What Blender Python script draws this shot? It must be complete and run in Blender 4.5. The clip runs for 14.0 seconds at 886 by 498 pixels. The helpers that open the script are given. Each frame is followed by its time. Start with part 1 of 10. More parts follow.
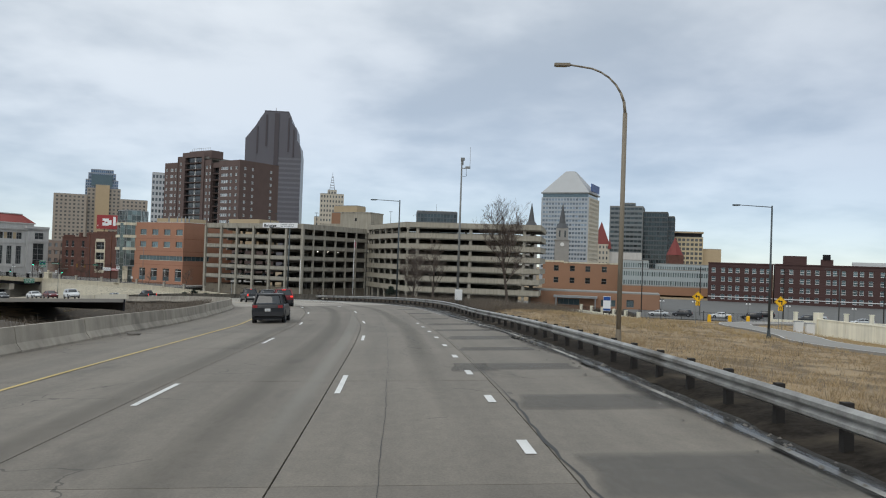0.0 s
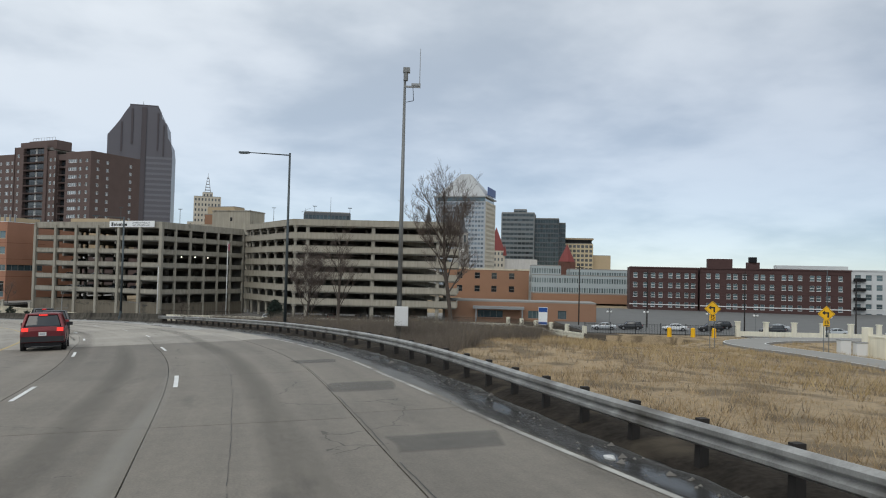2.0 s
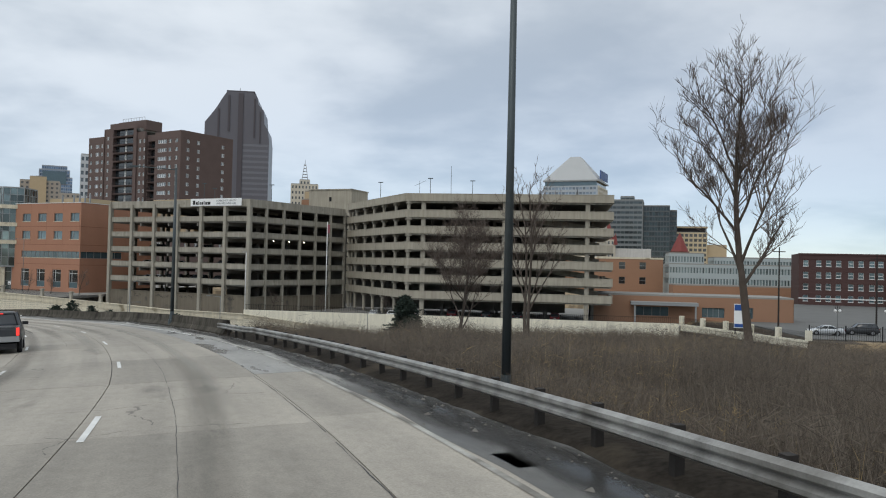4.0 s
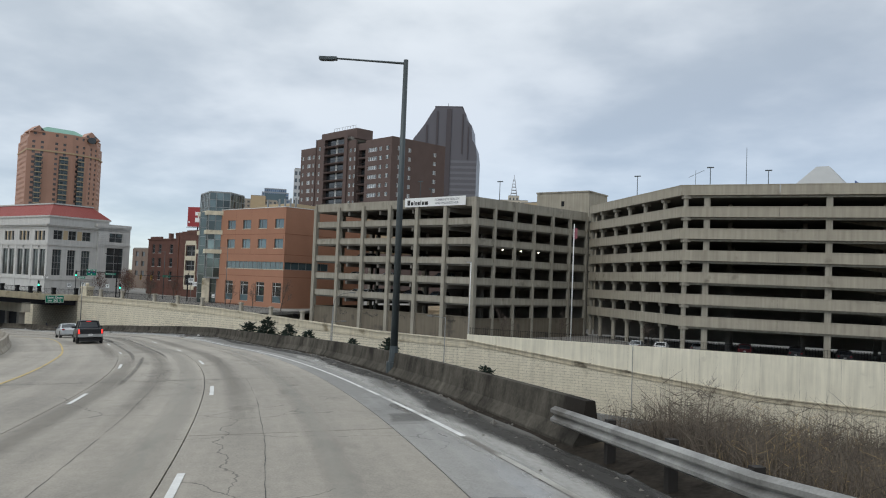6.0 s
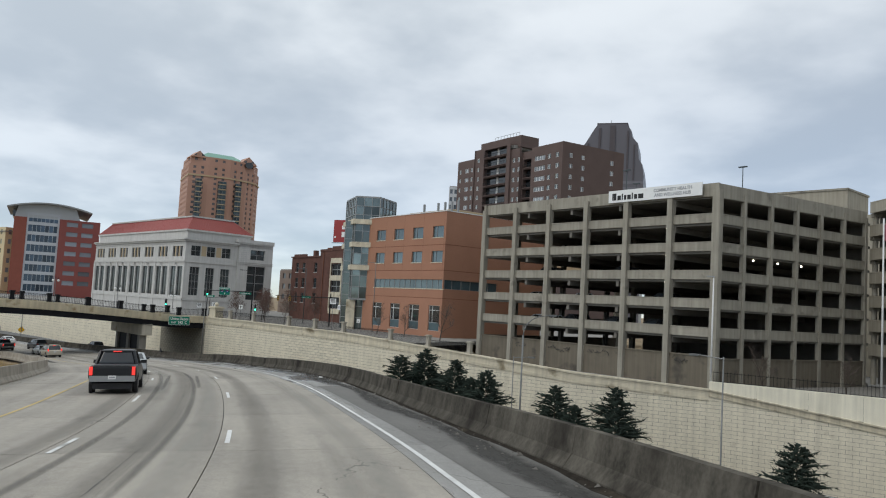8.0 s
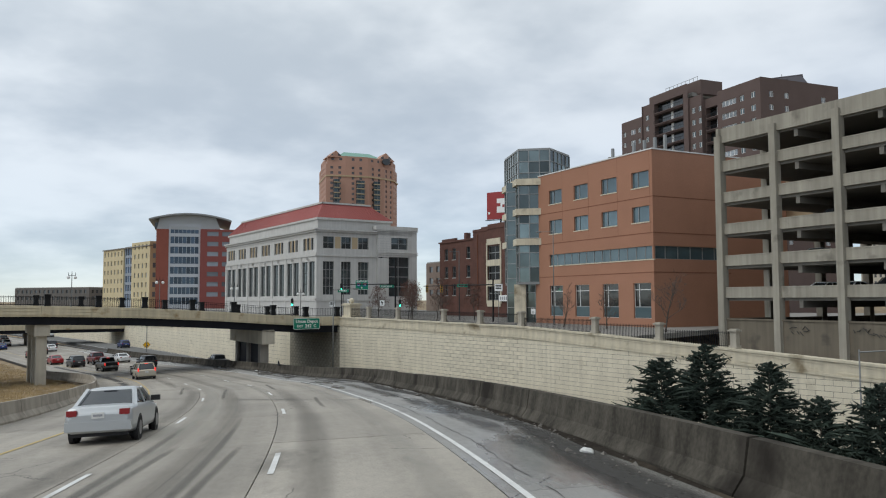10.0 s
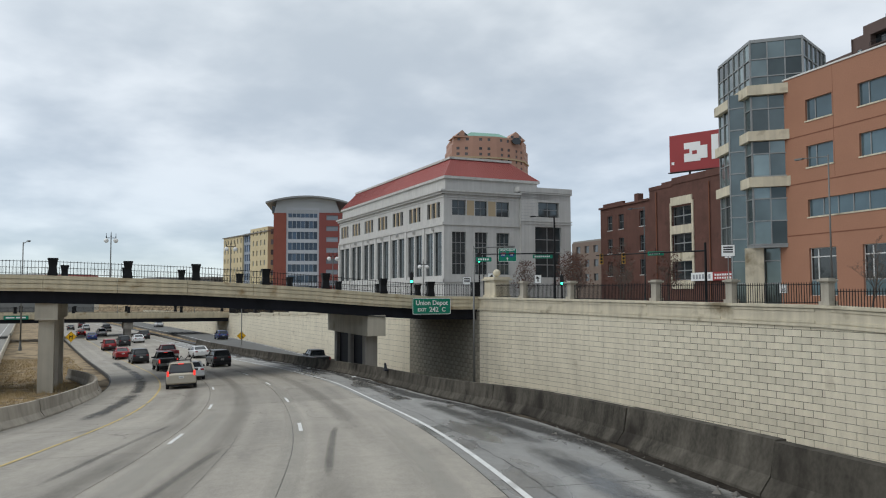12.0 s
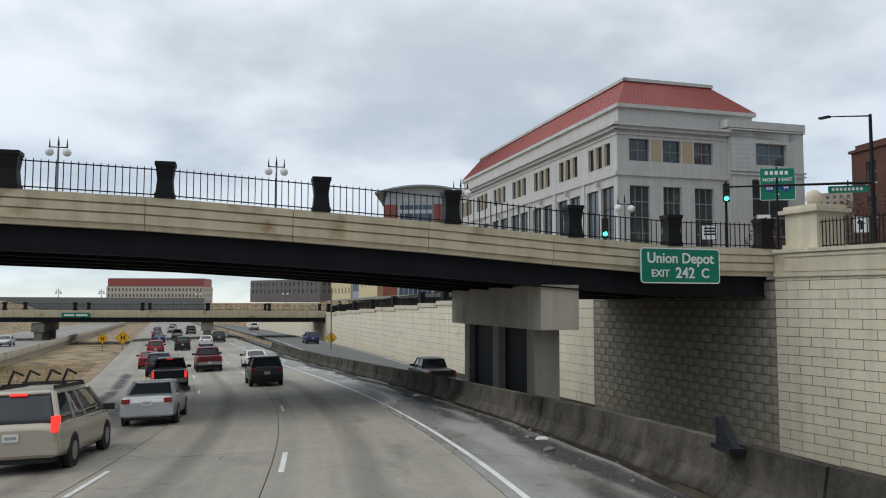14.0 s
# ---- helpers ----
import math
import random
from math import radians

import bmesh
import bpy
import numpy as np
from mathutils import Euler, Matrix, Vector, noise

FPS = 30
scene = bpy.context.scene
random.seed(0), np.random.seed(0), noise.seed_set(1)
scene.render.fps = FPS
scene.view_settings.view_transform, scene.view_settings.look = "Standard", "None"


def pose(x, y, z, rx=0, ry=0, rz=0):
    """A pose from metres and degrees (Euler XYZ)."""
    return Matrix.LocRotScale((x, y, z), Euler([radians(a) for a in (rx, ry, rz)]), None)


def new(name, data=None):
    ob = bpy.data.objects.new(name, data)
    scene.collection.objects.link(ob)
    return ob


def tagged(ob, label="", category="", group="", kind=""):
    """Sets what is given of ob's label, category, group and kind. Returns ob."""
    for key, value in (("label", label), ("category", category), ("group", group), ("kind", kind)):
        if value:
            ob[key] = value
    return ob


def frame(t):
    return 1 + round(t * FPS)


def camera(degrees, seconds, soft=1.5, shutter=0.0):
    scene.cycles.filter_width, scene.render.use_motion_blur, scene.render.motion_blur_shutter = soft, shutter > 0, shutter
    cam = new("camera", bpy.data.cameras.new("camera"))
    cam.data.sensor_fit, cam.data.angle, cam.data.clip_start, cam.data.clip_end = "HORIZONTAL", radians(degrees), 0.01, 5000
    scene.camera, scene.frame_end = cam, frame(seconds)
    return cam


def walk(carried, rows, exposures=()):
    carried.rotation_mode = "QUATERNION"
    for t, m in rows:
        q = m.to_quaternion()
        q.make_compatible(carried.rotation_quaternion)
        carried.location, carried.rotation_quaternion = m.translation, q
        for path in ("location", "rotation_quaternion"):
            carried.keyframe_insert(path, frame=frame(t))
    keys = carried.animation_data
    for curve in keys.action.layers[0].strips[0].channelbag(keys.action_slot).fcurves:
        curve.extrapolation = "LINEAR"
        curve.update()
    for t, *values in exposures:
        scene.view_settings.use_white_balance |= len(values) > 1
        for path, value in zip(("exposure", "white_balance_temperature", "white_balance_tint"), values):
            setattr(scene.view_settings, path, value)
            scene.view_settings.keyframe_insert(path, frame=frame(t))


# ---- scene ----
cam = camera(59.07, 14.0, soft=1.1)
PATH = [
    (0, 3.383, -19.565, 2.888, 90.945, -1.970, 5.468),
    (0.5, 1.912, -9.782, 2.708, 91.046, -1.464, 2.927),
    (1, 0.363, 0.213, 2.526, 91.241, -1.047, -0.177),
    (1.5, -1.219, 9.807, 2.239, 91.592, -1.005, -2.154),
    (2, -2.898, 18.807, 1.904, 91.870, -1.372, -2.903),
    (2.5, -4.649, 27.852, 1.572, 91.957, -1.639, -2.427),
    (3, -6.546, 37.051, 1.321, 91.573, -1.606, -1.245),
    (3.5, -8.738, 46.207, 1.088, 91.132, -1.433, 0.804),
    (4, -11.390, 55.097, 0.800, 91.107, -1.302, 3.901),
    (4.5, -14.649, 63.524, 0.393, 91.914, -1.370, 8.206),
    (5, -18.147, 71.626, 0.009, 92.136, -1.412, 11.910),
    (5.5, -21.777, 79.578, -0.408, 92.235, -1.709, 15.522),
    (6, -25.548, 86.895, -0.822, 92.366, -2.271, 18.322),
    (6.5, -29.598, 94.215, -1.151, 92.787, -2.730, 20.965),
    (7, -34.010, 101.540, -1.590, 93.272, -3.149, 23.657),
    (7.5, -38.724, 108.696, -2.050, 93.745, -3.392, 26.168),
    (8, -43.885, 115.900, -2.454, 94.176, -3.192, 29.125),
    (8.5, -49.305, 122.835, -2.856, 94.164, -2.704, 31.536),
    (9, -54.753, 129.088, -3.393, 94.505, -1.894, 34.362),
    (9.5, -60.532, 135.403, -3.887, 94.159, -0.786, 37.027),
    (10, -66.622, 141.573, -4.300, 93.720, 0.205, 39.718),
    (10.5, -72.986, 147.588, -4.700, 93.317, 0.895, 42.320),
    (11, -79.581, 153.439, -5.166, 93.096, 1.076, 44.705),
    (11.5, -86.371, 159.115, -5.767, 93.184, 0.566, 46.761),
    (12, -93.482, 164.613, -6.410, 93.374, 0.096, 48.843),
    (12.5, -101.143, 169.987, -7.030, 93.897, 0.071, 51.252),
    (13, -108.953, 175.060, -7.632, 94.049, 0.145, 53.134),
    (13.5, -117.256, 179.993, -8.290, 94.138, -0.024, 55.061),
    (14, -125.860, 184.822, -9.042, 94.073, -0.089, 57.166),
]
walk(cam, [(t, pose(*p)) for t, *p in PATH])

# ---- light: an overcast winter sky ----
SUN_TURN, SUN_HEIGHT = radians(200), radians(42)
world = bpy.data.worlds.new("overcast_sky")
scene.world = world
world.use_nodes = True
wn, wl = world.node_tree.nodes, world.node_tree.links
wn.clear()


def wnode(kind, **values):
    n = wn.new(kind)
    for key, value in values.items():
        n.inputs[key.replace("_", " ")].default_value = value
    return n


w_out = wn.new("ShaderNodeOutputWorld")
w_add = wn.new("ShaderNodeAddShader")
nishita = wn.new("ShaderNodeTexSky")
nishita.sky_type, nishita.sun_disc = "NISHITA", False
nishita.sun_elevation, nishita.sun_rotation = SUN_HEIGHT, SUN_TURN
nishita.altitude, nishita.air_density, nishita.dust_density = 1500, 0.7, 0.0
bg_sky = wnode("ShaderNodeBackground", Strength=0.05)
wl.new(nishita.outputs[0], bg_sky.inputs[0])
w_pos = wn.new("ShaderNodeTexCoord")
w_split = wn.new("ShaderNodeSeparateXYZ")
wl.new(w_pos.outputs["Generated"], w_split.inputs[0])
# clouds lie on a flat layer: the view's way divided by its height
w_high = wn.new("ShaderNodeMath")
w_high.operation = "MAXIMUM"
w_high.inputs[1].default_value = 0.0
wl.new(w_split.outputs[2], w_high.inputs[0])
w_lift = wn.new("ShaderNodeMath")
w_lift.operation = "ADD"
w_lift.inputs[1].default_value = 0.24
wl.new(w_high.outputs[0], w_lift.inputs[0])
w_flat = wn.new("ShaderNodeVectorMath")
w_flat.operation = "DIVIDE"
w_div = wn.new("ShaderNodeCombineXYZ")
for k in range(3):
    wl.new(w_lift.outputs[0], w_div.inputs[k])
wl.new(w_pos.outputs["Generated"], w_flat.inputs[0])
wl.new(w_div.outputs[0], w_flat.inputs[1])
big = wnode("ShaderNodeTexNoise", Scale=1.25, Detail=5.0, Roughness=0.5, Distortion=0.1)
fine = wnode("ShaderNodeTexNoise", Scale=4.2, Detail=5.0, Roughness=0.5)
wl.new(w_flat.outputs[0], big.inputs["Vector"])
wl.new(w_flat.outputs[0], fine.inputs["Vector"])
both = wn.new("ShaderNodeMath")
both.operation = "MULTIPLY_ADD"
both.inputs[1].default_value = 0.35
wl.new(fine.outputs["Fac"], both.inputs[0])
wl.new(big.outputs["Fac"], both.inputs[2])
cloud = wn.new("ShaderNodeValToRGB")
cloud.color_ramp.interpolation = "EASE"
for pos, col in zip((0.50, 0.86), ((0.455, 0.492, 0.50, 1), (0.77, 0.797, 0.785, 1))):
    e = cloud.color_ramp.elements[0] if pos == 0.50 else cloud.color_ramp.elements[1]
    e.position, e.color = pos, col
wl.new(both.outputs[0], cloud.inputs[0])
# an overcast sky is darker towards the horizon
w_zenith = wn.new("ShaderNodeMath")
w_zenith.operation = "MULTIPLY_ADD"
w_zenith.inputs[1].default_value, w_zenith.inputs[2].default_value = 1.0, 0.535
w_zenith.use_clamp = False
wl.new(w_high.outputs[0], w_zenith.inputs[0])
# the cloud is thinner towards the west
w_west = wn.new("ShaderNodeMath")
w_west.operation = "MULTIPLY_ADD"
w_west.inputs[1].default_value, w_west.inputs[2].default_value = -0.3, 1.0
wl.new(w_split.outputs[0], w_west.inputs[0])
w_level = wn.new("ShaderNodeMath")
w_level.operation = "MULTIPLY"
wl.new(w_zenith.outputs[0], w_level.inputs[0])
wl.new(w_west.outputs[0], w_level.inputs[1])
bg_cloud = wnode("ShaderNodeBackground")
wl.new(w_level.outputs[0], bg_cloud.inputs["Strength"])
wl.new(cloud.outputs[0], bg_cloud.inputs[0])
wl.new(bg_sky.outputs[0], w_add.inputs[0])
wl.new(bg_cloud.outputs[0], w_add.inputs[1])
wl.new(w_add.outputs[0], w_out.inputs[0])

sun = new("sun", bpy.data.lights.new("sun", "SUN"))
sun.data.energy, sun.data.angle, sun.data.color = 0.75, radians(40), (1.0, 0.94, 0.84)
sun.matrix_basis = pose(0, 0, 150, 48, 0, -20)
tagged(sun, kind="structure")


# ---- materials ----
def material(name, colour, rough=0.85, metal=0.0, var=0.18, size=2.0, grain=0.08, grain_size=30.0, bump=0.15, spec=0.4, vary=0.0, island=0.0, streak=0.0, rough_var=0.0, dirt_or_shade=None, dirt_or_shade_at=0.62):
    """A surface with blotches, grain, relief and, if wanted, upright streaks and stains, all in metres."""
    m = bpy.data.materials.new(name)
    m.use_nodes = True
    n, l = m.node_tree.nodes, m.node_tree.links
    b = n["Principled BSDF"]
    b.inputs["Roughness"].default_value, b.inputs["Metallic"].default_value, b.inputs["Specular IOR Level"].default_value = rough, metal, spec
    tc = n.new("ShaderNodeTexCoord")

    def noise_of(scale, detail=4.0, stretch=None):
        t = n.new("ShaderNodeTexNoise")
        t.inputs["Scale"].default_value, t.inputs["Detail"].default_value = scale, detail
        if stretch:
            mp = n.new("ShaderNodeMapping")
            mp.inputs["Scale"].default_value = stretch
            l.new(tc.outputs["Object"], mp.inputs["Vector"])
            l.new(mp.outputs[0], t.inputs["Vector"])
        else:
            l.new(tc.outputs["Object"], t.inputs["Vector"])
        return t.outputs["Fac"]

    def calc(op, a, b_):
        k = n.new("ShaderNodeMath")
        k.operation = op
        for i, v in enumerate((a, b_)):
            if isinstance(v, (int, float)):
                k.inputs[i].default_value = v
            else:
                l.new(v, k.inputs[i])
        return k.outputs[0]

    amount = calc("ADD", 1.0, calc("MULTIPLY", calc("SUBTRACT", noise_of(1 / size, 5.0), 0.5), 2 * var))
    amount = calc("ADD", amount, calc("MULTIPLY", calc("SUBTRACT", noise_of(grain_size, 3.0), 0.5), 2 * grain))
    if streak:
        amount = calc("ADD", amount, calc("MULTIPLY", calc("SUBTRACT", noise_of(1.0, 5.0, (2.2, 2.2, 0.12)), 0.5), 2 * streak))
    if vary:
        info = n.new("ShaderNodeObjectInfo")
        amount = calc("MULTIPLY", amount, calc("ADD", 1 - vary, calc("MULTIPLY", info.outputs["Random"], 2 * vary)))
    if island:
        geo = n.new("ShaderNodeNewGeometry")
        amount = calc("MULTIPLY", amount, calc("ADD", 1 - island, calc("MULTIPLY", geo.outputs["Random Per Island"], 2 * island)))
    tint = n.new("ShaderNodeVectorMath")
    tint.operation = "SCALE"
    tint.inputs[0].default_value = colour
    l.new(amount, tint.inputs["Scale"])
    out = tint.outputs[0]
    if dirt_or_shade:
        ramp_ = n.new("ShaderNodeValToRGB")
        ramp_.color_ramp.elements[0].position, ramp_.color_ramp.elements[1].position = dirt_or_shade_at, dirt_or_shade_at + 0.12
        l.new(noise_of(0.45, 7.0), ramp_.inputs[0])
        mix = n.new("ShaderNodeMix")
        mix.data_type = "RGBA"
        l.new(ramp_.outputs[0], mix.inputs["Factor"])
        l.new(out, mix.inputs[6])
        mix.inputs[7].default_value = (*dirt_or_shade, 1)
        out = mix.outputs[2]
    l.new(out, b.inputs["Base Color"])
    if rough_var:
        l.new(calc("ADD", rough - rough_var, calc("MULTIPLY", noise_of(1 / (size * 0.7), 4.0), 2 * rough_var)), b.inputs["Roughness"])
    if bump:
        bp = n.new("ShaderNodeBump")
        bp.inputs["Strength"].default_value, bp.inputs["Distance"].default_value = bump, 0.02
        l.new(noise_of(grain_size * 0.7, 4.0), bp.inputs["Height"])
        l.new(bp.outputs[0], b.inputs["Normal"])
    return m


def glass(name, colour=(0.05, 0.06, 0.065), rough=0.06, metal=0.0, var=0.35, spec=0.8, vary=0.3):
    return material(name, colour, rough, metal, var, 1.6, 0.0, 5.0, 0.0, spec, vary=vary)


def glow(name, colour, strength):
    m = bpy.data.materials.new(name)
    m.use_nodes = True
    b = m.node_tree.nodes["Principled BSDF"]
    b.inputs["Base Color"].default_value = (*colour, 1)
    b.inputs["Emission Color"].default_value, b.inputs["Emission Strength"].default_value = (*colour, 1), strength
    return m


PUNCH = {}


def grid_wall(name, wall, pane, du, dz, fu, fz, rough=0.7, pane_rough=0.12, pane_metal=0.0, u0=0.0, z0=0.0, var=0.12):
    """A far facade: panes du by dz apart that fill the shares fu and fz of each field."""
    m = material(name, wall, rough, 0.0, var, 6.0, 0.05, 3.0, 0.0)
    n, l = m.node_tree.nodes, m.node_tree.links
    b = n["Principled BSDF"]
    tc = n.new("ShaderNodeTexCoord")
    sp = n.new("ShaderNodeSeparateXYZ")
    l.new(tc.outputs["Object"], sp.inputs[0])

    def calc(op, a, b_):
        k = n.new("ShaderNodeMath")
        k.operation = op
        for i, v in enumerate((a, b_)):
            if isinstance(v, (int, float)):
                k.inputs[i].default_value = v
            else:
                l.new(v, k.inputs[i])
        return k.outputs[0]

    u = calc("DIVIDE", calc("ADD", calc("ADD", sp.outputs[0], sp.outputs[1]), 500 * du + u0), du)
    z = calc("DIVIDE", calc("ADD", sp.outputs[2], 500 * dz + z0), dz)
    inside = calc("MULTIPLY", calc("LESS_THAN", calc("FRACT", u, 0), fu), calc("LESS_THAN", calc("FRACT", z, 0), fz))
    cell = n.new("ShaderNodeCombineXYZ")
    l.new(calc("FLOOR", u, 0), cell.inputs[0])
    l.new(calc("FLOOR", z, 0), cell.inputs[1])
    white = n.new("ShaderNodeTexWhiteNoise")
    l.new(cell.outputs[0], white.inputs["Vector"])
    up = n.new("ShaderNodeSeparateXYZ")
    geo = n.new("ShaderNodeNewGeometry")
    l.new(geo.outputs["Normal"], up.inputs[0])
    inside = calc("MULTIPLY", inside, calc("LESS_THAN", calc("ABSOLUTE", up.outputs[2], 0), 0.5))
    shade = n.new("ShaderNodeVectorMath")
    shade.operation = "SCALE"
    shade.inputs[0].default_value = pane
    l.new(calc("ADD", 0.45, calc("MULTIPLY", white.outputs["Value"], 1.1)), shade.inputs["Scale"])
    mix = n.new("ShaderNodeMix")
    mix.data_type = "RGBA"
    l.new(inside, mix.inputs["Factor"])
    l.new(b.inputs["Base Color"].links[0].from_socket, mix.inputs[6])
    l.new(shade.outputs[0], mix.inputs[7])
    l.new(mix.outputs[2], b.inputs["Base Color"])
    l.new(calc("SUBTRACT", rough, calc("MULTIPLY", inside, rough - pane_rough)), b.inputs["Roughness"])
    l.new(calc("MULTIPLY", inside, pane_metal), b.inputs["Metallic"])
    PUNCH[m.name] = (material(name + "_stone", wall, rough, 0.0, var, 6.0, 0.05, 3.0, 0.0), material(name + "_pane", pane, pane_rough, pane_metal, 0.1, 3.0, 0.0, 3.0, 0.0, 0.7, island=0.5), du, dz, fu, fz)
    return m


def road_surface(name, colour, dark, rough=0.75, wet=0.0, vary=0.12):
    """Concrete or asphalt laid along the road: wheel tracks, joints' stains, streaks; UV is (metres across, metres along)."""
    m = bpy.data.materials.new(name)
    m.use_nodes = True
    n, l = m.node_tree.nodes, m.node_tree.links
    b = n["Principled BSDF"]
    uv = n.new("ShaderNodeUVMap")

    def calc(op, a, b_=0.0, c_=None):
        k = n.new("ShaderNodeMath")
        k.operation = op
        for i, v in enumerate((a, b_, c_)):
            if v is None:
                continue
            if isinstance(v, (int, float)):
                k.inputs[i].default_value = v
            else:
                l.new(v, k.inputs[i])
        return k.outputs[0]

    def noise_of(sx, sy, detail=4.0, rough_=0.5):
        mp = n.new("ShaderNodeMapping")
        mp.inputs["Scale"].default_value = (sx, sy, 1)
        l.new(uv.outputs[0], mp.inputs["Vector"])
        t = n.new("ShaderNodeTexNoise")
        t.inputs["Scale"].default_value, t.inputs["Detail"].default_value, t.inputs["Roughness"].default_value = 1.0, detail, rough_
        l.new(mp.outputs[0], t.inputs["Vector"])
        return t.outputs["Fac"]

    sp = n.new("ShaderNodeSeparateXYZ")
    l.new(uv.outputs[0], sp.inputs[0])
    # wheel tracks 1.8 m apart in lanes 3.65 m wide
    lane = calc("FRACT", calc("DIVIDE", calc("ADD", sp.outputs[0], 36.5 + 1.4), 3.65))
    track = calc("COSINE", calc("MULTIPLY", lane, 4 * math.pi))
    track = calc("MULTIPLY", calc("ADD", track, 1.0), 0.5)
    amount = calc("SUBTRACT", 1.0, calc("MULTIPLY", calc("SUBTRACT", 1.0, track), calc("MULTIPLY", noise_of(0.25, 0.02, 3.0), 0.16)))
    amount = calc("ADD", amount, calc("MULTIPLY", calc("SUBTRACT", noise_of(1.6, 0.05, 5.0), 0.5), 0.55))
    amount = calc("ADD", amount, calc("MULTIPLY", calc("SUBTRACT", noise_of(0.3, 0.22, 6.0, 0.6), 0.5), 0.6))
    amount = calc("ADD", amount, calc("MULTIPLY", calc("SUBTRACT", noise_of(26.0, 18.0, 4.0, 0.7), 0.5), 0.85))
    amount = calc("ADD", amount, calc("MULTIPLY", calc("SUBTRACT", noise_of(5.0, 2.6, 5.0, 0.7), 0.5), 0.55))
    # hairline cracks, in some stretches only
    warp = n.new("ShaderNodeVectorMath")
    warp.operation = "ADD"
    wob = n.new("ShaderNodeTexNoise")
    wob.inputs["Scale"].default_value, wob.inputs["Detail"].default_value = 0.9, 4.0
    l.new(uv.outputs[0], wob.inputs["Vector"])
    l.new(uv.outputs[0], warp.inputs[0])
    l.new(wob.outputs["Color"], warp.inputs[1])
    crack = n.new("ShaderNodeTexVoronoi")
    crack.feature = "DISTANCE_TO_EDGE"
    crack.inputs["Scale"].default_value = 0.23
    l.new(warp.outputs[0], crack.inputs["Vector"])
    line = calc("MULTIPLY", calc("LESS_THAN", crack.outputs["Distance"], 0.0032), calc("GREATER_THAN", noise_of(0.16, 0.05, 3.0), 0.53))
    amount = calc("MULTIPLY", amount, calc("SUBTRACT", 1.0, calc("MULTIPLY", line, 0.55)))
    info = n.new("ShaderNodeObjectInfo")
    amount = calc("MULTIPLY", amount, calc("ADD", 1 - vary, calc("MULTIPLY", info.outputs["Random"], 2 * vary)))
    tint = n.new("ShaderNodeVectorMath")
    tint.operation = "SCALE"
    tint.inputs[0].default_value = colour
    l.new(amount, tint.inputs["Scale"])
    spots = n.new("ShaderNodeValToRGB")
    spots.color_ramp.elements[0].position, spots.color_ramp.elements[1].position = 0.60, 0.70
    l.new(noise_of(0.55, 0.16, 6.0, 0.6), spots.inputs[0])
    mix = n.new("ShaderNodeMix")
    mix.data_type = "RGBA"
    l.new(calc("MULTIPLY", spots.outputs[0], 0.75), mix.inputs["Factor"])
    l.new(tint.outputs[0], mix.inputs[6])
    mix.inputs[7].default_value = (*dark, 1)
    l.new(mix.outputs[2], b.inputs["Base Color"])
    if wet:
        pool = n.new("ShaderNodeValToRGB")
        pool.color_ramp.elements[0].position, pool.color_ramp.elements[1].position = 0.46, 0.60
        l.new(noise_of(0.5, 0.10, 5.0), pool.inputs[0])
        l.new(calc("SUBTRACT", rough, calc("MULTIPLY", pool.outputs[0], wet)), b.inputs["Roughness"])
    else:
        b.inputs["Roughness"].default_value = rough
    bp = n.new("ShaderNodeBump")
    bp.inputs["Strength"].default_value, bp.inputs["Distance"].default_value = 0.25, 0.01
    l.new(noise_of(40.0, 40.0, 3.0), bp.inputs["Height"])
    l.new(bp.outputs[0], b.inputs["Normal"])
    return m


CONCRETE_OLD = road_surface("old_road_concrete", (0.172, 0.151, 0.123), (0.09, 0.079, 0.065), 0.72)
CONCRETE_ROAD = road_surface("worn_road_concrete", (0.325, 0.295, 0.25), (0.17, 0.154, 0.13), 0.7)
SHOULDER = road_surface("wet_shoulder", (0.265, 0.257, 0.24), (0.12, 0.115, 0.106), 0.62, wet=0.5)
GUTTER = road_surface("wet_grey_gutter", (0.10, 0.097, 0.09), (0.035, 0.033, 0.031), 0.7, wet=0.22)
PATCH = road_surface("asphalt_patch", (0.15, 0.143, 0.13), (0.09, 0.086, 0.078), 0.7)


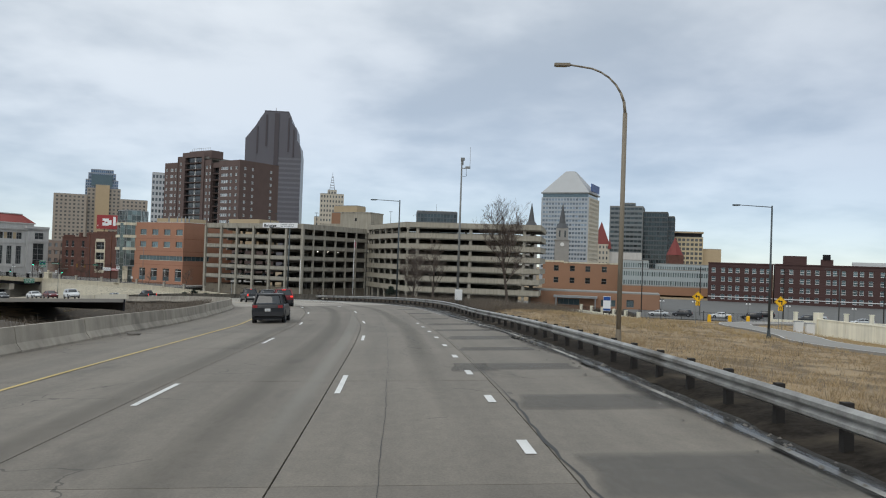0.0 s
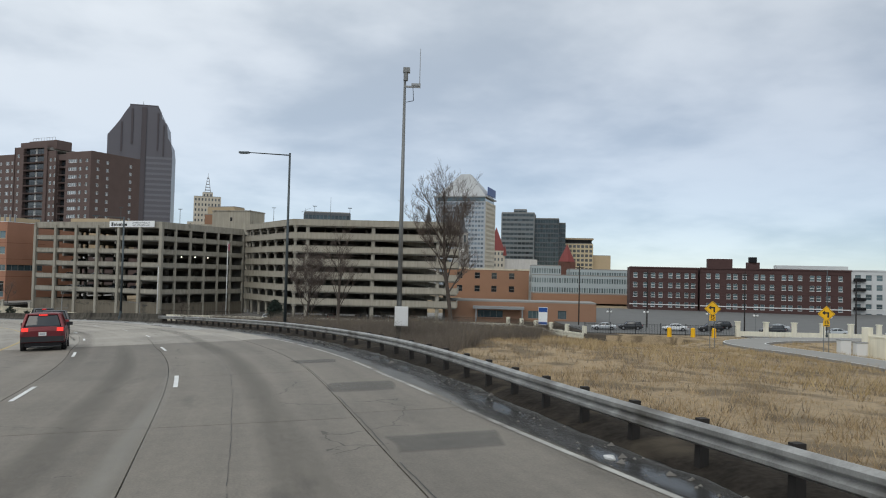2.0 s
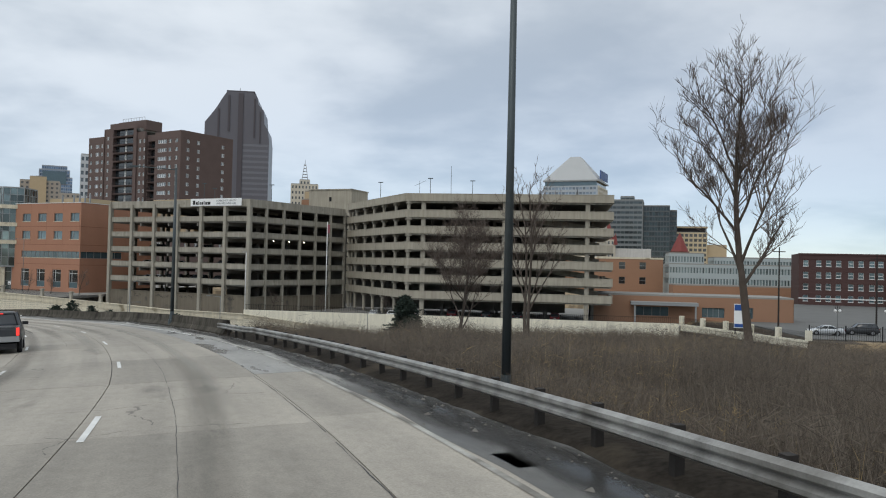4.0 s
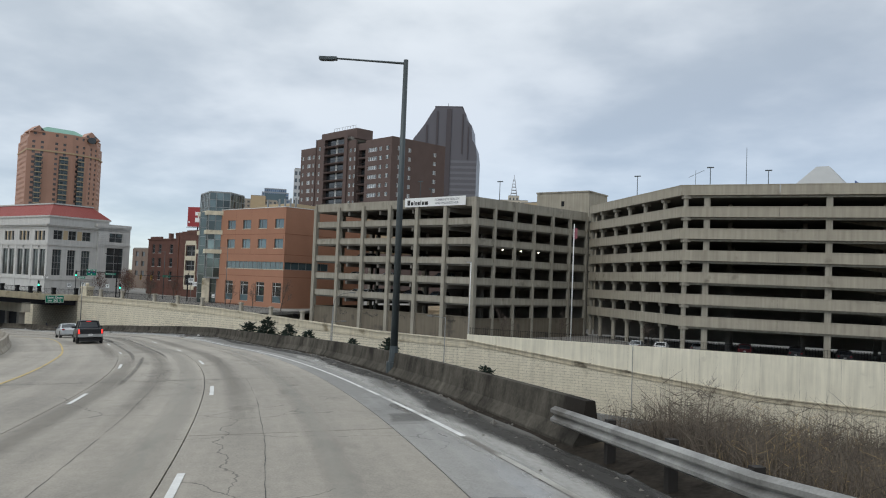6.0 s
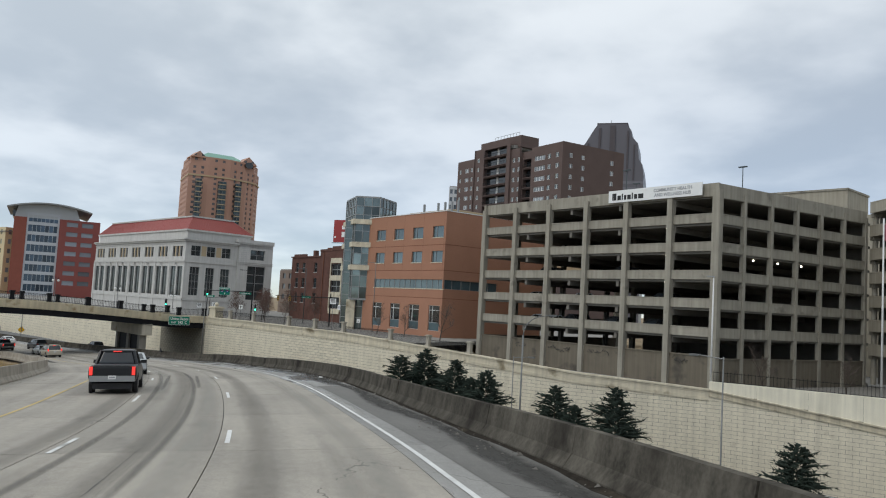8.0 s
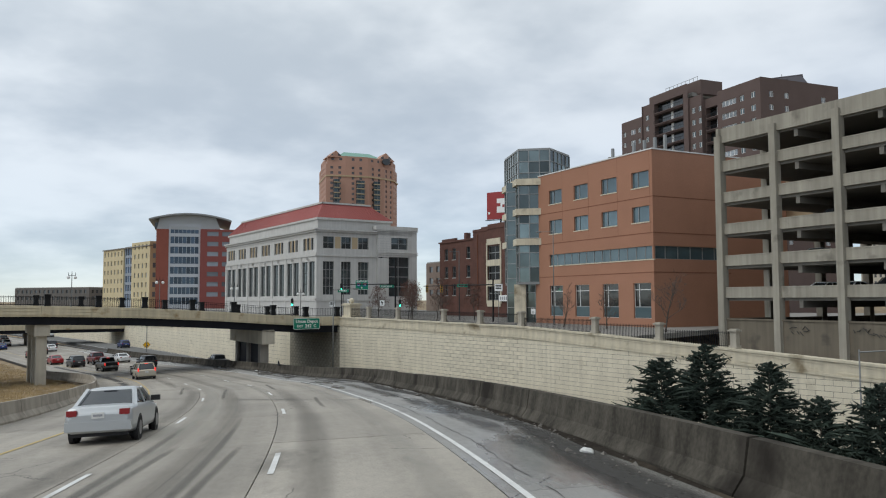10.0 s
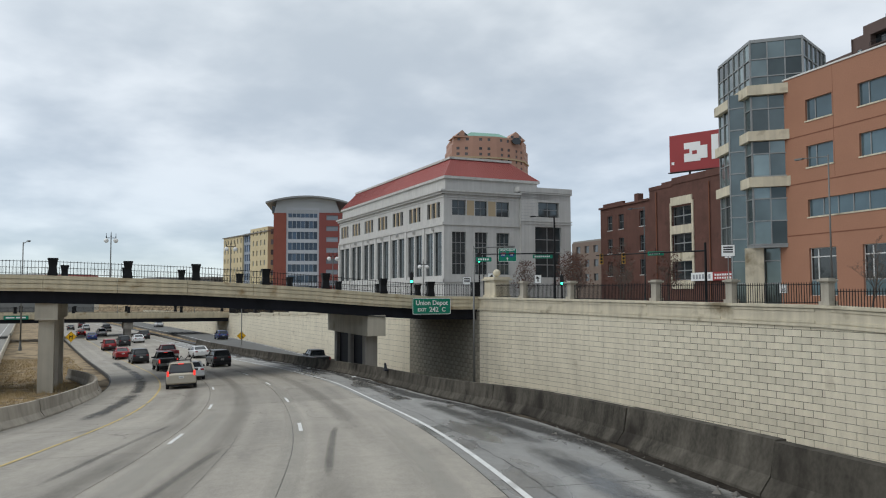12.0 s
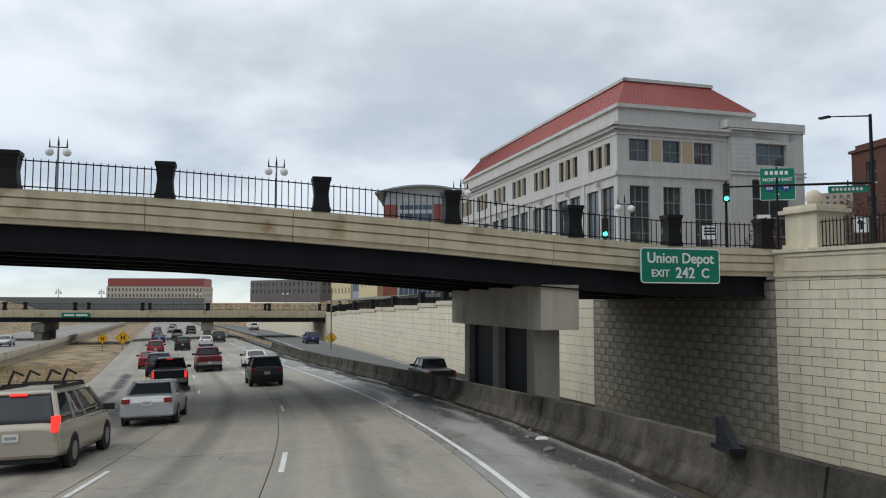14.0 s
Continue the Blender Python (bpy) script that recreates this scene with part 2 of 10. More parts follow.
def soft_stain(name, colour, amount, rough=0.75, sx=1.2, sy=0.25, bite=1.2):
    """A stain on the road that frays out towards its edges; the mesh's mask says how far inside a point is."""
    m = bpy.data.materials.new(name)
    m.use_nodes = True
    n, l = m.node_tree.nodes, m.node_tree.links
    b = n["Principled BSDF"]
    uv, at = n.new("ShaderNodeUVMap"), n.new("ShaderNodeAttribute")
    at.attribute_name = "mask"

    def calc(op, a, b_=0.0, clamp=False):
        k = n.new("ShaderNodeMath")
        k.operation, k.use_clamp = op, clamp
        for i, v in enumerate((a, b_)):
            if isinstance(v, (int, float)):
                k.inputs[i].default_value = v
            else:
                l.new(v, k.inputs[i])
        return k.outputs[0]

    def noise_of(x, y, detail):
        mp, t_ = n.new("ShaderNodeMapping"), n.new("ShaderNodeTexNoise")
        mp.inputs["Scale"].default_value = (x, y, 1)
        t_.inputs["Scale"].default_value, t_.inputs["Detail"].default_value, t_.inputs["Roughness"].default_value = 1.0, detail, 0.65
        l.new(uv.outputs[0], mp.inputs["Vector"])
        l.new(mp.outputs[0], t_.inputs["Vector"])
        return t_.outputs["Fac"]

    rough_edge = calc("MULTIPLY", calc("SUBTRACT", noise_of(sx, sy, 6.0), 0.5), 2 * bite)
    inside = calc("SUBTRACT", calc("ADD", calc("MULTIPLY", at.outputs["Fac"], 1.45), calc("MULTIPLY", rough_edge, calc("MULTIPLY", at.outputs["Fac"], 1.3))), 0.32, True)
    inside = calc("MULTIPLY", inside, calc("ADD", 0.55, calc("MULTIPLY", noise_of(9.0, 3.0, 4.0), 0.9)), True)
    l.new(calc("MULTIPLY", inside, amount), b.inputs["Alpha"])
    tint = n.new("ShaderNodeVectorMath")
    tint.operation = "SCALE"
    tint.inputs[0].default_value = colour
    l.new(calc("ADD", 0.75, calc("MULTIPLY", noise_of(14.0, 9.0, 3.0), 0.5)), tint.inputs["Scale"])
    l.new(tint.outputs[0], b.inputs["Base Color"])
    b.inputs["Roughness"].default_value = rough
    return m


SALT = soft_stain("salt_stain", (0.50, 0.49, 0.46), 0.55, sx=1.6, sy=0.35)
SKID = soft_stain("tyre_rubber_mark", (0.13, 0.122, 0.108), 0.45, sx=3.0, sy=0.12, bite=0.8)
WET = soft_stain("wet_dark_streak", (0.045, 0.043, 0.04), 0.7, 0.6, sx=2.0, sy=0.5, bite=1.3)
PUDDLE = soft_stain("standing_water", (0.06, 0.06, 0.058), 0.6, 0.2, sx=2.6, sy=0.6, bite=1.6)
OIL = soft_stain("oil_darkened_lane", (0.125, 0.115, 0.098), 0.26, sx=0.9, sy=0.06, bite=0.9)
PATCHED = soft_stain("grey_repair", (0.13, 0.124, 0.113), 0.5, sx=0.8, sy=0.5, bite=0.35)
PALE = soft_stain("bleached_concrete", (0.42, 0.40, 0.355), 0.32, sx=0.8, sy=0.12, bite=1.1)
GRIME = soft_stain("black_shoulder_grime", (0.04, 0.037, 0.032), 0.9, 0.85, sx=1.6, sy=0.5, bite=1.3)
JOINT = material("tar_joint", (0.03, 0.029, 0.028), 0.6, var=0.2)
WORN_PAINT = material("worn_edge_paint", (0.40, 0.39, 0.355), 0.7, var=0.4, size=0.6, grain=0.25, dirt_or_shade=(0.17, 0.158, 0.138), dirt_or_shade_at=0.5)
WHITE_PAINT = material("white_road_paint", (0.68, 0.68, 0.66), 0.6, var=0.3, size=0.5, grain=0.15, dirt_or_shade=(0.33, 0.32, 0.3), dirt_or_shade_at=0.6)
YELLOW_PAINT = material("yellow_road_paint", (0.52, 0.385, 0.14), 0.6, var=0.3, size=0.6, grain=0.15, dirt_or_shade=(0.3, 0.25, 0.16), dirt_or_shade_at=0.55)
MEDIAN_BARRIER = material("pale_median_concrete", (0.315, 0.283, 0.235), 0.85, var=0.4, size=1.0, grain=0.2, streak=0.4, vary=0.1, dirt_or_shade=(0.17, 0.155, 0.13), dirt_or_shade_at=0.62)
BARRIER = material("stained_barrier_concrete", (0.082, 0.074, 0.061), 0.9, var=0.75, size=0.7, grain=0.45, grain_size=12, streak=0.85, vary=0.16, bump=0.5, spec=0.08, dirt_or_shade=(0.03, 0.026, 0.022), dirt_or_shade_at=0.54)
GALVANISED = material("weathered_galvanised_steel", (0.31, 0.305, 0.29), 0.5, 0.5, var=0.55, size=0.5, grain=0.25, streak=0.5, dirt_or_shade=(0.12, 0.11, 0.095), dirt_or_shade_at=0.54)
POST_WOOD = material("tarred_wood_post", (0.028, 0.024, 0.021), 0.9, var=0.3, size=0.3)
GRIT = material("black_roadside_grit", (0.032, 0.027, 0.022), 0.95, var=0.7, size=0.4, grain=0.7, grain_size=9, bump=1.0, spec=0.05, dirt_or_shade=(0.085, 0.07, 0.052), dirt_or_shade_at=0.56)
LIMESTONE = material("cream_retaining_block", (0.70, 0.645, 0.51), 0.9, var=0.16, size=1.5, grain=0.22, streak=0.2, vary=0.08, bump=0.3, dirt_or_shade=(0.52, 0.465, 0.35), dirt_or_shade_at=0.66)
COPING = material("cream_cast_coping", (0.60, 0.545, 0.42), 0.88, var=0.22, size=1.0, grain=0.08, streak=0.3, dirt_or_shade=(0.26, 0.215, 0.14), dirt_or_shade_at=0.6)
PIER_STONE = material("weathered_grey_pier_stone", (0.40, 0.37, 0.31), 0.9, var=0.3, size=0.8, grain=0.15, streak=0.4)
MORTAR = material("dark_wall_joint", (0.10, 0.09, 0.068), 0.95, var=0.2)
WHITE_WALL = material("white_cast_wall", (0.78, 0.735, 0.595), 0.88, var=0.14, size=2.0, streak=0.3, grain=0.1, dirt_or_shade=(0.6, 0.56, 0.45), dirt_or_shade_at=0.66)
GARAGE = material("weathered_garage_concrete", (0.325, 0.302, 0.25), 0.9, var=0.24, size=2.0, streak=0.42, grain=0.06, dirt_or_shade=(0.19, 0.175, 0.145), dirt_or_shade_at=0.62)
GARAGE_TAN = material("tan_garage_concrete", (0.365, 0.333, 0.268), 0.9, var=0.2, size=2.5, streak=0.34, grain=0.1, dirt_or_shade=(0.22, 0.198, 0.158), dirt_or_shade_at=0.62)
# concrete inside the garages: some of the interior shade is in this darker colour
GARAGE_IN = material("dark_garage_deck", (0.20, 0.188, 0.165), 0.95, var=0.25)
GARAGE_BASE = material("stained_ground_wall", (0.165, 0.142, 0.108), 0.92, var=0.25, size=2.5, streak=0.35, dirt_or_shade=(0.09, 0.08, 0.065), dirt_or_shade_at=0.58)
ORANGE_BRICK = material("orange_brick", (0.375, 0.188, 0.12), 0.85, var=0.12, size=3.0, grain=0.16, grain_size=9.0, bump=0.3)
BRICK_LINE = material("dark_brick_course", (0.21, 0.085, 0.05), 0.85, var=0.1)
BROWN_BRICK = material("brown_brick", (0.125, 0.089, 0.08), 0.88, var=0.15, size=3.0, grain=0.16, grain_size=8.0)
OLD_BRICK = material("old_red_brick", (0.12, 0.057, 0.044), 0.88, var=0.45, size=2.0, grain=0.2, grain_size=9.0, streak=0.15, dirt_or_shade=(0.08, 0.04, 0.03), dirt_or_shade_at=0.6)
DARK_RED_BRICK = material("dark_red_brick", (0.078, 0.042, 0.038), 0.88, var=0.15, size=3.0, grain=0.18, grain_size=8.0)
PALE_STONE = material("pale_grey_stone", (0.54, 0.532, 0.51), 0.8, var=0.14, size=1.6, grain=0.08, streak=0.2)
TAN_STONE = material("tan_panel", (0.47, 0.37, 0.24), 0.85, var=0.1)
RED_ROOF = material("red_standing_seam", (0.335, 0.085, 0.074), 0.5, 0.0, var=0.1, size=3.0)
WINDOW = glass("dark_window_glass", (0.022, 0.027, 0.03))
WINDOW_BLUE = glass("blue_grey_window_glass", (0.10, 0.15, 0.17), 0.08, 0.25)
CURTAIN = glass("teal_curtain_glass", (0.15, 0.19, 0.19), 0.05, 0.5, 0.5, vary=0.75)
PALE_PANE = glass("pale_curtained_glass", (0.26, 0.28, 0.29), 0.08, 0.3, 0.6)
TALL_GLASS = glass("grey_tall_window_glass", (0.075, 0.09, 0.095), 0.06, 0.4, 0.7)
FRAME_GREY = material("grey_window_frame", (0.3, 0.31, 0.31), 0.5, 0.3, var=0.08)
FRAME_WHITE = material("white_window_frame", (0.72, 0.72, 0.7), 0.6, var=0.08)
DARK_STEEL = material("black_painted_steel", (0.012, 0.0125, 0.014), 0.55, 0.1, var=0.2, spec=0.2)
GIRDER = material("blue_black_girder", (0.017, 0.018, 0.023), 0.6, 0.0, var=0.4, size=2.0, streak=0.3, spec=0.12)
BRIDGE_STONE = material("cream_bridge_fascia", (0.60, 0.525, 0.375), 0.88, var=0.15, size=1.5, streak=0.35, dirt_or_shade=(0.31, 0.2, 0.095), dirt_or_shade_at=0.6)
PALE_AND_SUNLIT = material("pale_pier_concrete", (0.48, 0.44, 0.36), 0.88, var=0.2, size=1.5, streak=0.25, dirt_or_shade=(0.3, 0.25, 0.17), dirt_or_shade_at=0.6)
PIER = material("grey_pier_concrete", (0.27, 0.25, 0.22), 0.9, var=0.2, size=1.5, streak=0.3, dirt_or_shade=(0.13, 0.12, 0.105), dirt_or_shade_at=0.6)
SOOT_AND_SHADE = material("sooty_abutment_block", (0.34, 0.31, 0.245), 0.92, var=0.3, size=2.5, streak=0.6, vary=0.08, dirt_or_shade=(0.075, 0.072, 0.066), dirt_or_shade_at=0.45)
SIGN_GREEN = material("green_sign_sheet", (0.0, 0.21, 0.13), 0.4, var=0.05)
SIGN_WHITE = material("white_sign_sheet", (0.85, 0.86, 0.85), 0.4, var=0.03)
SIGN_YELLOW = material("yellow_sign_sheet", (0.85, 0.47, 0.01), 0.4, var=0.05)
SIGN_BLACK = material("black_sign_print", (0.02, 0.02, 0.02), 0.5, var=0.05)
SIGN_GREY = material("grey_sign_print", (0.33, 0.34, 0.36), 0.5, var=0.05)
SIGN_RED = material("red_billboard_print", (0.33, 0.04, 0.042), 0.5, var=0.08)
POLE = material("dull_steel_pole", (0.2, 0.205, 0.2), 0.5, 0.5, var=0.2, streak=0.2)
POLE_DARK = material("dark_green_pole", (0.075, 0.09, 0.095), 0.45, 0.4, var=0.25, streak=0.2)
POLE_TAN = material("tan_weathered_pole", (0.25, 0.215, 0.165), 0.7, 0.2, var=0.2, streak=0.25)
BARK = material("grey_brown_bark", (0.085, 0.068, 0.056), 0.95, var=0.25, size=0.4, grain=0.2)
TAN_BRICK = material("tan_brown_brick", (0.31, 0.175, 0.11), 0.85, var=0.1, size=3.0, grain=0.16, grain_size=9.0, bump=0.3)
DRY_STEM = material("dry_brown_stem", (0.158, 0.132, 0.105), 0.95, var=0.45, size=3.5, island=0.45)
STRAW = material("pale_straw", (0.42, 0.315, 0.165), 0.95, var=0.25, size=4.0)
NEEDLE = material("blue_green_needles", (0.034, 0.05, 0.038), 0.85, var=0.5, size=0.5, island=0.35)
ASPHALT = material("grey_asphalt", (0.13, 0.13, 0.125), 0.85, var=0.2, size=4.0, grain=0.15, grain_size=20)
PAVEMENT = material("city_pavement", (0.27, 0.26, 0.24), 0.9, var=0.15, size=3.0)
GLOBE = material("milky_lamp_globe", (0.8, 0.8, 0.78), 0.3, var=0.03)
LAMP_ON = glow("lit_ceiling_lamp", (1.0, 0.93, 0.75), 6.0)
GREEN_LIGHT = glow("green_signal_light", (0.05, 1.0, 0.55), 5.0)
TAIL = glow("tail_lamp", (0.24, 0.01, 0.012), 0.04)
BRAKE = glow("lit_brake_lamp", (0.9, 0.04, 0.03), 0.9)
TYRE = material("tyre_rubber", (0.02, 0.02, 0.02), 0.9, var=0.1)
RIM = material("alloy_rim", (0.3, 0.3, 0.31), 0.4, 0.8, var=0.05)
TRIM = material("black_plastic_trim", (0.025, 0.025, 0.027), 0.6, var=0.1)
CAR_GLASS = glass("car_window_glass", (0.02, 0.025, 0.03), 0.05, 0.0, 0.1)

# ---- the road's middle line: x, y, height of the surface below the camera's lane ----
ROAD = [
    (11.4, -73.0, 2.03), (7.4, -46.2, 1.22), (5.4, -33.2, 0.82), (3.4, -19.4, 0.40), (0.7, -1.8, 0.08), (-2.0, 14.3, -0.41), (-5.0, 29.7, -0.97),
    (-8.7, 46.2, -1.40), (-14.0, 61.9, -2.01), (-19.9, 75.7, -2.69), (-26.3, 88.4, -3.38), (-34.0, 101.5, -4.08), (-42.8, 114.5, -4.86),
    (-52.0, 126.0, -5.61), (-61.7, 136.6, -6.46), (-73.0, 147.6, -7.19), (-85.0, 158.0, -8.13), (-97.3, 167.3, -9.21), (-110.6, 176.1, -10.25),
    (-125.9, 184.8, -11.53), (-139.3, 191.4, -12.31), (-153.2, 197.0, -13.07), (-167.5, 201.7, -13.70), (-182.0, 205.4, -14.16), (-201.5, 209.9, -14.54),
    (-250.2, 221.2, -15.04), (-318.4, 237.0, -15.74), (-415.8, 259.5, -16.74), (-708.1, 327.1, -19.74)]
BANK = 0.03


def sampled_road():
    pts = [Vector(p) for p in ROAD]
    out = []
    for i in range(len(pts) - 1):
        a, b = pts[i], pts[i + 1]
        h = (b - a).length
        ma = (b - pts[i - 1]) / ((b - a).length + (a - pts[i - 1]).length) * h if i else b - a
        mb = (pts[i + 2] - a) / ((pts[i + 2] - b).length + h) * h if i + 2 < len(pts) else b - a
        n = max(2, int(h / 1.0))
        for k in range(n):
            u = k / n
            out.append((2 * u**3 - 3 * u * u + 1) * a + (u**3 - 2 * u * u + u) * ma + (3 * u * u - 2 * u**3) * b + (u**3 - u * u) * mb)
    out.append(pts[-1])
    return np.array([tuple(p) for p in out])


RP = sampled_road()
RS = np.r_[0, np.cumsum(np.hypot(*np.diff(RP[:, :2], axis=0).T))]
RS -= RS[np.argmin(np.hypot(RP[:, 0] - 3.4, RP[:, 1] + 19.4))]
RT = np.gradient(RP[:, :2], axis=0)
RT /= np.hypot(*RT.T)[:, None]


def on_road(s, d=0.0, dz=0.0):
    """The point at s metres along the road, d metres to its right, dz over its surface."""
    x, y, z = (np.interp(s, RS, RP[:, k]) for k in range(3))
    tx, ty = np.interp(s, RS, RT[:, 0]), np.interp(s, RS, RT[:, 1])
    return Vector((x + ty * d, y - tx * d, z + BANK * d + dz))


def road_yaw(s):
    return math.atan2(-np.interp(s, RS, RT[:, 0]), np.interp(s, RS, RT[:, 1]))


def road_sd(x, y):
    i = int(np.argmin((RP[:, 0] - x) ** 2 + (RP[:, 1] - y) ** 2))
    ox, oy = x - RP[i, 0], y - RP[i, 1]
    return RS[i] + ox * RT[i, 0] + oy * RT[i, 1], ox * RT[i, 1] - oy * RT[i, 0]


def ramp(v, *pairs):
    return float(np.interp(v, [p[0] for p in pairs], [p[1] for p in pairs]))


# ---- mesh helpers ----
class Mesh:
    """Verts and faces that end up as one object."""

    def __init__(self):
        self.v, self.f = [], []

    def add(self, verts, faces):
        n = len(self.v)
        self.v += [tuple(p) for p in verts]
        self.f += [tuple(n + i for i in f) for f in faces]
        return self

    def box(self, x0, x1, y0, y1, z0, z1, m=None):
        c = [Vector((x, y, z)) for z in (z0, z1) for y in (y0, y1) for x in (x0, x1)]
        return self.add([m @ p for p in c] if m else c, [(0, 2, 3, 1), (4, 5, 7, 6), (0, 1, 5, 4), (2, 6, 7, 3), (0, 4, 6, 2), (1, 3, 7, 5)])

    def prism(self, poly, z0, z1, m=None):
        n = len(poly)
        c = [Vector((x, y, z)) for z in (z0, z1) for x, y in poly]
        return self.add([m @ p for p in c] if m else c,
                        [tuple(range(n))[::-1], tuple(range(n, 2 * n))] + [(i, (i + 1) % n, n + (i + 1) % n, n + i) for i in range(n)])

    def tube(self, a, b, ra, rb, n=8):
        a, b = Vector(a), Vector(b)
        q = (b - a).to_track_quat("Z", "Y").to_matrix()
        ring = [q @ Vector((math.cos(2 * math.pi * k / n), math.sin(2 * math.pi * k / n), 0)) for k in range(n)]
        return self.add([a + r * ra for r in ring] + [b + r * rb for r in ring],
                        [tuple(range(n))[::-1], tuple(range(n, 2 * n))] + [(i, (i + 1) % n, n + (i + 1) % n, n + i) for i in range(n)])

    def sweep(self, profile, frames, closed=True):
        """A profile of (d, z) carried along frames(d, z) -> point."""
        n, m = len(profile), len(frames)
        verts = [fr(d, z) for fr in frames for d, z in profile]
        k = n if closed else n - 1
        faces = [(a * n + i, a * n + (i + 1) % n, (a + 1) * n + (i + 1) % n, (a + 1) * n + i) for a in range(m - 1) for i in range(k)]
        if closed:
            faces += [tuple(range(n))[::-1], tuple((m - 1) * n + i for i in range(n))]
        return self.add(verts, faces)

    def ball(self, c, r, n=10, squash=1.0):
        c = Vector(c)
        rows = n // 2
        verts = [c + Vector((0, 0, r * squash)), c - Vector((0, 0, r * squash))]
        for j in range(1, rows):
            a = math.pi * j / rows
            verts += [c + Vector((r * math.sin(a) * math.cos(2 * math.pi * k / n), r * math.sin(a) * math.sin(2 * math.pi * k / n), r * squash * math.cos(a))) for k in range(n)]
        faces = [(0, 2 + k, 2 + (k + 1) % n) for k in range(n)] + [(1, 2 + (rows - 2) * n + (k + 1) % n, 2 + (rows - 2) * n + k) for k in range(n)]
        for j in range(rows - 2):
            faces += [(2 + j * n + k, 2 + (j + 1) * n + k, 2 + (j + 1) * n + (k + 1) % n, 2 + j * n + (k + 1) % n) for k in range(n)]
        return self.add(verts, faces)

    def data(self, name, material, smooth=False):
        me = bpy.data.meshes.new(name)
        me.from_pydata(self.v, [], self.f)
        me.materials.append(material)
        if smooth:
            me.polygons.foreach_set("use_smooth", [len(f) <= 4 for f in self.f])
        me.update()
        return me


def part(name, mesh, material, parent=None, label="", smooth=False, at=None):
    """One mesh object under a thing or a part."""
    ob = new(name, mesh if isinstance(mesh, bpy.types.Mesh) else mesh.data(name, material, smooth))
    ob.parent = parent
    if at is not None:
        ob.matrix_basis = at
    return tagged(ob, label) if label else ob


def thing(name, label, category, at=None, group="", kind=""):
    ob = tagged(new(name), label, category, group, kind)
    if at is not None:
        ob.matrix_basis = at
    return ob


def wall_frame(a, b, z=0.0):
    """Local axes of a wall whose foot runs from a to b: x along it, y into the building, z up."""
    yaw = math.atan2(b[1] - a[1], b[0] - a[0])
    return Matrix.Translation((a[0], a[1], z)) @ Matrix.Rotation(yaw, 4, "Z")


def dist(a, b):
    return math.hypot(b[0] - a[0], b[1] - a[1])


# ---- ground ----
WALL = [(-147.0, 216.0, -6.6), (-135.0, 214.4, -6.75), (-125.0, 211.5, -6.85), (-112.0, 208.3, -7.0), (-102.0, 205.5, -7.4), (-88.0, 202.0, -8.1), (-74.0, 200.5, -9.0), (-59.5, 202.2, -9.6)]
WALL_EAST = [(-59.5, 202.2, -9.6), (-40.0, 200.6, -11.8), (-18.0, 199.0, -14.3), (21.0, 195.6, -15.5)]
CITY_Z = -7.5


def wall_y(x):
    pts = [(-700, 420), (-420, 309), (-262, 253), (-160, 223)] + [(p[0], p[1]) for p in WALL] + [(p[0], p[1]) for p in WALL_EAST[1:]] + [(34, 172), (48, 150), (80, 120)]
    return ramp(x, *pts)


def low_road_z(x):
    return ramp(x, (-420, -16.6), (-262, -15.1), (-185, -14.5), (-170, -14.8), (-150, -15.4), (-125, -16.2), (-90, -16.6), (-50, -17.2), (-18, -18.4), (20, -18.8), (60, -17))


LOW_LINE = [(75, 170), (22, 184), (-18, 188.5), (-50, 191), (-75, 190.5), (-97, 194.5), (-125, 202.5), (-150, 207.5), (-185, 217.0), (-262, 238.5), (-420, 276)]


def low_dist(x, y):
    """Distance from the low exit road's middle line."""
    best = 1e9
    for (ax, ay), (bx, by) in zip(LOW_LINE, LOW_LINE[1:]):
        t = max(0.0, min(1.0, ((x - ax) * (bx - ax) + (y - ay) * (by - ay)) / ((bx - ax) ** 2 + (by - ay) ** 2)))
        best = min(best, math.hypot(x - ax - t * (bx - ax), y - ay - t * (by - ay)))
    return best


LOOP = [(70, 8, -2.6), (46, 38, -3.4), (37, 56, -3.9), (35.5, 68, -4.3), (38.5, 83, -4.9), (39.5, 98, -5.35), (38.5, 107, -5.55), (40, 115, -5.7), (47, 122, -5.85), (58, 126, -5.9), (80, 127, -6.0)]


def loop_near(x, y):
    """Distance from the loop ramp's middle line, and its height there."""
    best = (1e9, 0.0)
    for (ax, ay, az), (bx, by, bz) in zip(LOOP, LOOP[1:]):
        t = max(0.0, min(1.0, ((x - ax) * (bx - ax) + (y - ay) * (by - ay)) / ((bx - ax) ** 2 + (by - ay) ** 2)))
        best = min(best, (math.hypot(x - ax - t * (bx - ax), y - ay - t * (by - ay)), az + t * (bz - az)))
    return best


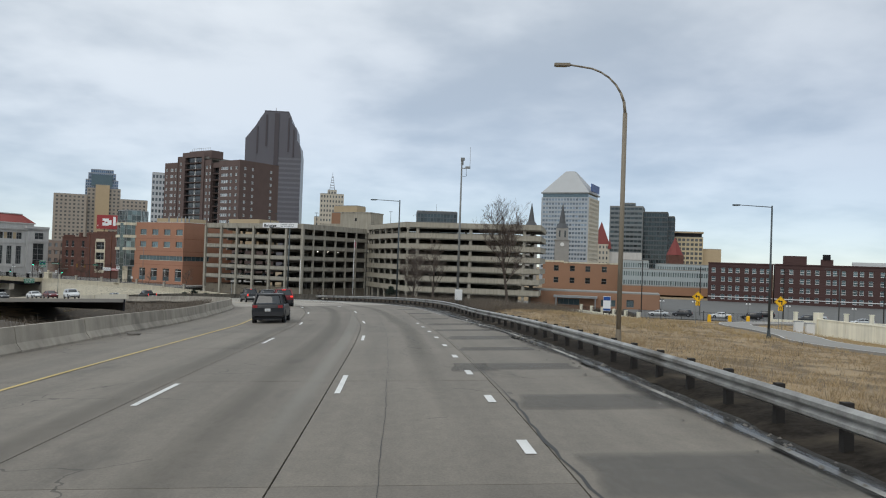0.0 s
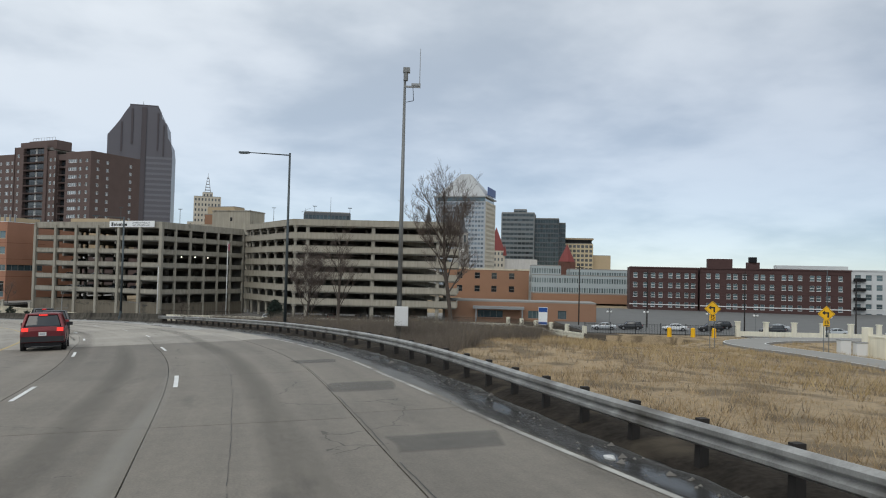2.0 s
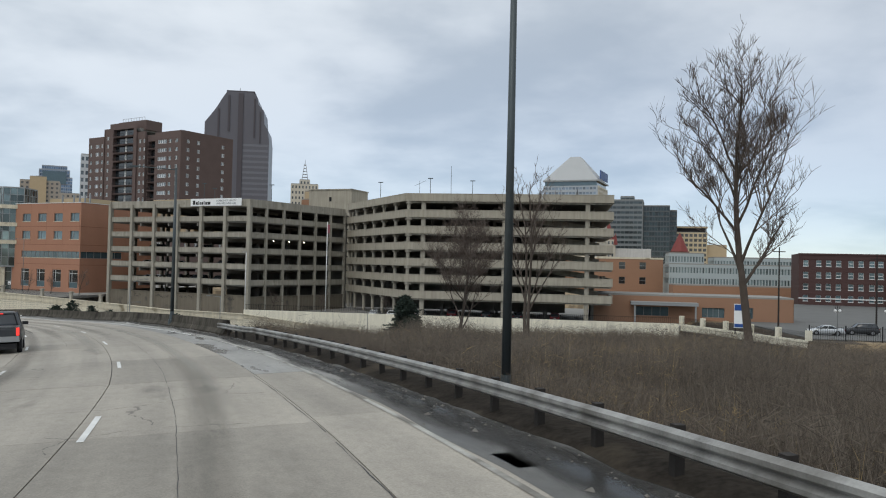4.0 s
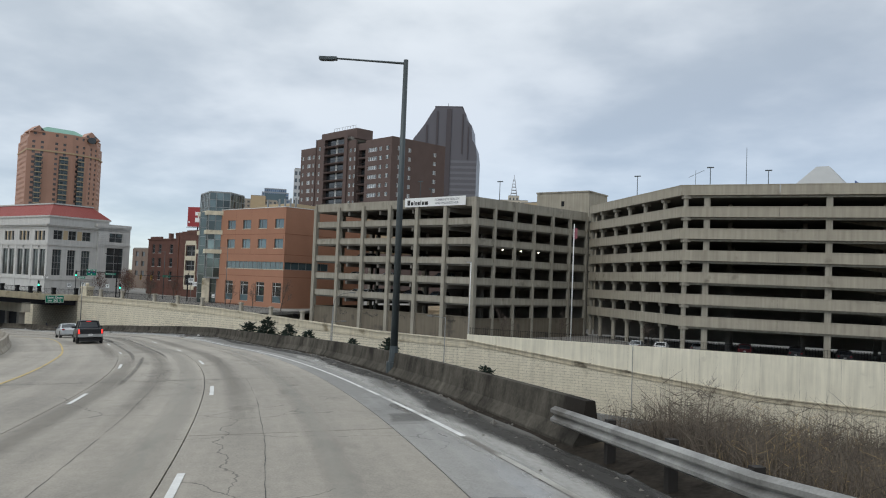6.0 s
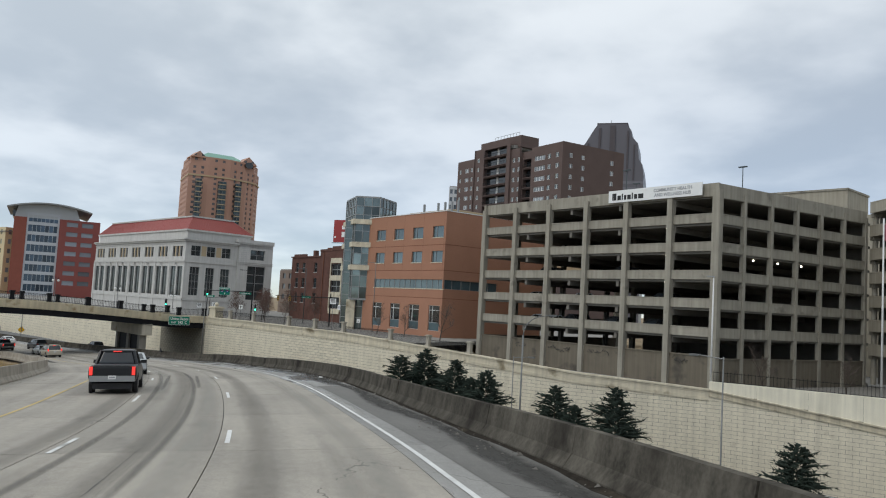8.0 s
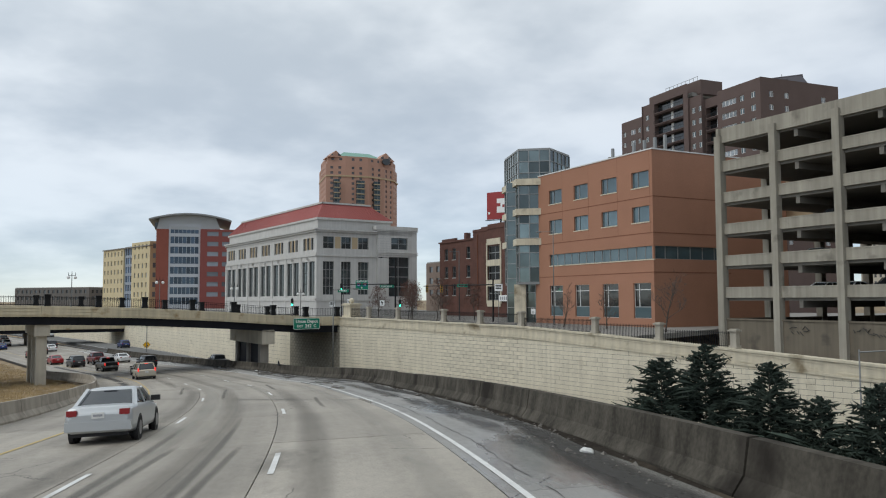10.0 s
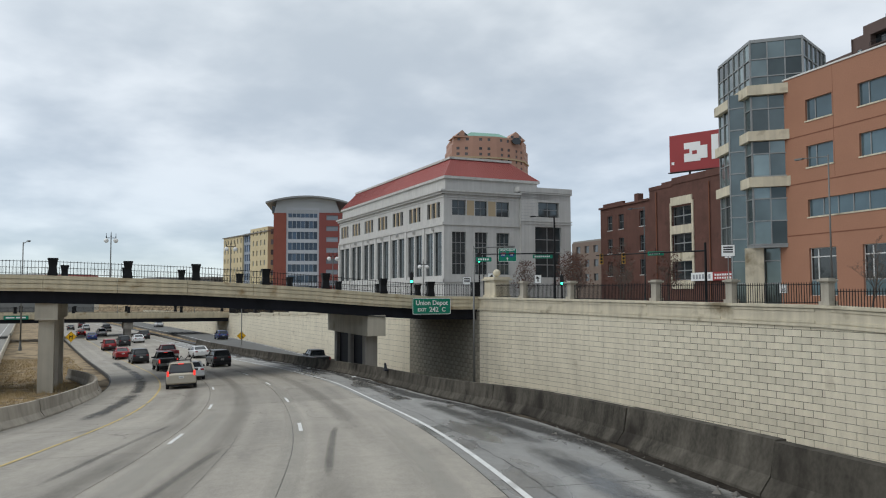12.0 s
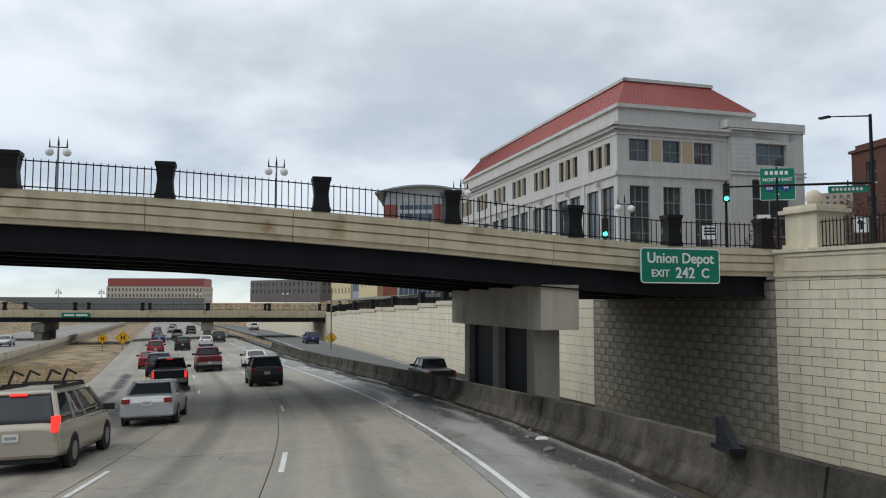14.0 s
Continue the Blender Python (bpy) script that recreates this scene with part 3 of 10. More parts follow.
def land(x, y):
    """Height of the ground."""
    s, d = road_sd(x, y)
    edge = on_road(s, 6.0).z
    left = on_road(s, -13.0).z
    behind = y - wall_y(x)
    if d < -13 or (d < 0 and s < -70):
        z = left - 0.45 if d > -46 else left - 0.45 + (CITY_Z + 0.5 - left) * min(1, (-46 - d) / 30)
        if s < 200 and d < -15:
            z -= 3.0 * min(1, (-15 - d) / 8) * ramp(s, (40, 0.0), (54, 1.0), (180, 1.0), (200, 0.0))
            z += 1.5 * ramp(s, (36, 1.0), (52, 0.0)) * ramp(d, (-24, 0.0), (-20, 1.0), (-15, 0.0))
        return z
    if d <= 6.5:
        return on_road(s, d).z - 0.45
    level = ramp(s, (48, 0.0), (75, 1.0), (119, 1.0), (134, 0.0))
    field = edge - ramp(d, (6.5, 0.45), (9, 0.7), (20, 1.3), (40, 2.4), (65, 4.2), (120, 6.5), (260, 7.5)) * (1 - level) - ramp(d, (6.5, 0.45), (9, 0.55), (20, 0.6), (34, 1.2), (50, 3.0), (65, 4.6), (120, 6.5), (260, 7.5)) * level
    field += 0.25 * noise.noise((x * 0.08, y * 0.08, 0)) + 0.08 * noise.noise((x * 0.4, y * 0.4, 3))
    drop = ramp(s, (124, 0.0), (140, 0.75))
    field = min(field, edge - 0.45 - (d - 6.5) * drop) if drop else field
    away = max(0.0, low_dist(x, y) - 11.0)
    z = min(field, low_road_z(x) - 0.3 + away * 0.5 + 0.2 * noise.noise((x * 0.15, y * 0.15, 1)))
    if behind > 4:
        z = CITY_Z - 0.4 if x < -100 or (behind > 60 and x < 22) else (-8.7 if x > 22 else -10.4)
    elif x > 31 and y > 160:
        z = -8.6
    if 15 < x < 95 and 0 < y < 145:
        far, rz = loop_near(x, y)
        k = max(0.0, min(1.0, (14 - far) / 9))
        z = z * (1 - k) + (rz - 0.22) * k
    return z


def axis(lo, hi, step, far):
    return np.r_[-far, -far * 0.5, -far * 0.22, np.linspace(lo - 260, lo - 30, 6), np.arange(lo, hi + step, step), np.linspace(hi + 30, hi + 260, 6), far * 0.22, far * 0.5, far]


def scrubby(x, y):
    """True where dark dead weeds cover the slope between the rail and the low road."""
    s, d = road_sd(x, y)
    return d > 6.8 and s > 58 + 4 * noise.noise((x * 0.2, y * 0.2, 3)) and s < 215 and x < 4.5 + 0.36 * (y - 73) + 3.5 * noise.noise((x * 0.15, y * 0.15, 7)) and ((x + 2.0) / 6.5) ** 2 + ((y - 95.5) / 5.0) ** 2 > 1 + 0.8 * noise.noise((x * 0.4, y * 0.4, 5))


def build_ground():
    xs, ys = axis(-330, 130, 3.2, 4600), axis(-110, 330, 3.2, 4600)
    m = Mesh()
    near = lambda x, y: -600 < x < 400 and -380 < y < 600  # noqa: E731
    m.v = [(x, y, land(x, y) if near(x, y) else CITY_Z - 0.4) for y in ys for x in xs]
    w = len(xs)
    m.f = [(j * w + i, j * w + i + 1, (j + 1) * w + i + 1, (j + 1) * w + i) for j in range(len(ys) - 1) for i in range(w - 1)]
    # the grass's dark blotches paint in the shadows between tufts
    g = material("dry_winter_grass", (0.31, 0.232, 0.14), 0.95, var=0.45, size=6.0, grain=0.45, grain_size=5.0, bump=1.0, dirt_or_shade=(0.15, 0.11, 0.065), dirt_or_shade_at=0.48)
    soil = material("dark_scrub_soil", (0.075, 0.06, 0.045), 0.95, var=0.35, size=3.0, grain=0.3, grain_size=6.0, bump=0.8, dirt_or_shade=(0.16, 0.12, 0.07), dirt_or_shade_at=0.6)
    ob = part("ground", m, g, smooth=True)
    ob.data.materials.append(soil)
    for p in ob.data.polygons:
        c = p.center
        sd = road_sd(c.x, c.y) if -140 < c.x < 60 and 0 < c.y < 200 else (0.0, 0.0)
        if (sd[1] > 0 and scrubby(c.x, c.y)) or (-27 < sd[1] < -12 and 34 < sd[0] < 205):
            p.material_index = 1
    return tagged(ob, "dry straw-coloured winter grass and bare soil", "ground", kind="structure")


ground = build_ground()


# ---- the road ----
def strip(s0, s1, d0, d1, dz, step=3.0, thick=0.0):
    """A ribbon of road between two offsets, which may be functions of s, with UV in metres."""
    f0 = d0 if callable(d0) else (lambda s: d0)
    f1 = d1 if callable(d1) else (lambda s: d1)
    n = max(1, int(math.ceil((s1 - s0) / step)))
    m, uv = Mesh(), []
    ss = [s0 + (s1 - s0) * k / n for k in range(n + 1)]
    for s in ss:
        m.v += [tuple(on_road(s, f0(s), dz)), tuple(on_road(s, f1(s), dz))]
        uv += [(f0(s), s), (f1(s), s)]
    m.f = [(2 * k, 2 * k + 1, 2 * k + 3, 2 * k + 2) for k in range(n)]
    if thick:
        base = len(m.v)
        for s in ss:
            m.v += [tuple(on_road(s, f0(s), dz - thick)), tuple(on_road(s, f1(s), dz - thick))]
            uv += [(f0(s), s), (f1(s), s)]
        for k in range(n):
            m.f += [(2 * k, 2 * k + 2, base + 2 * k + 2, base + 2 * k), (2 * k + 1, base + 2 * k + 1, base + 2 * k + 3, 2 * k + 3)]
        m.f += [(0, base, base + 1, 1), (2 * n, 2 * n + 1, base + 2 * n + 1, base + 2 * n)]
    return m, uv


def ribbon(name, mat, parent, *args, label="", **kw):
    m, uv = strip(*args, **kw)
    ob = part(name, m, mat, parent, label)
    lay = ob.data.uv_layers.new(name="UVMap")
    for loop in ob.data.loops:
        lay.data[loop.index].uv = uv[loop.vertex_index]
    return ob


def right_edge(s):
    return ramp(s, (-60, 6.0), (60, 5.9), (100, 5.35), (125, 5.2), (180, 5.3), (215, 5.9), (240, 6.2), (262, 5.4), (285, 5.4), (600, 5.4))


def line_a(s):
    return ramp(s, (-60, -1.3), (45, -1.2), (65, -1.8), (80, -2.1), (100, -1.5), (180, -1.4), (235, -1.0), (268, -1.3), (600, -1.4))


def line_b(s):
    return line_a(s) - 3.68


def line_y(s):
    return line_a(s) - 7.1


def line_e(s):
    return ramp(s, (-60, 5.6), (40, 5.5), (62, 4.2), (85, 3.9), (117, 4.0), (135, 3.3), (160, 2.8), (600, 2.5))


road, _uv = strip(-75, 700, -12.2, 7.0, -0.05, 4.0, 0.35)
road = tagged(part("road", road, JOINT), "grey concrete freeway curving downhill with worn lane lines", "road", kind="structure")
# slabs, with open joints between them
SLAB = 9.1
joint_a = lambda s: line_a(s) - 0.24  # noqa: E731
joint_b = lambda s: line_b(s) - 0.24  # noqa: E731
LANES = [(lambda s: -12.1, line_y, 0), (line_y, joint_b, 0), (joint_b, joint_a, 0), (joint_a, lambda s: ramp(s, (-60, 2.15), (60, 2.2), (130, 2.5), (600, 2.35)), 0),
         (lambda s: ramp(s, (-60, 2.15), (60, 2.2), (130, 2.5), (600, 2.35)), right_edge, 1)]
rnd = random.Random(4)
for k in range(-4, 40):
    for j, (f0, f1, kind) in enumerate(LANES):
        s0 = k * SLAB + (0 if j < 4 else 0.6)
        mat = (CONCRETE_OLD if s0 < 75 else CONCRETE_ROAD) if (not kind or s0 < 100) else SHOULDER
        ribbon("slab", mat, road, s0, s0 + SLAB - 0.02, (lambda s, f=f0: f(s) + 0.012), (lambda s, f=f1: f(s) - 0.012), rnd.uniform(-0.002, 0.003), step=2.3, thick=0.04)
ribbon("far_surface", CONCRETE_ROAD, road, 364, 700, -12.1, 5.6, 0.0, step=6)
ribbon("near_surface", CONCRETE_ROAD, road, -75, -36.42, -12.1, 5.6, 0.0, step=6)


def stain(name, mat, s0, s1, d0, d1, dz=0.006, step=0.7, label=""):
    """A stain or thin repair on the road between two offsets; its mask falls to nothing at the edges."""
    f0 = d0 if callable(d0) else (lambda s: d0)
    f1 = d1 if callable(d1) else (lambda s: d1)
    n = max(4, int(math.ceil((s1 - s0) / step)))
    cols = ((0.0, 0.0), (0.06, 0.8), (0.5, 1.0), (0.94, 0.8), (1.0, 0.0)) if mat is PATCHED else ((0.0, 0.0), (0.2, 0.25), (0.36, 0.75), (0.5, 1.0), (0.64, 0.75), (0.8, 0.25), (1.0, 0.0))
    m, uv, mask = Mesh(), [], []
    for k in range(n + 1):
        s = s0 + (s1 - s0) * k / n
        end = min(1.0, 4.0 * min(k, n - k) / n * 1.5)
        for u, q in cols:
            d = f0(s) + (f1(s) - f0(s)) * u
            m.v.append(tuple(on_road(s, d, dz)))
            uv.append((d, s))
            mask.append(q * end)
    c = len(cols)
    m.f = [(k * c + i, k * c + i + 1, (k + 1) * c + i + 1, (k + 1) * c + i) for k in range(n) for i in range(c - 1)]
    ob = part(name, m, mat, road, label)
    lay = ob.data.uv_layers.new(name="UVMap")
    for loop in ob.data.loops:
        lay.data[loop.index].uv = uv[loop.vertex_index]
    ob.data.attributes.new("mask", "FLOAT", "POINT").data.foreach_set("value", mask)
    return ob


# grey repairs across the outer lane
for s0, ln, d0, d1 in ((8.2, 2.6, 2.3, 5.6), (13.9, 2.2, 2.3, 5.5), (20.2, 1.9, 2.2, 5.1), (26.0, 1.7, 2.2, 4.8), (31.2, 2.7, 2.3, 5.3), (37.2, 2.0, 2.2, 5.0), (43.2, 2.7, 2.3, 5.0), (50.8, 1.7, 2.3, 4.4), (19.8, 2.4, 1.5, 2.7), (58.3, 2.3, 2.2, 4.0), (66.2, 1.5, 2.0, 3.6), (128.2, 1.7, 2.6, 5.0)):
    stain("patch", PATCHED, s0, s0 + ln, (lambda s, a=d0: a + 0.1 * math.sin(s * 2.1)), (lambda s, a=d1: a + 0.15 * math.sin(s * 1.7)), 0.006, 0.25)
ribbon("gutter", GUTTER, road, -40, 104, (lambda s: line_e(s) + 0.12 + 0.05 * math.sin(s * 0.9)), (lambda s: right_edge(s) + 0.5), 0.004, step=1.0)
ribbon("dark_shoulder", PATCH, road, 124, 187, (lambda s: line_e(s) + 0.55), (lambda s: right_edge(s) - 0.1), 0.004, step=1.5, label="darker asphalt shoulder")
# wet streaks and puddles along the rail, grime along the barrier
for s0 in range(-24, 100, 11):
    stain("wet_streak", WET, s0, s0 + 14, (lambda s: right_edge(s) - ramp(s, (0, 0.75), (40, 1.0), (70, 1.6), (100, 1.2))), (lambda s: right_edge(s) + 0.05), 0.009)
for s0 in range(-10, 96, 9):
    stain("puddle", PUDDLE, s0, s0 + 7, (lambda s: right_edge(s) - ramp(s, (0, 0.55), (40, 0.9), (70, 1.3))), (lambda s: right_edge(s) - 0.12), 0.013)
for s0 in range(-34, 112, 13):
    stain("grime", GRIME, s0, s0 + 17, (lambda s: right_edge(s) - ramp(s, (0, 0.9), (60, 1.5), (100, 1.5)) - 0.25 * math.sin(s * 0.5)), (lambda s: right_edge(s) + 0.45), 0.0085)
for s0 in range(118, 330, 16):
    stain("grime", GRIME, s0, s0 + 20, (lambda s: right_edge(s) - 1.35 - 0.3 * math.sin(s * 0.4)), (lambda s: right_edge(s) + 0.05), 0.010)
for s0, ln, a, b in ((186, 14, 0.9, 2.2), (198, 18, 0.7, 2.4), (214, 20, 0.8, 2.3), (232, 18, 0.9, 2.6), (250, 18, 0.6, 2.0), (275, 26, 0.7, 2.0)):
    stain("puddle", PUDDLE, s0, s0 + ln, (lambda s, a=a: line_e(s) + a), (lambda s, b=b: line_e(s) + b), 0.009)
for s0 in (250, 268, 286, 304):
    stain("wet_streak", WET, s0, s0 + 20, (lambda s: -10.6), (lambda s: -9.0), 0.009)
# oil-darkened and bleached tracks along the lanes
for s0, s1, off in ((-30, 60, -5.6), (-20, 90, -3.1), (10, 120, 0.7), (60, 170, -4.9), (120, 230, -3.3), (150, 260, -5.7), (120, 240, -0.6), (200, 330, -3.6), (230, 340, 0.3), (240, 350, -6.4)):
    stain("oil_track", OIL, s0, s1, (lambda s, o=off: line_a(s) + 1.4 + o - 0.8), (lambda s, o=off: line_a(s) + 1.4 + o + 0.8), 0.005, 2.0)
for s0, s1, off, w in ((90, 170, 0.9, 0.5), (110, 200, -2.2, 0.7), (140, 250, 1.6, 0.6), (170, 260, -4.3, 0.7), (5, 70, -1.9, 0.5), (215, 300, -1.2, 0.6)):
    stain("pale_track", PALE, s0, s1, (lambda s, o=off, w=w: o - w), (lambda s, o=off, w=w: o + w), 0.0055, 2.0)
# tarred joints between the lanes, and cracks along them
SEALS = ((lambda s: -0.21, -20, 142, 0.006, 1), (lambda s: 2.27, 15, 100, 0.010, 1),
         (lambda s: 2.25, -3, 15.3, 0.034, 3), (lambda s: line_e(s) + 0.45, 185, 262, 0.012, 3), (lambda s: line_b(s) + 1.8, 120, 240, 0.006, 1))
for f, s0, s1, w, rag in SEALS:
    s = s0
    while s < s1:
        ln = min(rnd.uniform(6, 14), s1 - s)
        ph = rnd.uniform(0, 9)
        wob = lambda q, ph=ph, rag=rag: 0.012 * rag * math.sin(q * 0.9 + ph) + 0.008 * rag * math.sin(q * 4.7 + ph)  # noqa: E731
        wide = lambda q, ph=ph, w=w: w * (0.75 + 0.45 * math.sin(q * 2.3 + ph) * math.sin(q * 0.7))  # noqa: E731
        ribbon("joint_seal", JOINT, road, s, s + ln, (lambda q, f=f, wide=wide, wob=wob: f(q) + wob(q) - wide(q)), (lambda q, f=f, wide=wide, wob=wob: f(q) + wob(q) + wide(q)), 0.007, step=0.5)
        s += ln + rnd.uniform(0.05, 1.2)
# pale salt stains left where water ran along the edge line
for s0, ln, d0, w in ((94, 26, 4.3, 0.55), (108, 30, 4.1, 0.6), (121, 30, 3.7, 0.5), (136, 22, 3.9, 0.7), (170, 24, 2.9, 0.5)):
    stain("salt_stain", SALT, s0, s0 + ln, (lambda s, a=d0, w=w: a - w), (lambda s, a=d0, w=w: a + w), 0.0075)
# tyre marks
for s0, ln, d0, d1, w in ((223, 14, -3.7, -3.0, 0.22), (230, 11, -0.4, 0.1, 0.2), (231, 15, -6.1, -5.6, 0.22), (184, 18, -4.3, -3.8, 0.2), (185, 16, -2.6, -2.2, 0.2), (212, 9, 0.5, 0.9, 0.2), (138, 22, -4.5, -4.0, 0.2), (88, 20, -6.0, -6.2, 0.18), (150, 60, -4.6, -4.4, 0.24), (152, 60, -2.9, -2.7, 0.22)):
    stain("tyre_mark", SKID, s0, s0 + ln, (lambda s, a=d0, b=d1, q=s0, n=ln, w=w: a + (b - a) * ((s - q) / n) ** 2 - w), (lambda s, a=d0, b=d1, q=s0, n=ln, w=w: a + (b - a) * ((s - q) / n) ** 2 + w), 0.0065, 1.0)
# cross cracks at the expansion joint
def cross_joint(at, skew, wide, d0, d1, rag, seed):
    """A ragged joint that crosses the lanes at a slant."""
    r, m = random.Random(seed), Mesh()
    n = int((d1 - d0) / 0.3)
    for k in range(n + 1):
        d = d0 + (d1 - d0) * k / n
        c = at - skew * d + r.uniform(-rag, rag)
        h = wide * r.uniform(0.35, 1.1)
        m.v += [tuple(on_road(c - h, d, 0.008)), tuple(on_road(c + h, d, 0.008))]
    m.f = [(2 * k, 2 * k + 1, 2 * k + 3, 2 * k + 2) for k in range(n)]
    part("expansion_joint", m, JOINT, road)


for at, skew, wide, rag in ((218.0, 1.35, 0.05, 0.03), (218.9, 1.35, 0.07, 0.06), (219.2, 1.35, 0.03, 0.05), (141.2, 0.0, 0.04, 0.02)):
    cross_joint(at, skew, wide, -11.8, 2.4, rag, int(at * 10))
# markings
for k in range(-3, 24):
    s0 = 17.7 + 14.9 * k - 1.5
    if s0 < 420:
        ribbon("lane_dash", WHITE_PAINT, road, s0, s0 + 3.05, (lambda s: line_a(s) - 0.06), (lambda s: line_a(s) + 0.06), 0.011, step=1.0)
        ribbon("lane_dash", WHITE_PAINT, road, s0 - 1.4, s0 + 1.65, (lambda s: line_b(s) - 0.06), (lambda s: line_b(s) + 0.06), 0.011, step=1.0)
for k in range(12):
    s0 = -2.0 + 4.35 * k
    ribbon("short_dash", WHITE_PAINT, road, s0 - 0.45, s0 + 0.45, 1.78, 1.94, 0.011, step=0.5)
ribbon("yellow_line", YELLOW_PAINT, road, -60, 420, (lambda s: line_y(s) - 0.06), (lambda s: line_y(s) + 0.06), 0.011, step=2.0)
ribbon("edge_line", WORN_PAINT, road, -60, 126, (lambda s: line_e(s) - 0.06), (lambda s: line_e(s) + 0.06), 0.011, step=2.0)
ribbon("edge_line", WHITE_PAINT, road, 126, 520, (lambda s: line_e(s) - 0.06), (lambda s: line_e(s) + 0.06), 0.011, step=2.0)


# ---- concrete safety barriers ----
def barrier(name, label, s0, s1, off, side, group, mat):
    """Segments with a sloped foot, open joints and a slight lean of their own. side +1: the traffic is to the left of it."""
    whole = thing(name, label, "barrier", group=group)
    prof = [(0.0, -0.1), (0.0, 0.07), (0.17, 0.32), (0.25, 0.85), (0.43, 0.85), (0.5, 0.32), (0.62, 0.07), (0.62, -0.1)]
    s = s0
    while s < s1:
        e = min(s + 6.0, s1)
        tilt, lift = rnd.uniform(-0.03, 0.03), rnd.uniform(-0.015, 0.02)
        fr = [(lambda d, z, q=q: on_road(q, off(q) + side * (d + tilt * z), z + lift)) for q in np.linspace(s, e - 0.035, 5)]
        m = Mesh().sweep(prof if side > 0 else prof[::-1], fr)
        part("segment", m, mat, whole)
        s = e
    return whole


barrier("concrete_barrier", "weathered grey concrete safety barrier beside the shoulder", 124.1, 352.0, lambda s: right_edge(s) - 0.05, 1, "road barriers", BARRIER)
barrier("concrete_barrier", "stained concrete median barrier along the inner shoulder", -40.0, 300.0, lambda s: -12.0 - (0 if s < 270 else 0.02 * (s - 270) ** 1.5), -1, "road barriers", MEDIAN_BARRIER)


# ---- steel guard rail ----
def guard_rail():
    whole = thing("guard_rail", "dull galvanised steel guard rail on dark wood posts", "guard rail")
    off = lambda s: right_edge(s) + 0.02 - (0.25 if s > 118 else 0)  # noqa: E731
    prof = [(0.0, 0.42), (-0.075, 0.47), (-0.075, 0.52), (0.0, 0.575), (-0.075, 0.63), (-0.075, 0.69), (0.0, 0.735), (0.02, 0.735), (-0.05, 0.685), (-0.05, 0.635), (0.025, 0.575), (-0.05, 0.515), (-0.05, 0.475), (0.02, 0.42)]
    s = -44.0
    while s < 124:
        e = min(s + 3.81, 124.5)
        part("rail", Mesh().sweep(prof, [(lambda d, z, q=q: on_road(q, off(q) + d, z)) for q in np.linspace(s, e + 0.08, 4)]), GALVANISED, whole)
        s += 3.81
    post = Mesh().box(0.03, 0.16, -0.06, 0.06, 0.42, 0.71).box(0.16, 0.3, -0.07, 0.07, -0.9, 0.74).data("post", POST_WOOD)
    for k in range(88):
        s = -43 + 1.905 * k
        if s > 123:
            break
        p = on_road(s, off(s))
        part("post", post, None, whole, at=Matrix.Translation(p) @ Matrix.Rotation(road_yaw(s) + rnd.uniform(-0.06, 0.06), 4, "Z") @ Matrix.Rotation(rnd.uniform(-0.03, 0.03), 4, "Y"))
    return whole


guard_rail()
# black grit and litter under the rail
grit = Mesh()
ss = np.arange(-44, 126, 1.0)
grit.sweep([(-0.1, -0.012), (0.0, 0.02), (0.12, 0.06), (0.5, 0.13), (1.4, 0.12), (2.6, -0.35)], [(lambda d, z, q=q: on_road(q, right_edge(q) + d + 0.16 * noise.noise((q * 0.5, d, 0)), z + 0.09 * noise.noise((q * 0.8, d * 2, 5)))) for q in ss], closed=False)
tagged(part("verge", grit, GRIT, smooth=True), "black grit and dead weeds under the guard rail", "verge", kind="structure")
grit = Mesh()
ss = np.arange(122, 420, 2.0)
grit.sweep([(-0.3, -0.02), (-0.2, 0.008), (-0.1, 0.03), (0.12, 0.08)], [(lambda d, z, q=q: on_road(q, right_edge(q) + d * (0.85 + 1.1 * noise.noise((q * 0.35, d, 2))), z + 0.02 * noise.noise((q, d, 1)))) for q in ss], closed=False)
tagged(part("grit_line", grit, GRIT, smooth=True), "black grit swept against the barrier's foot", "grit", kind="structure")


# ---- the other carriageway, across the median ----
def plain_road(name, label, pts, width, mat, lines=()):
    ps = [Vector(p) for p in pts]
    frames = []
    for i, p in enumerate(ps):
        t = (ps[min(i + 1, len(ps) - 1)] - ps[max(i - 1, 0)]).normalized()
        nrm = Vector((t.y, -t.x, 0)).normalized()
        frames.append(lambda d, z, p=p, nrm=nrm: p + nrm * d + Vector((0, 0, z)))
    base = tagged(part(name, Mesh().sweep([(-width / 2, 0), (-width / 2, -0.5), (width / 2, -0.5), (width / 2, 0)], frames), mat), label, "road", kind="structure")
    for d, w, paint in lines:
        part("painted_line", Mesh().sweep([(d - w, 0.008), (d + w, 0.008)], frames, closed=False), paint, base)
    return base


def smooth_pts(pts, n=8):
    ps = [Vector(p) for p in pts]
    out = []
    for i in range(len(ps) - 1):
        a, b, p0, p3 = ps[i], ps[i + 1], ps[max(i - 1, 0)], ps[min(i + 2, len(ps) - 1)]
        for k in range(n):
            u = k / n
            out.append(0.5 * ((2 * a) + (b - p0) * u + (2 * p0 - 5 * a + 4 * b - p3) * u * u + (3 * a - p0 - 3 * b + p3) * u**3))
    return out + [ps[-1]]


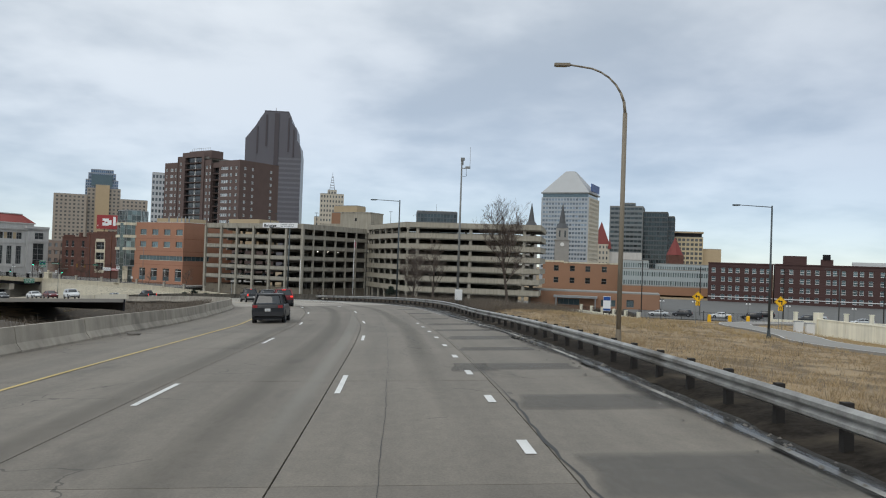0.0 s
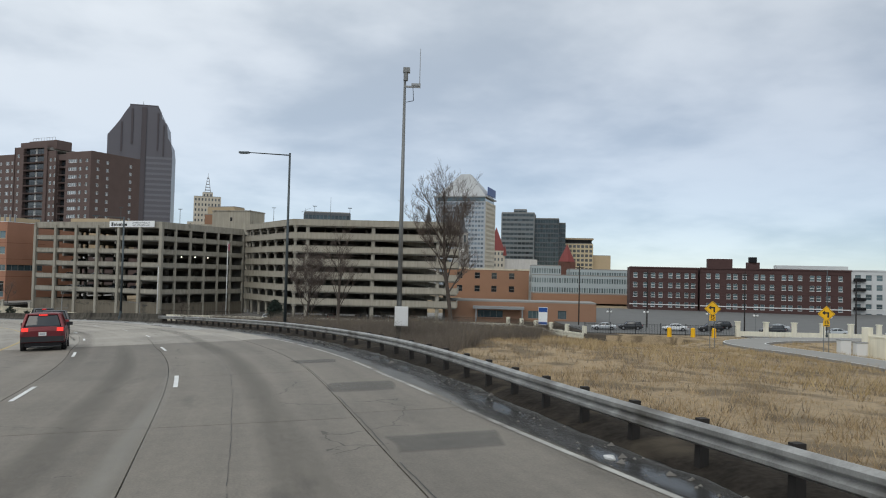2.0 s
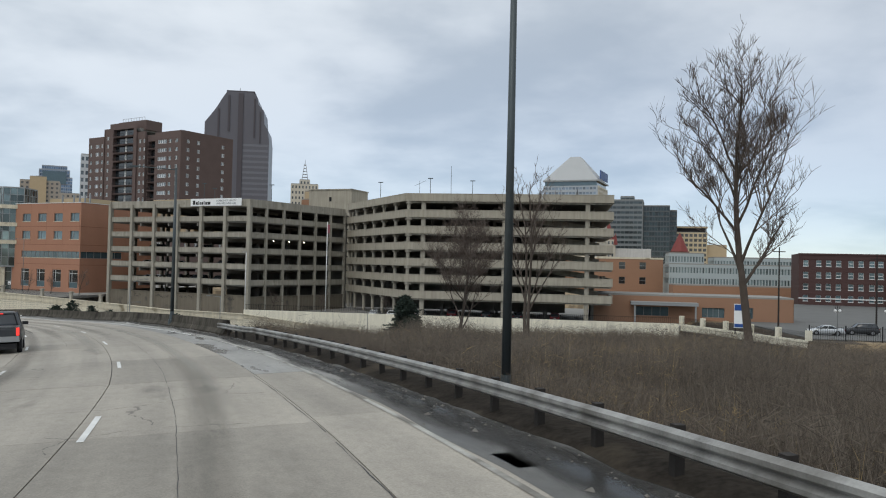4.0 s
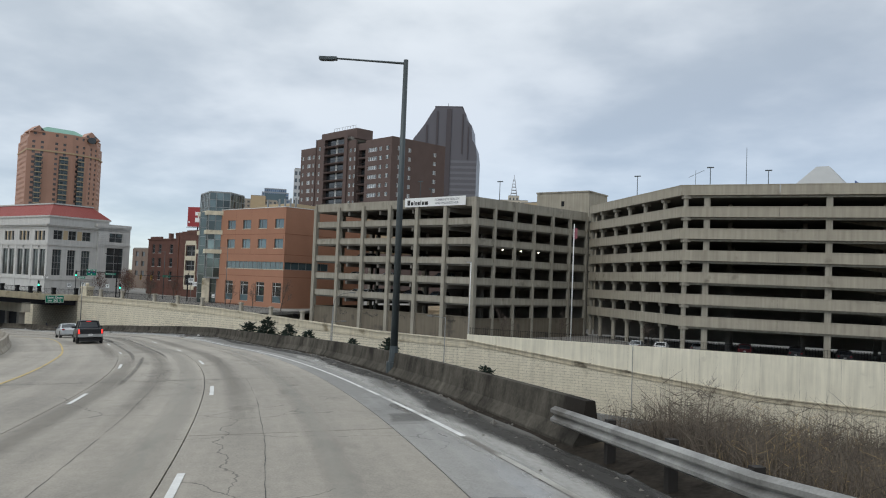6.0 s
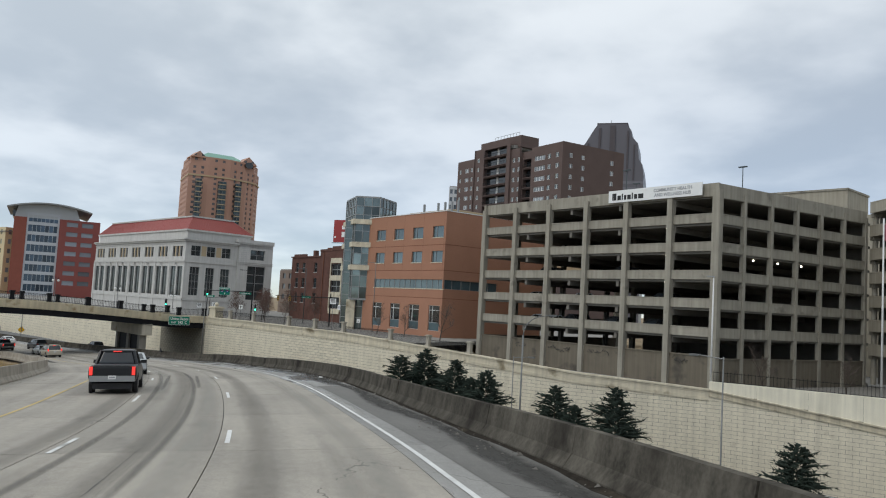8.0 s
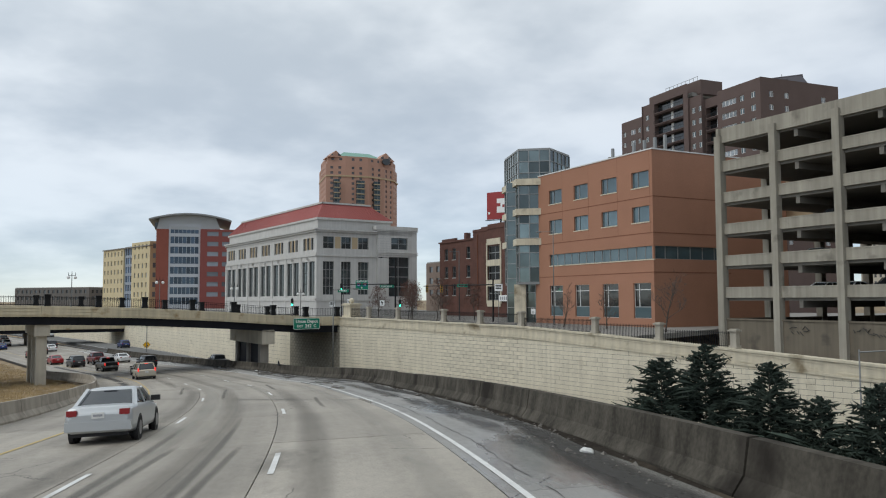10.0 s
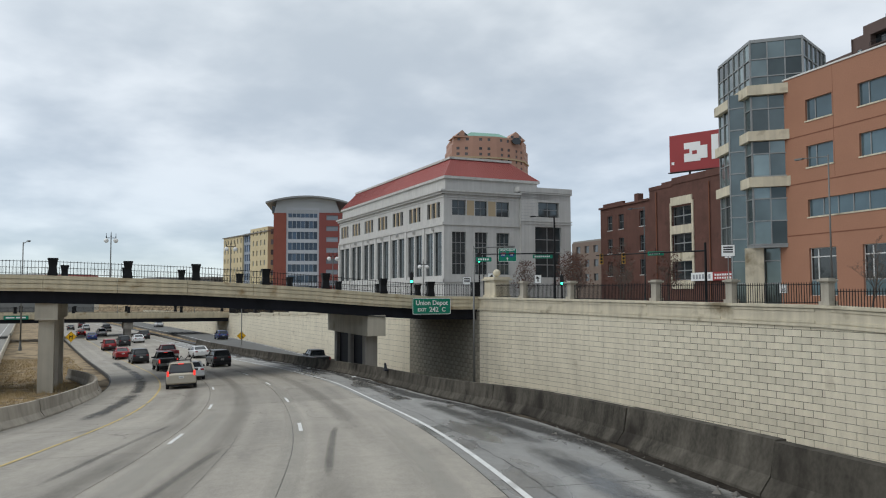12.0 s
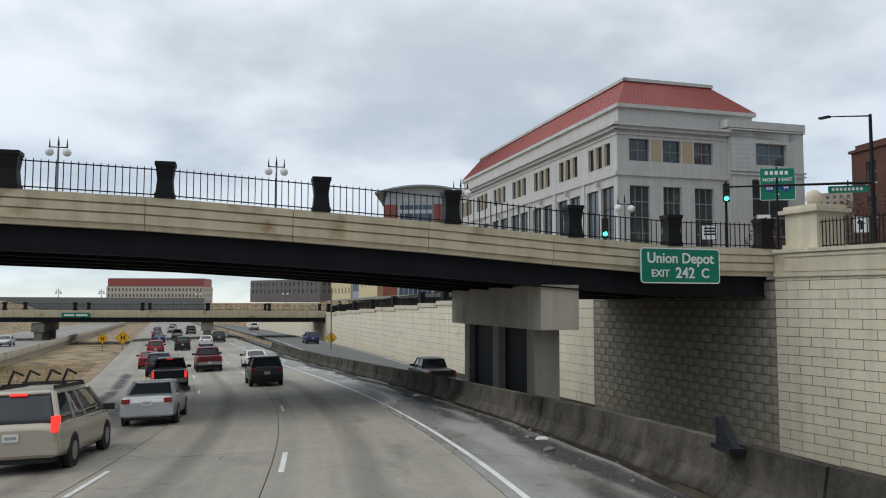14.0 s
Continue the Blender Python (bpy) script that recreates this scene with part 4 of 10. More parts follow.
fascia = lambda s0, s1: [(lambda d, z, q=q: on_road(q, -22.4 + d, 0.9 + z)) for q in np.linspace(s0, s1, 11)]  # noqa: E731
for s0 in range(130, 640, 30):
    whole = thing("edge_parapet", "pale concrete edge parapet of the other carriageway", "parapet", group="edge parapets")
    part("fascia", Mesh().sweep([(0, -0.3), (0.28, -0.3), (0.28, 0.12), (0.2, 0.5), (0.02, 0.5)], fascia(s0, s0 + 29.97)), PALE_AND_SUNLIT, whole)
    if s0 < 200:
        part("girder", Mesh().sweep([(-0.4, -2.0), (-0.2, -2.0), (-0.2, -0.3), (-0.4, -0.3)], fascia(s0, s0 + 29.97)), GIRDER, whole)
    else:
        part("wall", Mesh().sweep([(-0.4, -2.4), (-0.05, -2.4), (-0.05, -0.3), (-0.4, -0.3)], fascia(s0, s0 + 29.97)), PALE_AND_SUNLIT, whole)
plain_road("opposite_road", "grey concrete carriageway beyond the median", [on_road(s, -31.0, 0.9) for s in range(130, 640, 8)], 17, PAVEMENT, ((6.6, 0.08, WHITE_PAINT), (-6.8, 0.08, WHITE_PAINT), (2.0, 0.05, WHITE_PAINT)))
# low exit road between the barrier and the retaining wall
LOW = smooth_pts([(x, y, low_road_z(x)) for x, y in LOW_LINE])
plain_road("exit_road", "grey exit road at the foot of the retaining wall", LOW, 7.2, ASPHALT, ((3.2, 0.06, WHITE_PAINT), (-3.2, 0.06, WHITE_PAINT)))
# loop ramp in the field
plain_road("loop_ramp", "grey asphalt ramp curving through dry grass", [(p[0], p[1], p[2] + 0.05) for p in smooth_pts(LOOP, 10)], 5.0, PAVEMENT, ((2.4, 0.07, WHITE_PAINT), (-2.4, 0.07, WHITE_PAINT)))


# ---- retaining wall ----
def coursed(whole, a, b, low, high, face, size, course, name, mat, stock=None, bulk=None, seed=0):
    """Blocks in running bond on the face of a wall from a to b; high may slope. They become parts, or go into bulk."""
    fr = wall_frame(a, b)
    ln, r = dist(a, b), random.Random(seed)
    top = high if callable(high) else (lambda u: high)
    peak = max(top(0.0), top(ln))
    for j in range(int(math.floor(low / course)), int(math.ceil(peak / course)) + 1):
        z0 = j * course + 0.024
        u = -size * 0.5 if j % 2 else 0.0
        while u < ln:
            u0, u1 = max(u, 0.0), min(u + size - 0.026, ln)
            z1 = min((j + 1) * course, top((u0 + u1) / 2))
            if u1 - u0 > 0.1 and z1 - z0 > 0.04:
                proud = face + r.uniform(0.0, 0.014)
                if bulk is not None:
                    bulk.box(u0, u1, -proud - 0.012, 0.02, z0, z1, fr)
                else:
                    key = (round(u1 - u0, 2), round(z1 - z0, 2))
                    if key not in stock:
                        c = 0.008
                        stock[key] = Mesh().add([(0, 0.05, 0), (key[0], 0.05, 0), (key[0], 0.05, key[1]), (0, 0.05, key[1]), (0, 0, 0), (key[0], 0, 0), (key[0], 0, key[1]), (0, 0, key[1]),
                                                 (c, -0.03, c), (key[0] - c, -0.03, c), (key[0] - c, -0.03, key[1] - c), (c, -0.03, key[1] - c)],
                                                [(8, 9, 10, 11), (4, 5, 9, 8), (5, 6, 10, 9), (6, 7, 11, 10), (7, 4, 8, 11), (0, 1, 5, 4), (1, 2, 6, 5), (2, 3, 7, 6), (3, 0, 4, 7)]).data(name, mat)
                    part(name, stock[key], None, whole, at=fr @ Matrix.Translation((u0, -proud + 0.018, z0)))
            u += size


wall = tagged(part("wall_retaining", Mesh().box(0, 1, 0, 1, -3, -2, Matrix.Translation((-100, 230, -8))), MORTAR), "tall cream block retaining wall with a moulded coping", "wall", kind="structure")
stock = {}
picket = Mesh().box(-0.016, 0.016, -0.016, 0.016, 0, 1.18).add([(-0.016, -0.016, 1.18), (0.016, -0.016, 1.18), (0.016, 0.016, 1.18), (-0.016, 0.016, 1.18), (0, 0, 1.27)], [(0, 1, 4), (1, 2, 4), (2, 3, 4), (3, 0, 4)]).data("picket", DARK_STEEL)


def fence(a, b, z, label, step=0.16, high=1.25, group=""):
    """Black steel picket fence from a to b."""
    whole = thing("picket_fence", label, "fence", wall_frame(a, b, z), group)
    ln = dist(a, b)
    for h in (0.12, high - 0.12):
        part("fence_rail", Mesh().box(0, ln, -0.018, 0.018, h - 0.02, h + 0.02), DARK_STEEL, whole)
    n = max(2, int(ln / step))
    for k in range(n + 1):
        part("picket", picket, None, whole, at=Matrix.Translation((ln * k / n, 0, 0.05)) @ Matrix.Diagonal((1, 1, (high - 0.02) / 1.25, 1)))
    return whole


def stone_pier(x, y, z, yaw):
    whole = thing("stone_pier", "cream cast stone pier on the retaining wall", "pier", Matrix.Translation((x, y, z)) @ Matrix.Rotation(yaw, 4, "Z"), "wall piers")
    part("shaft", Mesh().box(-0.25, 0.25, -0.25, 0.25, 0.22, 1.3).box(-0.34, 0.34, -0.34, 0.34, 0, 0.22).box(-0.29, 0.29, -0.29, 0.29, 1.22, 1.3), PIER_STONE, whole)
    part("cap", Mesh().prism([(-0.38, -0.38), (0.38, -0.38), (0.38, 0.38), (-0.38, 0.38)], 1.3, 1.42).box(-0.27, 0.27, -0.27, 0.27, 1.42, 1.49), PIER_STONE, whole)


def wall_run(pts, foot, blocks):
    """The wall itself: core, blocks, coping with sunk panels."""
    for i, (p, q) in enumerate(zip(pts, pts[1:])):
        a, b = p[:2], q[:2]
        ln, fr = dist(a, b), wall_frame(a, b)
        low = foot((p[0] + q[0]) / 2) - 1.6
        m = Mesh()
        for k in range(6):
            u0, u1 = ln * k / 6, ln * (k + 1) / 6
            z = p[2] + (q[2] - p[2]) * (k + 0.5) / 6
            m.box(u0, u1, 0.0, 0.9, low, z - 1.05, fr)
        part("wall_core", m, MORTAR, wall)
        if blocks:
            coursed(wall, a, b, low, (lambda u, p=p, q=q, ln=ln: p[2] + (q[2] - p[2]) * u / ln - 1.1), 0.0, 1.2, 0.4, "block", LIMESTONE, stock, None if p[0] == -125.0 else bulk, seed=i)
        # coping: band, cap and sunk panel
        for u0, u1 in ((0, ln / 2), (ln / 2, ln)):
            za, zb = p[2] + (q[2] - p[2]) * u0 / ln, p[2] + (q[2] - p[2]) * u1 / ln
            m = Mesh()

            def bar(y0, y1, h0, h1, ua=u0, ub=u1):
                m.add([fr @ Vector(c) for c in ((ua, y0, za + h0), (ub, y0, zb + h0), (ub, y1, zb + h0), (ua, y1, za + h0), (ua, y0, za + h1), (ub, y0, zb + h1), (ub, y1, zb + h1), (ua, y1, za + h1))],
                      [(3, 2, 1, 0), (4, 5, 6, 7), (0, 1, 5, 4), (1, 2, 6, 5), (2, 3, 7, 6), (3, 0, 4, 7)])

            bar(-0.12, 0.9, -1.2, -1.02)
            bar(-0.03, 0.9, -1.02, -0.16)
            bar(-0.08, -0.03, -0.98, -0.85, u0 + 0.5, u1 - 0.5)
            bar(-0.08, -0.03, -0.35, -0.22, u0 + 0.5, u1 - 0.5)
            bar(-0.16, 0.95, -0.16, 0.0)
            part("coping", m, COPING, wall)


bulk = Mesh()
wall_run(WALL[:6], low_road_z, True)
wall_run(WALL[5:], low_road_z, False)
for p, q in zip(WALL[5:], WALL[6:]):
    coursed(wall, p[:2], q[:2], min(low_road_z(p[0]), low_road_z(q[0])) - 1.8, (lambda u, p=p, q=q: p[2] + (q[2] - p[2]) * u / dist(p[:2], q[:2]) - 1.1), 0.0, 1.2, 0.4, "block", LIMESTONE, bulk=bulk, seed=9)
for p, q in zip(WALL_EAST, WALL_EAST[1:]):
    n = 5
    for k in range(n):
        a = tuple(p[j] + (q[j] - p[j]) * k / n for j in range(3))
        b = tuple(p[j] + (q[j] - p[j]) * (k + 1) / n for j in range(3))
        coursed(wall, a[:2], b[:2], min(low_road_z(a[0]), low_road_z(b[0])) - 1.8, (lambda u, a=a, b=b: a[2] + (b[2] - a[2]) * u / dist(a[:2], b[:2]) - 0.25), 0.0, 1.2, 0.4, "block", LIMESTONE, bulk=bulk, seed=20 + k)
tagged(part("wall_blocks", bulk, LIMESTONE, wall), kind="stuff")
m, top = Mesh(), Mesh()
for p, q in zip(WALL_EAST, WALL_EAST[1:]):
    fr, ln = wall_frame(p[:2], q[:2]), dist(p[:2], q[:2])
    m.box(0, ln, 0.02, 0.9, min(low_road_z(p[0]), low_road_z(q[0])) - 2, -8.95, fr)
    for drop, thick, out in ((0.0, 0.14, 0.2), (0.62, 0.12, 0.14), (0.14, 0.48, 0.06)):
        c = [(x, y, z - drop - h) for h in (thick, 0.0) for x, y, z in ((0, -out, p[2]), (ln, -out, q[2]), (ln, 0.3, q[2]), (0, 0.3, p[2]))]
        top.add([fr @ Vector(v) for v in c], [(3, 2, 1, 0), (4, 5, 6, 7), (0, 1, 5, 4), (1, 2, 6, 5), (2, 3, 7, 6), (3, 0, 4, 7)])
    u = 0.0
    while u < ln:
        w = min(4.8, ln - u)
        z0 = p[2] + (q[2] - p[2]) * (u + w / 2) / ln
        part("panel", Mesh().box(u, u + w - 0.02, -0.04, 0.7, min(z0, p[2] + (q[2] - p[2]) * u / ln) - 0.2, -8.8, fr), WHITE_WALL, wall)
        u += w
part("wall_core", m, MORTAR, wall)
part("ledge", top, material("stained_ledge", (0.50, 0.45, 0.34), 0.9, var=0.35, size=1.2, streak=0.6, grain=0.2, dirt_or_shade=(0.15, 0.13, 0.095), dirt_or_shade_at=0.56), wall, "stained ledge course")
for i, (p, q) in enumerate(zip(WALL[:6], WALL[1:6])):
    yaw = math.atan2(q[1] - p[1], q[0] - p[0])
    t = Vector((q[0] - p[0], q[1] - p[1], 0))
    nrm = Vector((-t.y, t.x, 0)).normalized() * 0.4
    halves = 2 if t.length > 11 else 1
    for k in range(halves):
        a = Vector(p) + (Vector(q) - Vector(p)) * k / halves
        b = Vector(p) + (Vector(q) - Vector(p)) * (k + 1) / halves
        if i or k:
            stone_pier(a.x + nrm.x, a.y + nrm.y, a.z, yaw)
        e = t.normalized() * 0.45
        fence((a.x + nrm.x + e.x, a.y + nrm.y + e.y), (b.x + nrm.x - e.x, b.y + nrm.y - e.y), min(a.z, b.z) + 0.02, "black steel picket fence on the retaining wall", 0.17, group="wall fences")
stone_pier(WALL[5][0], WALL[5][1] + 0.4, WALL[5][2], -0.2)
# city pavement behind the wall
m = Mesh()
m.prism([(p[0], p[1] + 0.9) for p in WALL[:5]] + [(-97.5, 205.2), (-97.5, 330), (-420, 330), (-420, 318), (-262, 256), (-160, 224)], CITY_Z - 0.5, CITY_Z)
tagged(part("pavement", m, PAVEMENT), "grey city pavement behind the retaining wall", "pavement", kind="structure")
m = Mesh().prism([(-97.5, 205.2), (-88, 202.9), (-74, 201.4), (-59.5, 203.1), (-40, 201.5), (-18, 199.9), (21, 196.5), (60, 300), (-97.5, 300)], -10.2, -9.7)
tagged(part("pavement", m, PAVEMENT), "grey paving round the parking garage", "pavement", kind="structure")


m = Mesh().prism([(33, 168), (62, 167.5), (62, 160), (96, 158), (190, 150), (190, 290), (33, 290)], -9.0, -8.5)
tagged(part("street", m, ASPHALT), "grey asphalt street and forecourts beyond the railing", "street", kind="structure")


# ---- bridges ----
def globe_lamp(x, y, z, yaw=0.0, high=3.6):
    whole = thing("globe_lamp", "black street lamp with two white globes", "street lamp", Matrix.Translation((x, y, z)) @ Matrix.Rotation(yaw, 4, "Z"), "globe lamps")
    part("post", Mesh().tube((0, 0, 0), (0, 0, 0.5), 0.13, 0.09).tube((0, 0, 0.5), (0, 0, high), 0.06, 0.045), POLE, whole)
    part("arm", Mesh().tube((-0.42, 0, high - 0.1), (0.42, 0, high - 0.1), 0.03, 0.03).tube((0, 0, high), (0, 0, high + 0.5), 0.06, 0.01).tube((-0.42, 0, high - 0.12), (-0.42, 0, high + 0.35), 0.05, 0.01).tube((0.42, 0, high - 0.12), (0.42, 0, high + 0.35), 0.05, 0.01), DARK_STEEL, whole)
    for x_ in (-0.42, 0.42):
        part("globe", Mesh().ball((x_, 0, high - 0.36), 0.22, 12), GLOBE, whole, smooth=True)


def bridge(name, label, a, b, crown, width, post_at, fence_high, girder, panels, group):
    """A street bridge. a, b: ends of the near edge; crown(u): height of the fascia's top over the far end b's."""
    ln, fr = dist(a, b), wall_frame(a, b)
    whole = tagged(thing(name, label, "bridge", fr), kind="structure")
    n = panels
    us = [ln * k / n for k in range(n + 1)]

    def slab(m, y0, y1, h0, h1, ua, ub):
        za, zb = crown(ua), crown(ub)
        m.add([(ua, y0, za + h0), (ub, y0, zb + h0), (ub, y1, zb + h0), (ua, y1, za + h0), (ua, y0, za + h1), (ub, y0, zb + h1), (ub, y1, zb + h1), (ua, y1, za + h1)],
              [(3, 2, 1, 0), (4, 5, 6, 7), (0, 1, 5, 4), (1, 2, 6, 5), (2, 3, 7, 6), (3, 0, 4, 7)])

    for ua, ub in zip(us, us[1:]):
        for y0, sgn in ((0.0, 1), (width - 0.5, -1)):
            m = Mesh()
            e = 0.012
            for out, h0, h1 in ((0.0, -0.28, 0.0), (0.13, -0.34, -0.28), (0.03, -0.62, -0.34), (0.15, -0.68, -0.62), (0.05, -1.0, -0.68), (0.16, -1.22, -1.0)):
                if sgn > 0:
                    slab(m, y0 + out, y0 + 0.5, h0, h1, ua + e, ub - e)
                else:
                    slab(m, y0, y0 + 0.5 - out, h0, h1, ua + e, ub - e)
            part("fascia", m, BRIDGE_STONE, whole)
        m = Mesh()
        slab(m, 0.5, width - 0.5, -0.95, -0.55, ua, ub)
        part("deck", m, PIER, whole)
        for y in np.linspace(0.7, width - 0.9, 5):
            m = Mesh()
            slab(m, y, y + 0.12, -1.2 - girder, -1.0, ua, ub)
            slab(m, y - 0.14, y + 0.26, -1.2 - girder - 0.05, -1.2 - girder, ua, ub)
            part("girder", m, GIRDER, whole)
    posts = Mesh().add([(sx * r, sy * r, z) for z, r in ((0, 0.33), (fence_high * 0.6, 0.27), (fence_high + 0.05, 0.33)) for sx, sy in ((-1, -1), (1, -1), (1, 1), (-1, 1))], [(i + 4 * j, (i + 1) % 4 + 4 * j, (i + 1) % 4 + 4 * j + 4, i + 4 * j + 4) for j in range(2) for i in range(4)]).box(-0.36, 0.36, -0.36, 0.36, fence_high + 0.05, fence_high + 0.2).box(-0.35, 0.35, -0.35, 0.35, 0, 0.18).data("bridge_post", DARK_STEEL)
    for y in (0.3, width - 0.3):
        for u in post_at:
            part("bridge_post", posts, None, whole, at=Matrix.Translation((u, y, crown(u))))
        for ua, ub in zip(post_at, post_at[1:]):
            m = Mesh()
            for h in (0.12, fence_high - 0.1):
                m.add([(ua, y - 0.02, crown(ua) + h), (ub, y - 0.02, crown(ub) + h), (ub, y + 0.02, crown(ub) + h), (ua, y + 0.02, crown(ua) + h),
                       (ua, y - 0.02, crown(ua) + h + 0.04), (ub, y - 0.02, crown(ub) + h + 0.04), (ub, y + 0.02, crown(ub) + h + 0.04), (ua, y + 0.02, crown(ua) + h + 0.04)],
                      [(3, 2, 1, 0), (4, 5, 6, 7), (0, 1, 5, 4), (1, 2, 6, 5), (2, 3, 7, 6), (3, 0, 4, 7)])
            part("fence_rail", m, DARK_STEEL, whole)
            k = int((ub - ua) / 0.24)
            if y < 1 and group == "near":
                for i in range(1, k):
                    u = ua + (ub - ua) * i / k
                    part("picket", picket, None, whole, at=Matrix.Translation((u, y, crown(u) + 0.05)) @ Matrix.Diagonal((1, 1, fence_high / 1.28, 1)))
            else:
                m = Mesh()
                for i in range(1, k):
                    u = ua + (ub - ua) * i / k
                    m.box(u - 0.012, u + 0.012, y - 0.012, y + 0.012, crown(u) + 0.05, crown(u) + fence_high)
                tagged(part("far_pickets", m, DARK_STEEL, whole), kind="stuff")
    return whole, fr


# near bridge: its near edge runs over the freeway from the median's far side to the retaining wall
NA, NB = (-173.8, 135.8), (-147.0, 216.1)
near_len = dist(NA, NB)
near_crown = lambda u: ramp(near_len - u, (0, -6.55), (6.5, -6.5), (14.5, -5.85), (25, -5.2), (36, -4.85), (50, -4.7), (90, -5.0))  # noqa: E731
near_posts = [near_len - v for v in (82.0, 71.5, 60.7, 50.0, 42.3, 36.4, 31.0, 25.8, 20.1, 14.9, 9.6, 5.0, 0.4)]
near_bridge, near_fr = bridge("bridge", "cream street bridge on dark steel girders with black railings", NA, NB, near_crown, 16.0, near_posts, 1.15, 0.9, 16, "near")
for x, y, z in ((-171.6, 178.0, -4.9), (-170.5, 189.8, -5.1), (-166.6, 200.2, -5.7), (-163.3, 210.2, -6.5), (-158.6, 218.7, -7.3)):
    globe_lamp(x, y, z, 1.25, 4.3)
# far bridge
FA, FB = (-292.0, 150.0), (-262.0, 247.0)
far_len = dist(FA, FB)
far_crown = lambda u: ramp(u, (0, -9.9), (far_len, -10.3))  # noqa: E731
far_bridge, far_fr = bridge("bridge", "further street bridge with dark girders and railings", FA, FB, far_crown, 15.0, [far_len - 11.0 * k for k in range(9, -1, -1)], 1.2, 0.8, 10, "far")
for v in (8, 24, 40, 47, 62, 78):
    p = far_fr @ Vector((far_len - v, 1.5 if v % 3 else 13.5, -10.6))
    globe_lamp(p.x, p.y, p.z, 0.9, 3.9)


def bent(fr, u, y0, y1, top, low, wide, cols, label, thin=1.1):
    """A pier under a bridge: a cap beam on columns."""
    whole = thing("bridge_pier", label, "bridge pier", fr, "bridge piers")
    part("cap_beam", Mesh().box(u - wide / 2, u + wide / 2, y0, y1, top - 1.5, top), PIER, whole)
    for y in np.linspace(y0 + 0.9, y1 - 0.9, cols):
        part("column", Mesh().box(u - thin / 2, u + thin / 2, y - 0.45, y + 0.45, low, top - 1.5), PIER, whole)
    return whole


# the bent beside the exit road: three columns across the picture
whole = thing("bridge_pier", "grey concrete bridge pier with a heavy cap beam and stains", "bridge pier", near_fr, "bridge piers")
# light on the cap beam's near end is put into its paler colour
part("cap_beam", Mesh().box(near_len - 10.9, near_len - 9.2, 0.7, 15.0, -10.1, -8.2), PALE_AND_SUNLIT, whole)
for y in (2.0, 6.9, 12.0):
    part("column", Mesh().box(near_len - 10.7, near_len - 9.55, y, y + 0.95, -16.4, -10.1), PIER, whole)
# near-black sheets added between the columns in place of the shade there
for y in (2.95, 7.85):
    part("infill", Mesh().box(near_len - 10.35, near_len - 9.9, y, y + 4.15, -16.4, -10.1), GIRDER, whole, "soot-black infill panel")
# the bent in the median; its sunlit look is put into the paler concrete colour
whole = thing("bridge_pier", "concrete pier in the median under the bridge, sunlight in its pale colour", "bridge pier", near_fr, "bridge piers")
um = near_len - 36.8
part("cap_beam", Mesh().box(um - 0.8, um + 0.8, 0.8, 15.0, -8.3, -6.5), PALE_AND_SUNLIT, whole)
for y in (1.3, 7.2, 13.2):
    part("column", Mesh().box(um - 0.55, um + 0.55, y, y + 1.1, -14.9, -8.3), PALE_AND_SUNLIT, whole)
for u, lab in ((far_len - 22, "dark concrete pier under the further bridge"), (far_len - 50, "dark concrete pier under the further bridge"), (far_len - 72, "dark concrete pier under the further bridge")):
    bent(far_fr, u, 1.0, 14.0, -12.35, -17.0, 2.0, 3, lab, 1.3)

# abutment under the near bridge: smaller blocks, soot and shade both in their colour, set back from the wall's end
ab = tagged(part("wall_abutment", Mesh().box(0, 1, 0, 1, -3, -2, Matrix.Translation((-150, 235, -10))), MORTAR), "block abutment under the bridge, coloured dark for soot and shade", "wall", kind="structure")
a0, a1 = (-163.5, 220.8), (-147.0, 216.0)
part("wall_core", Mesh().box(0, dist(a0, a1), 0.05, 1.0, -16.6, -7.9, wall_frame(a0, a1)), MORTAR, ab)
stock2 = {}
coursed(ab, a0, a1, -15.8, -8.0, 0.0, 1.05, 0.42, "block", SOOT_AND_SHADE, stock2, seed=31)
# end pylon of the wall beside the bridge, with a ball on top
p0 = Vector((-146.4, 216.5, -6.5))
whole = thing("bridge_pylon", "cream stone pylon with a moulded cap and stone ball", "pylon", Matrix.Translation(p0) @ Matrix.Rotation(-0.18, 4, "Z"))
part("shaft", Mesh().box(-0.2, 1.5, -0.25, 1.4, -0.2, 1.45).box(-0.3, 1.6, -0.35, 1.5, -0.2, 0.1), COPING, whole)
part("cap", Mesh().box(-0.4, 1.7, -0.45, 1.6, 1.45, 1.62).prism([(-0.25, -0.3), (1.55, -0.3), (1.55, 1.45), (-0.25, 1.45)], 1.62, 1.78), COPING, whole)
part("ball", Mesh().ball((0.65, 0.57, 2.15), 0.36, 14), COPING, whole, smooth=True)

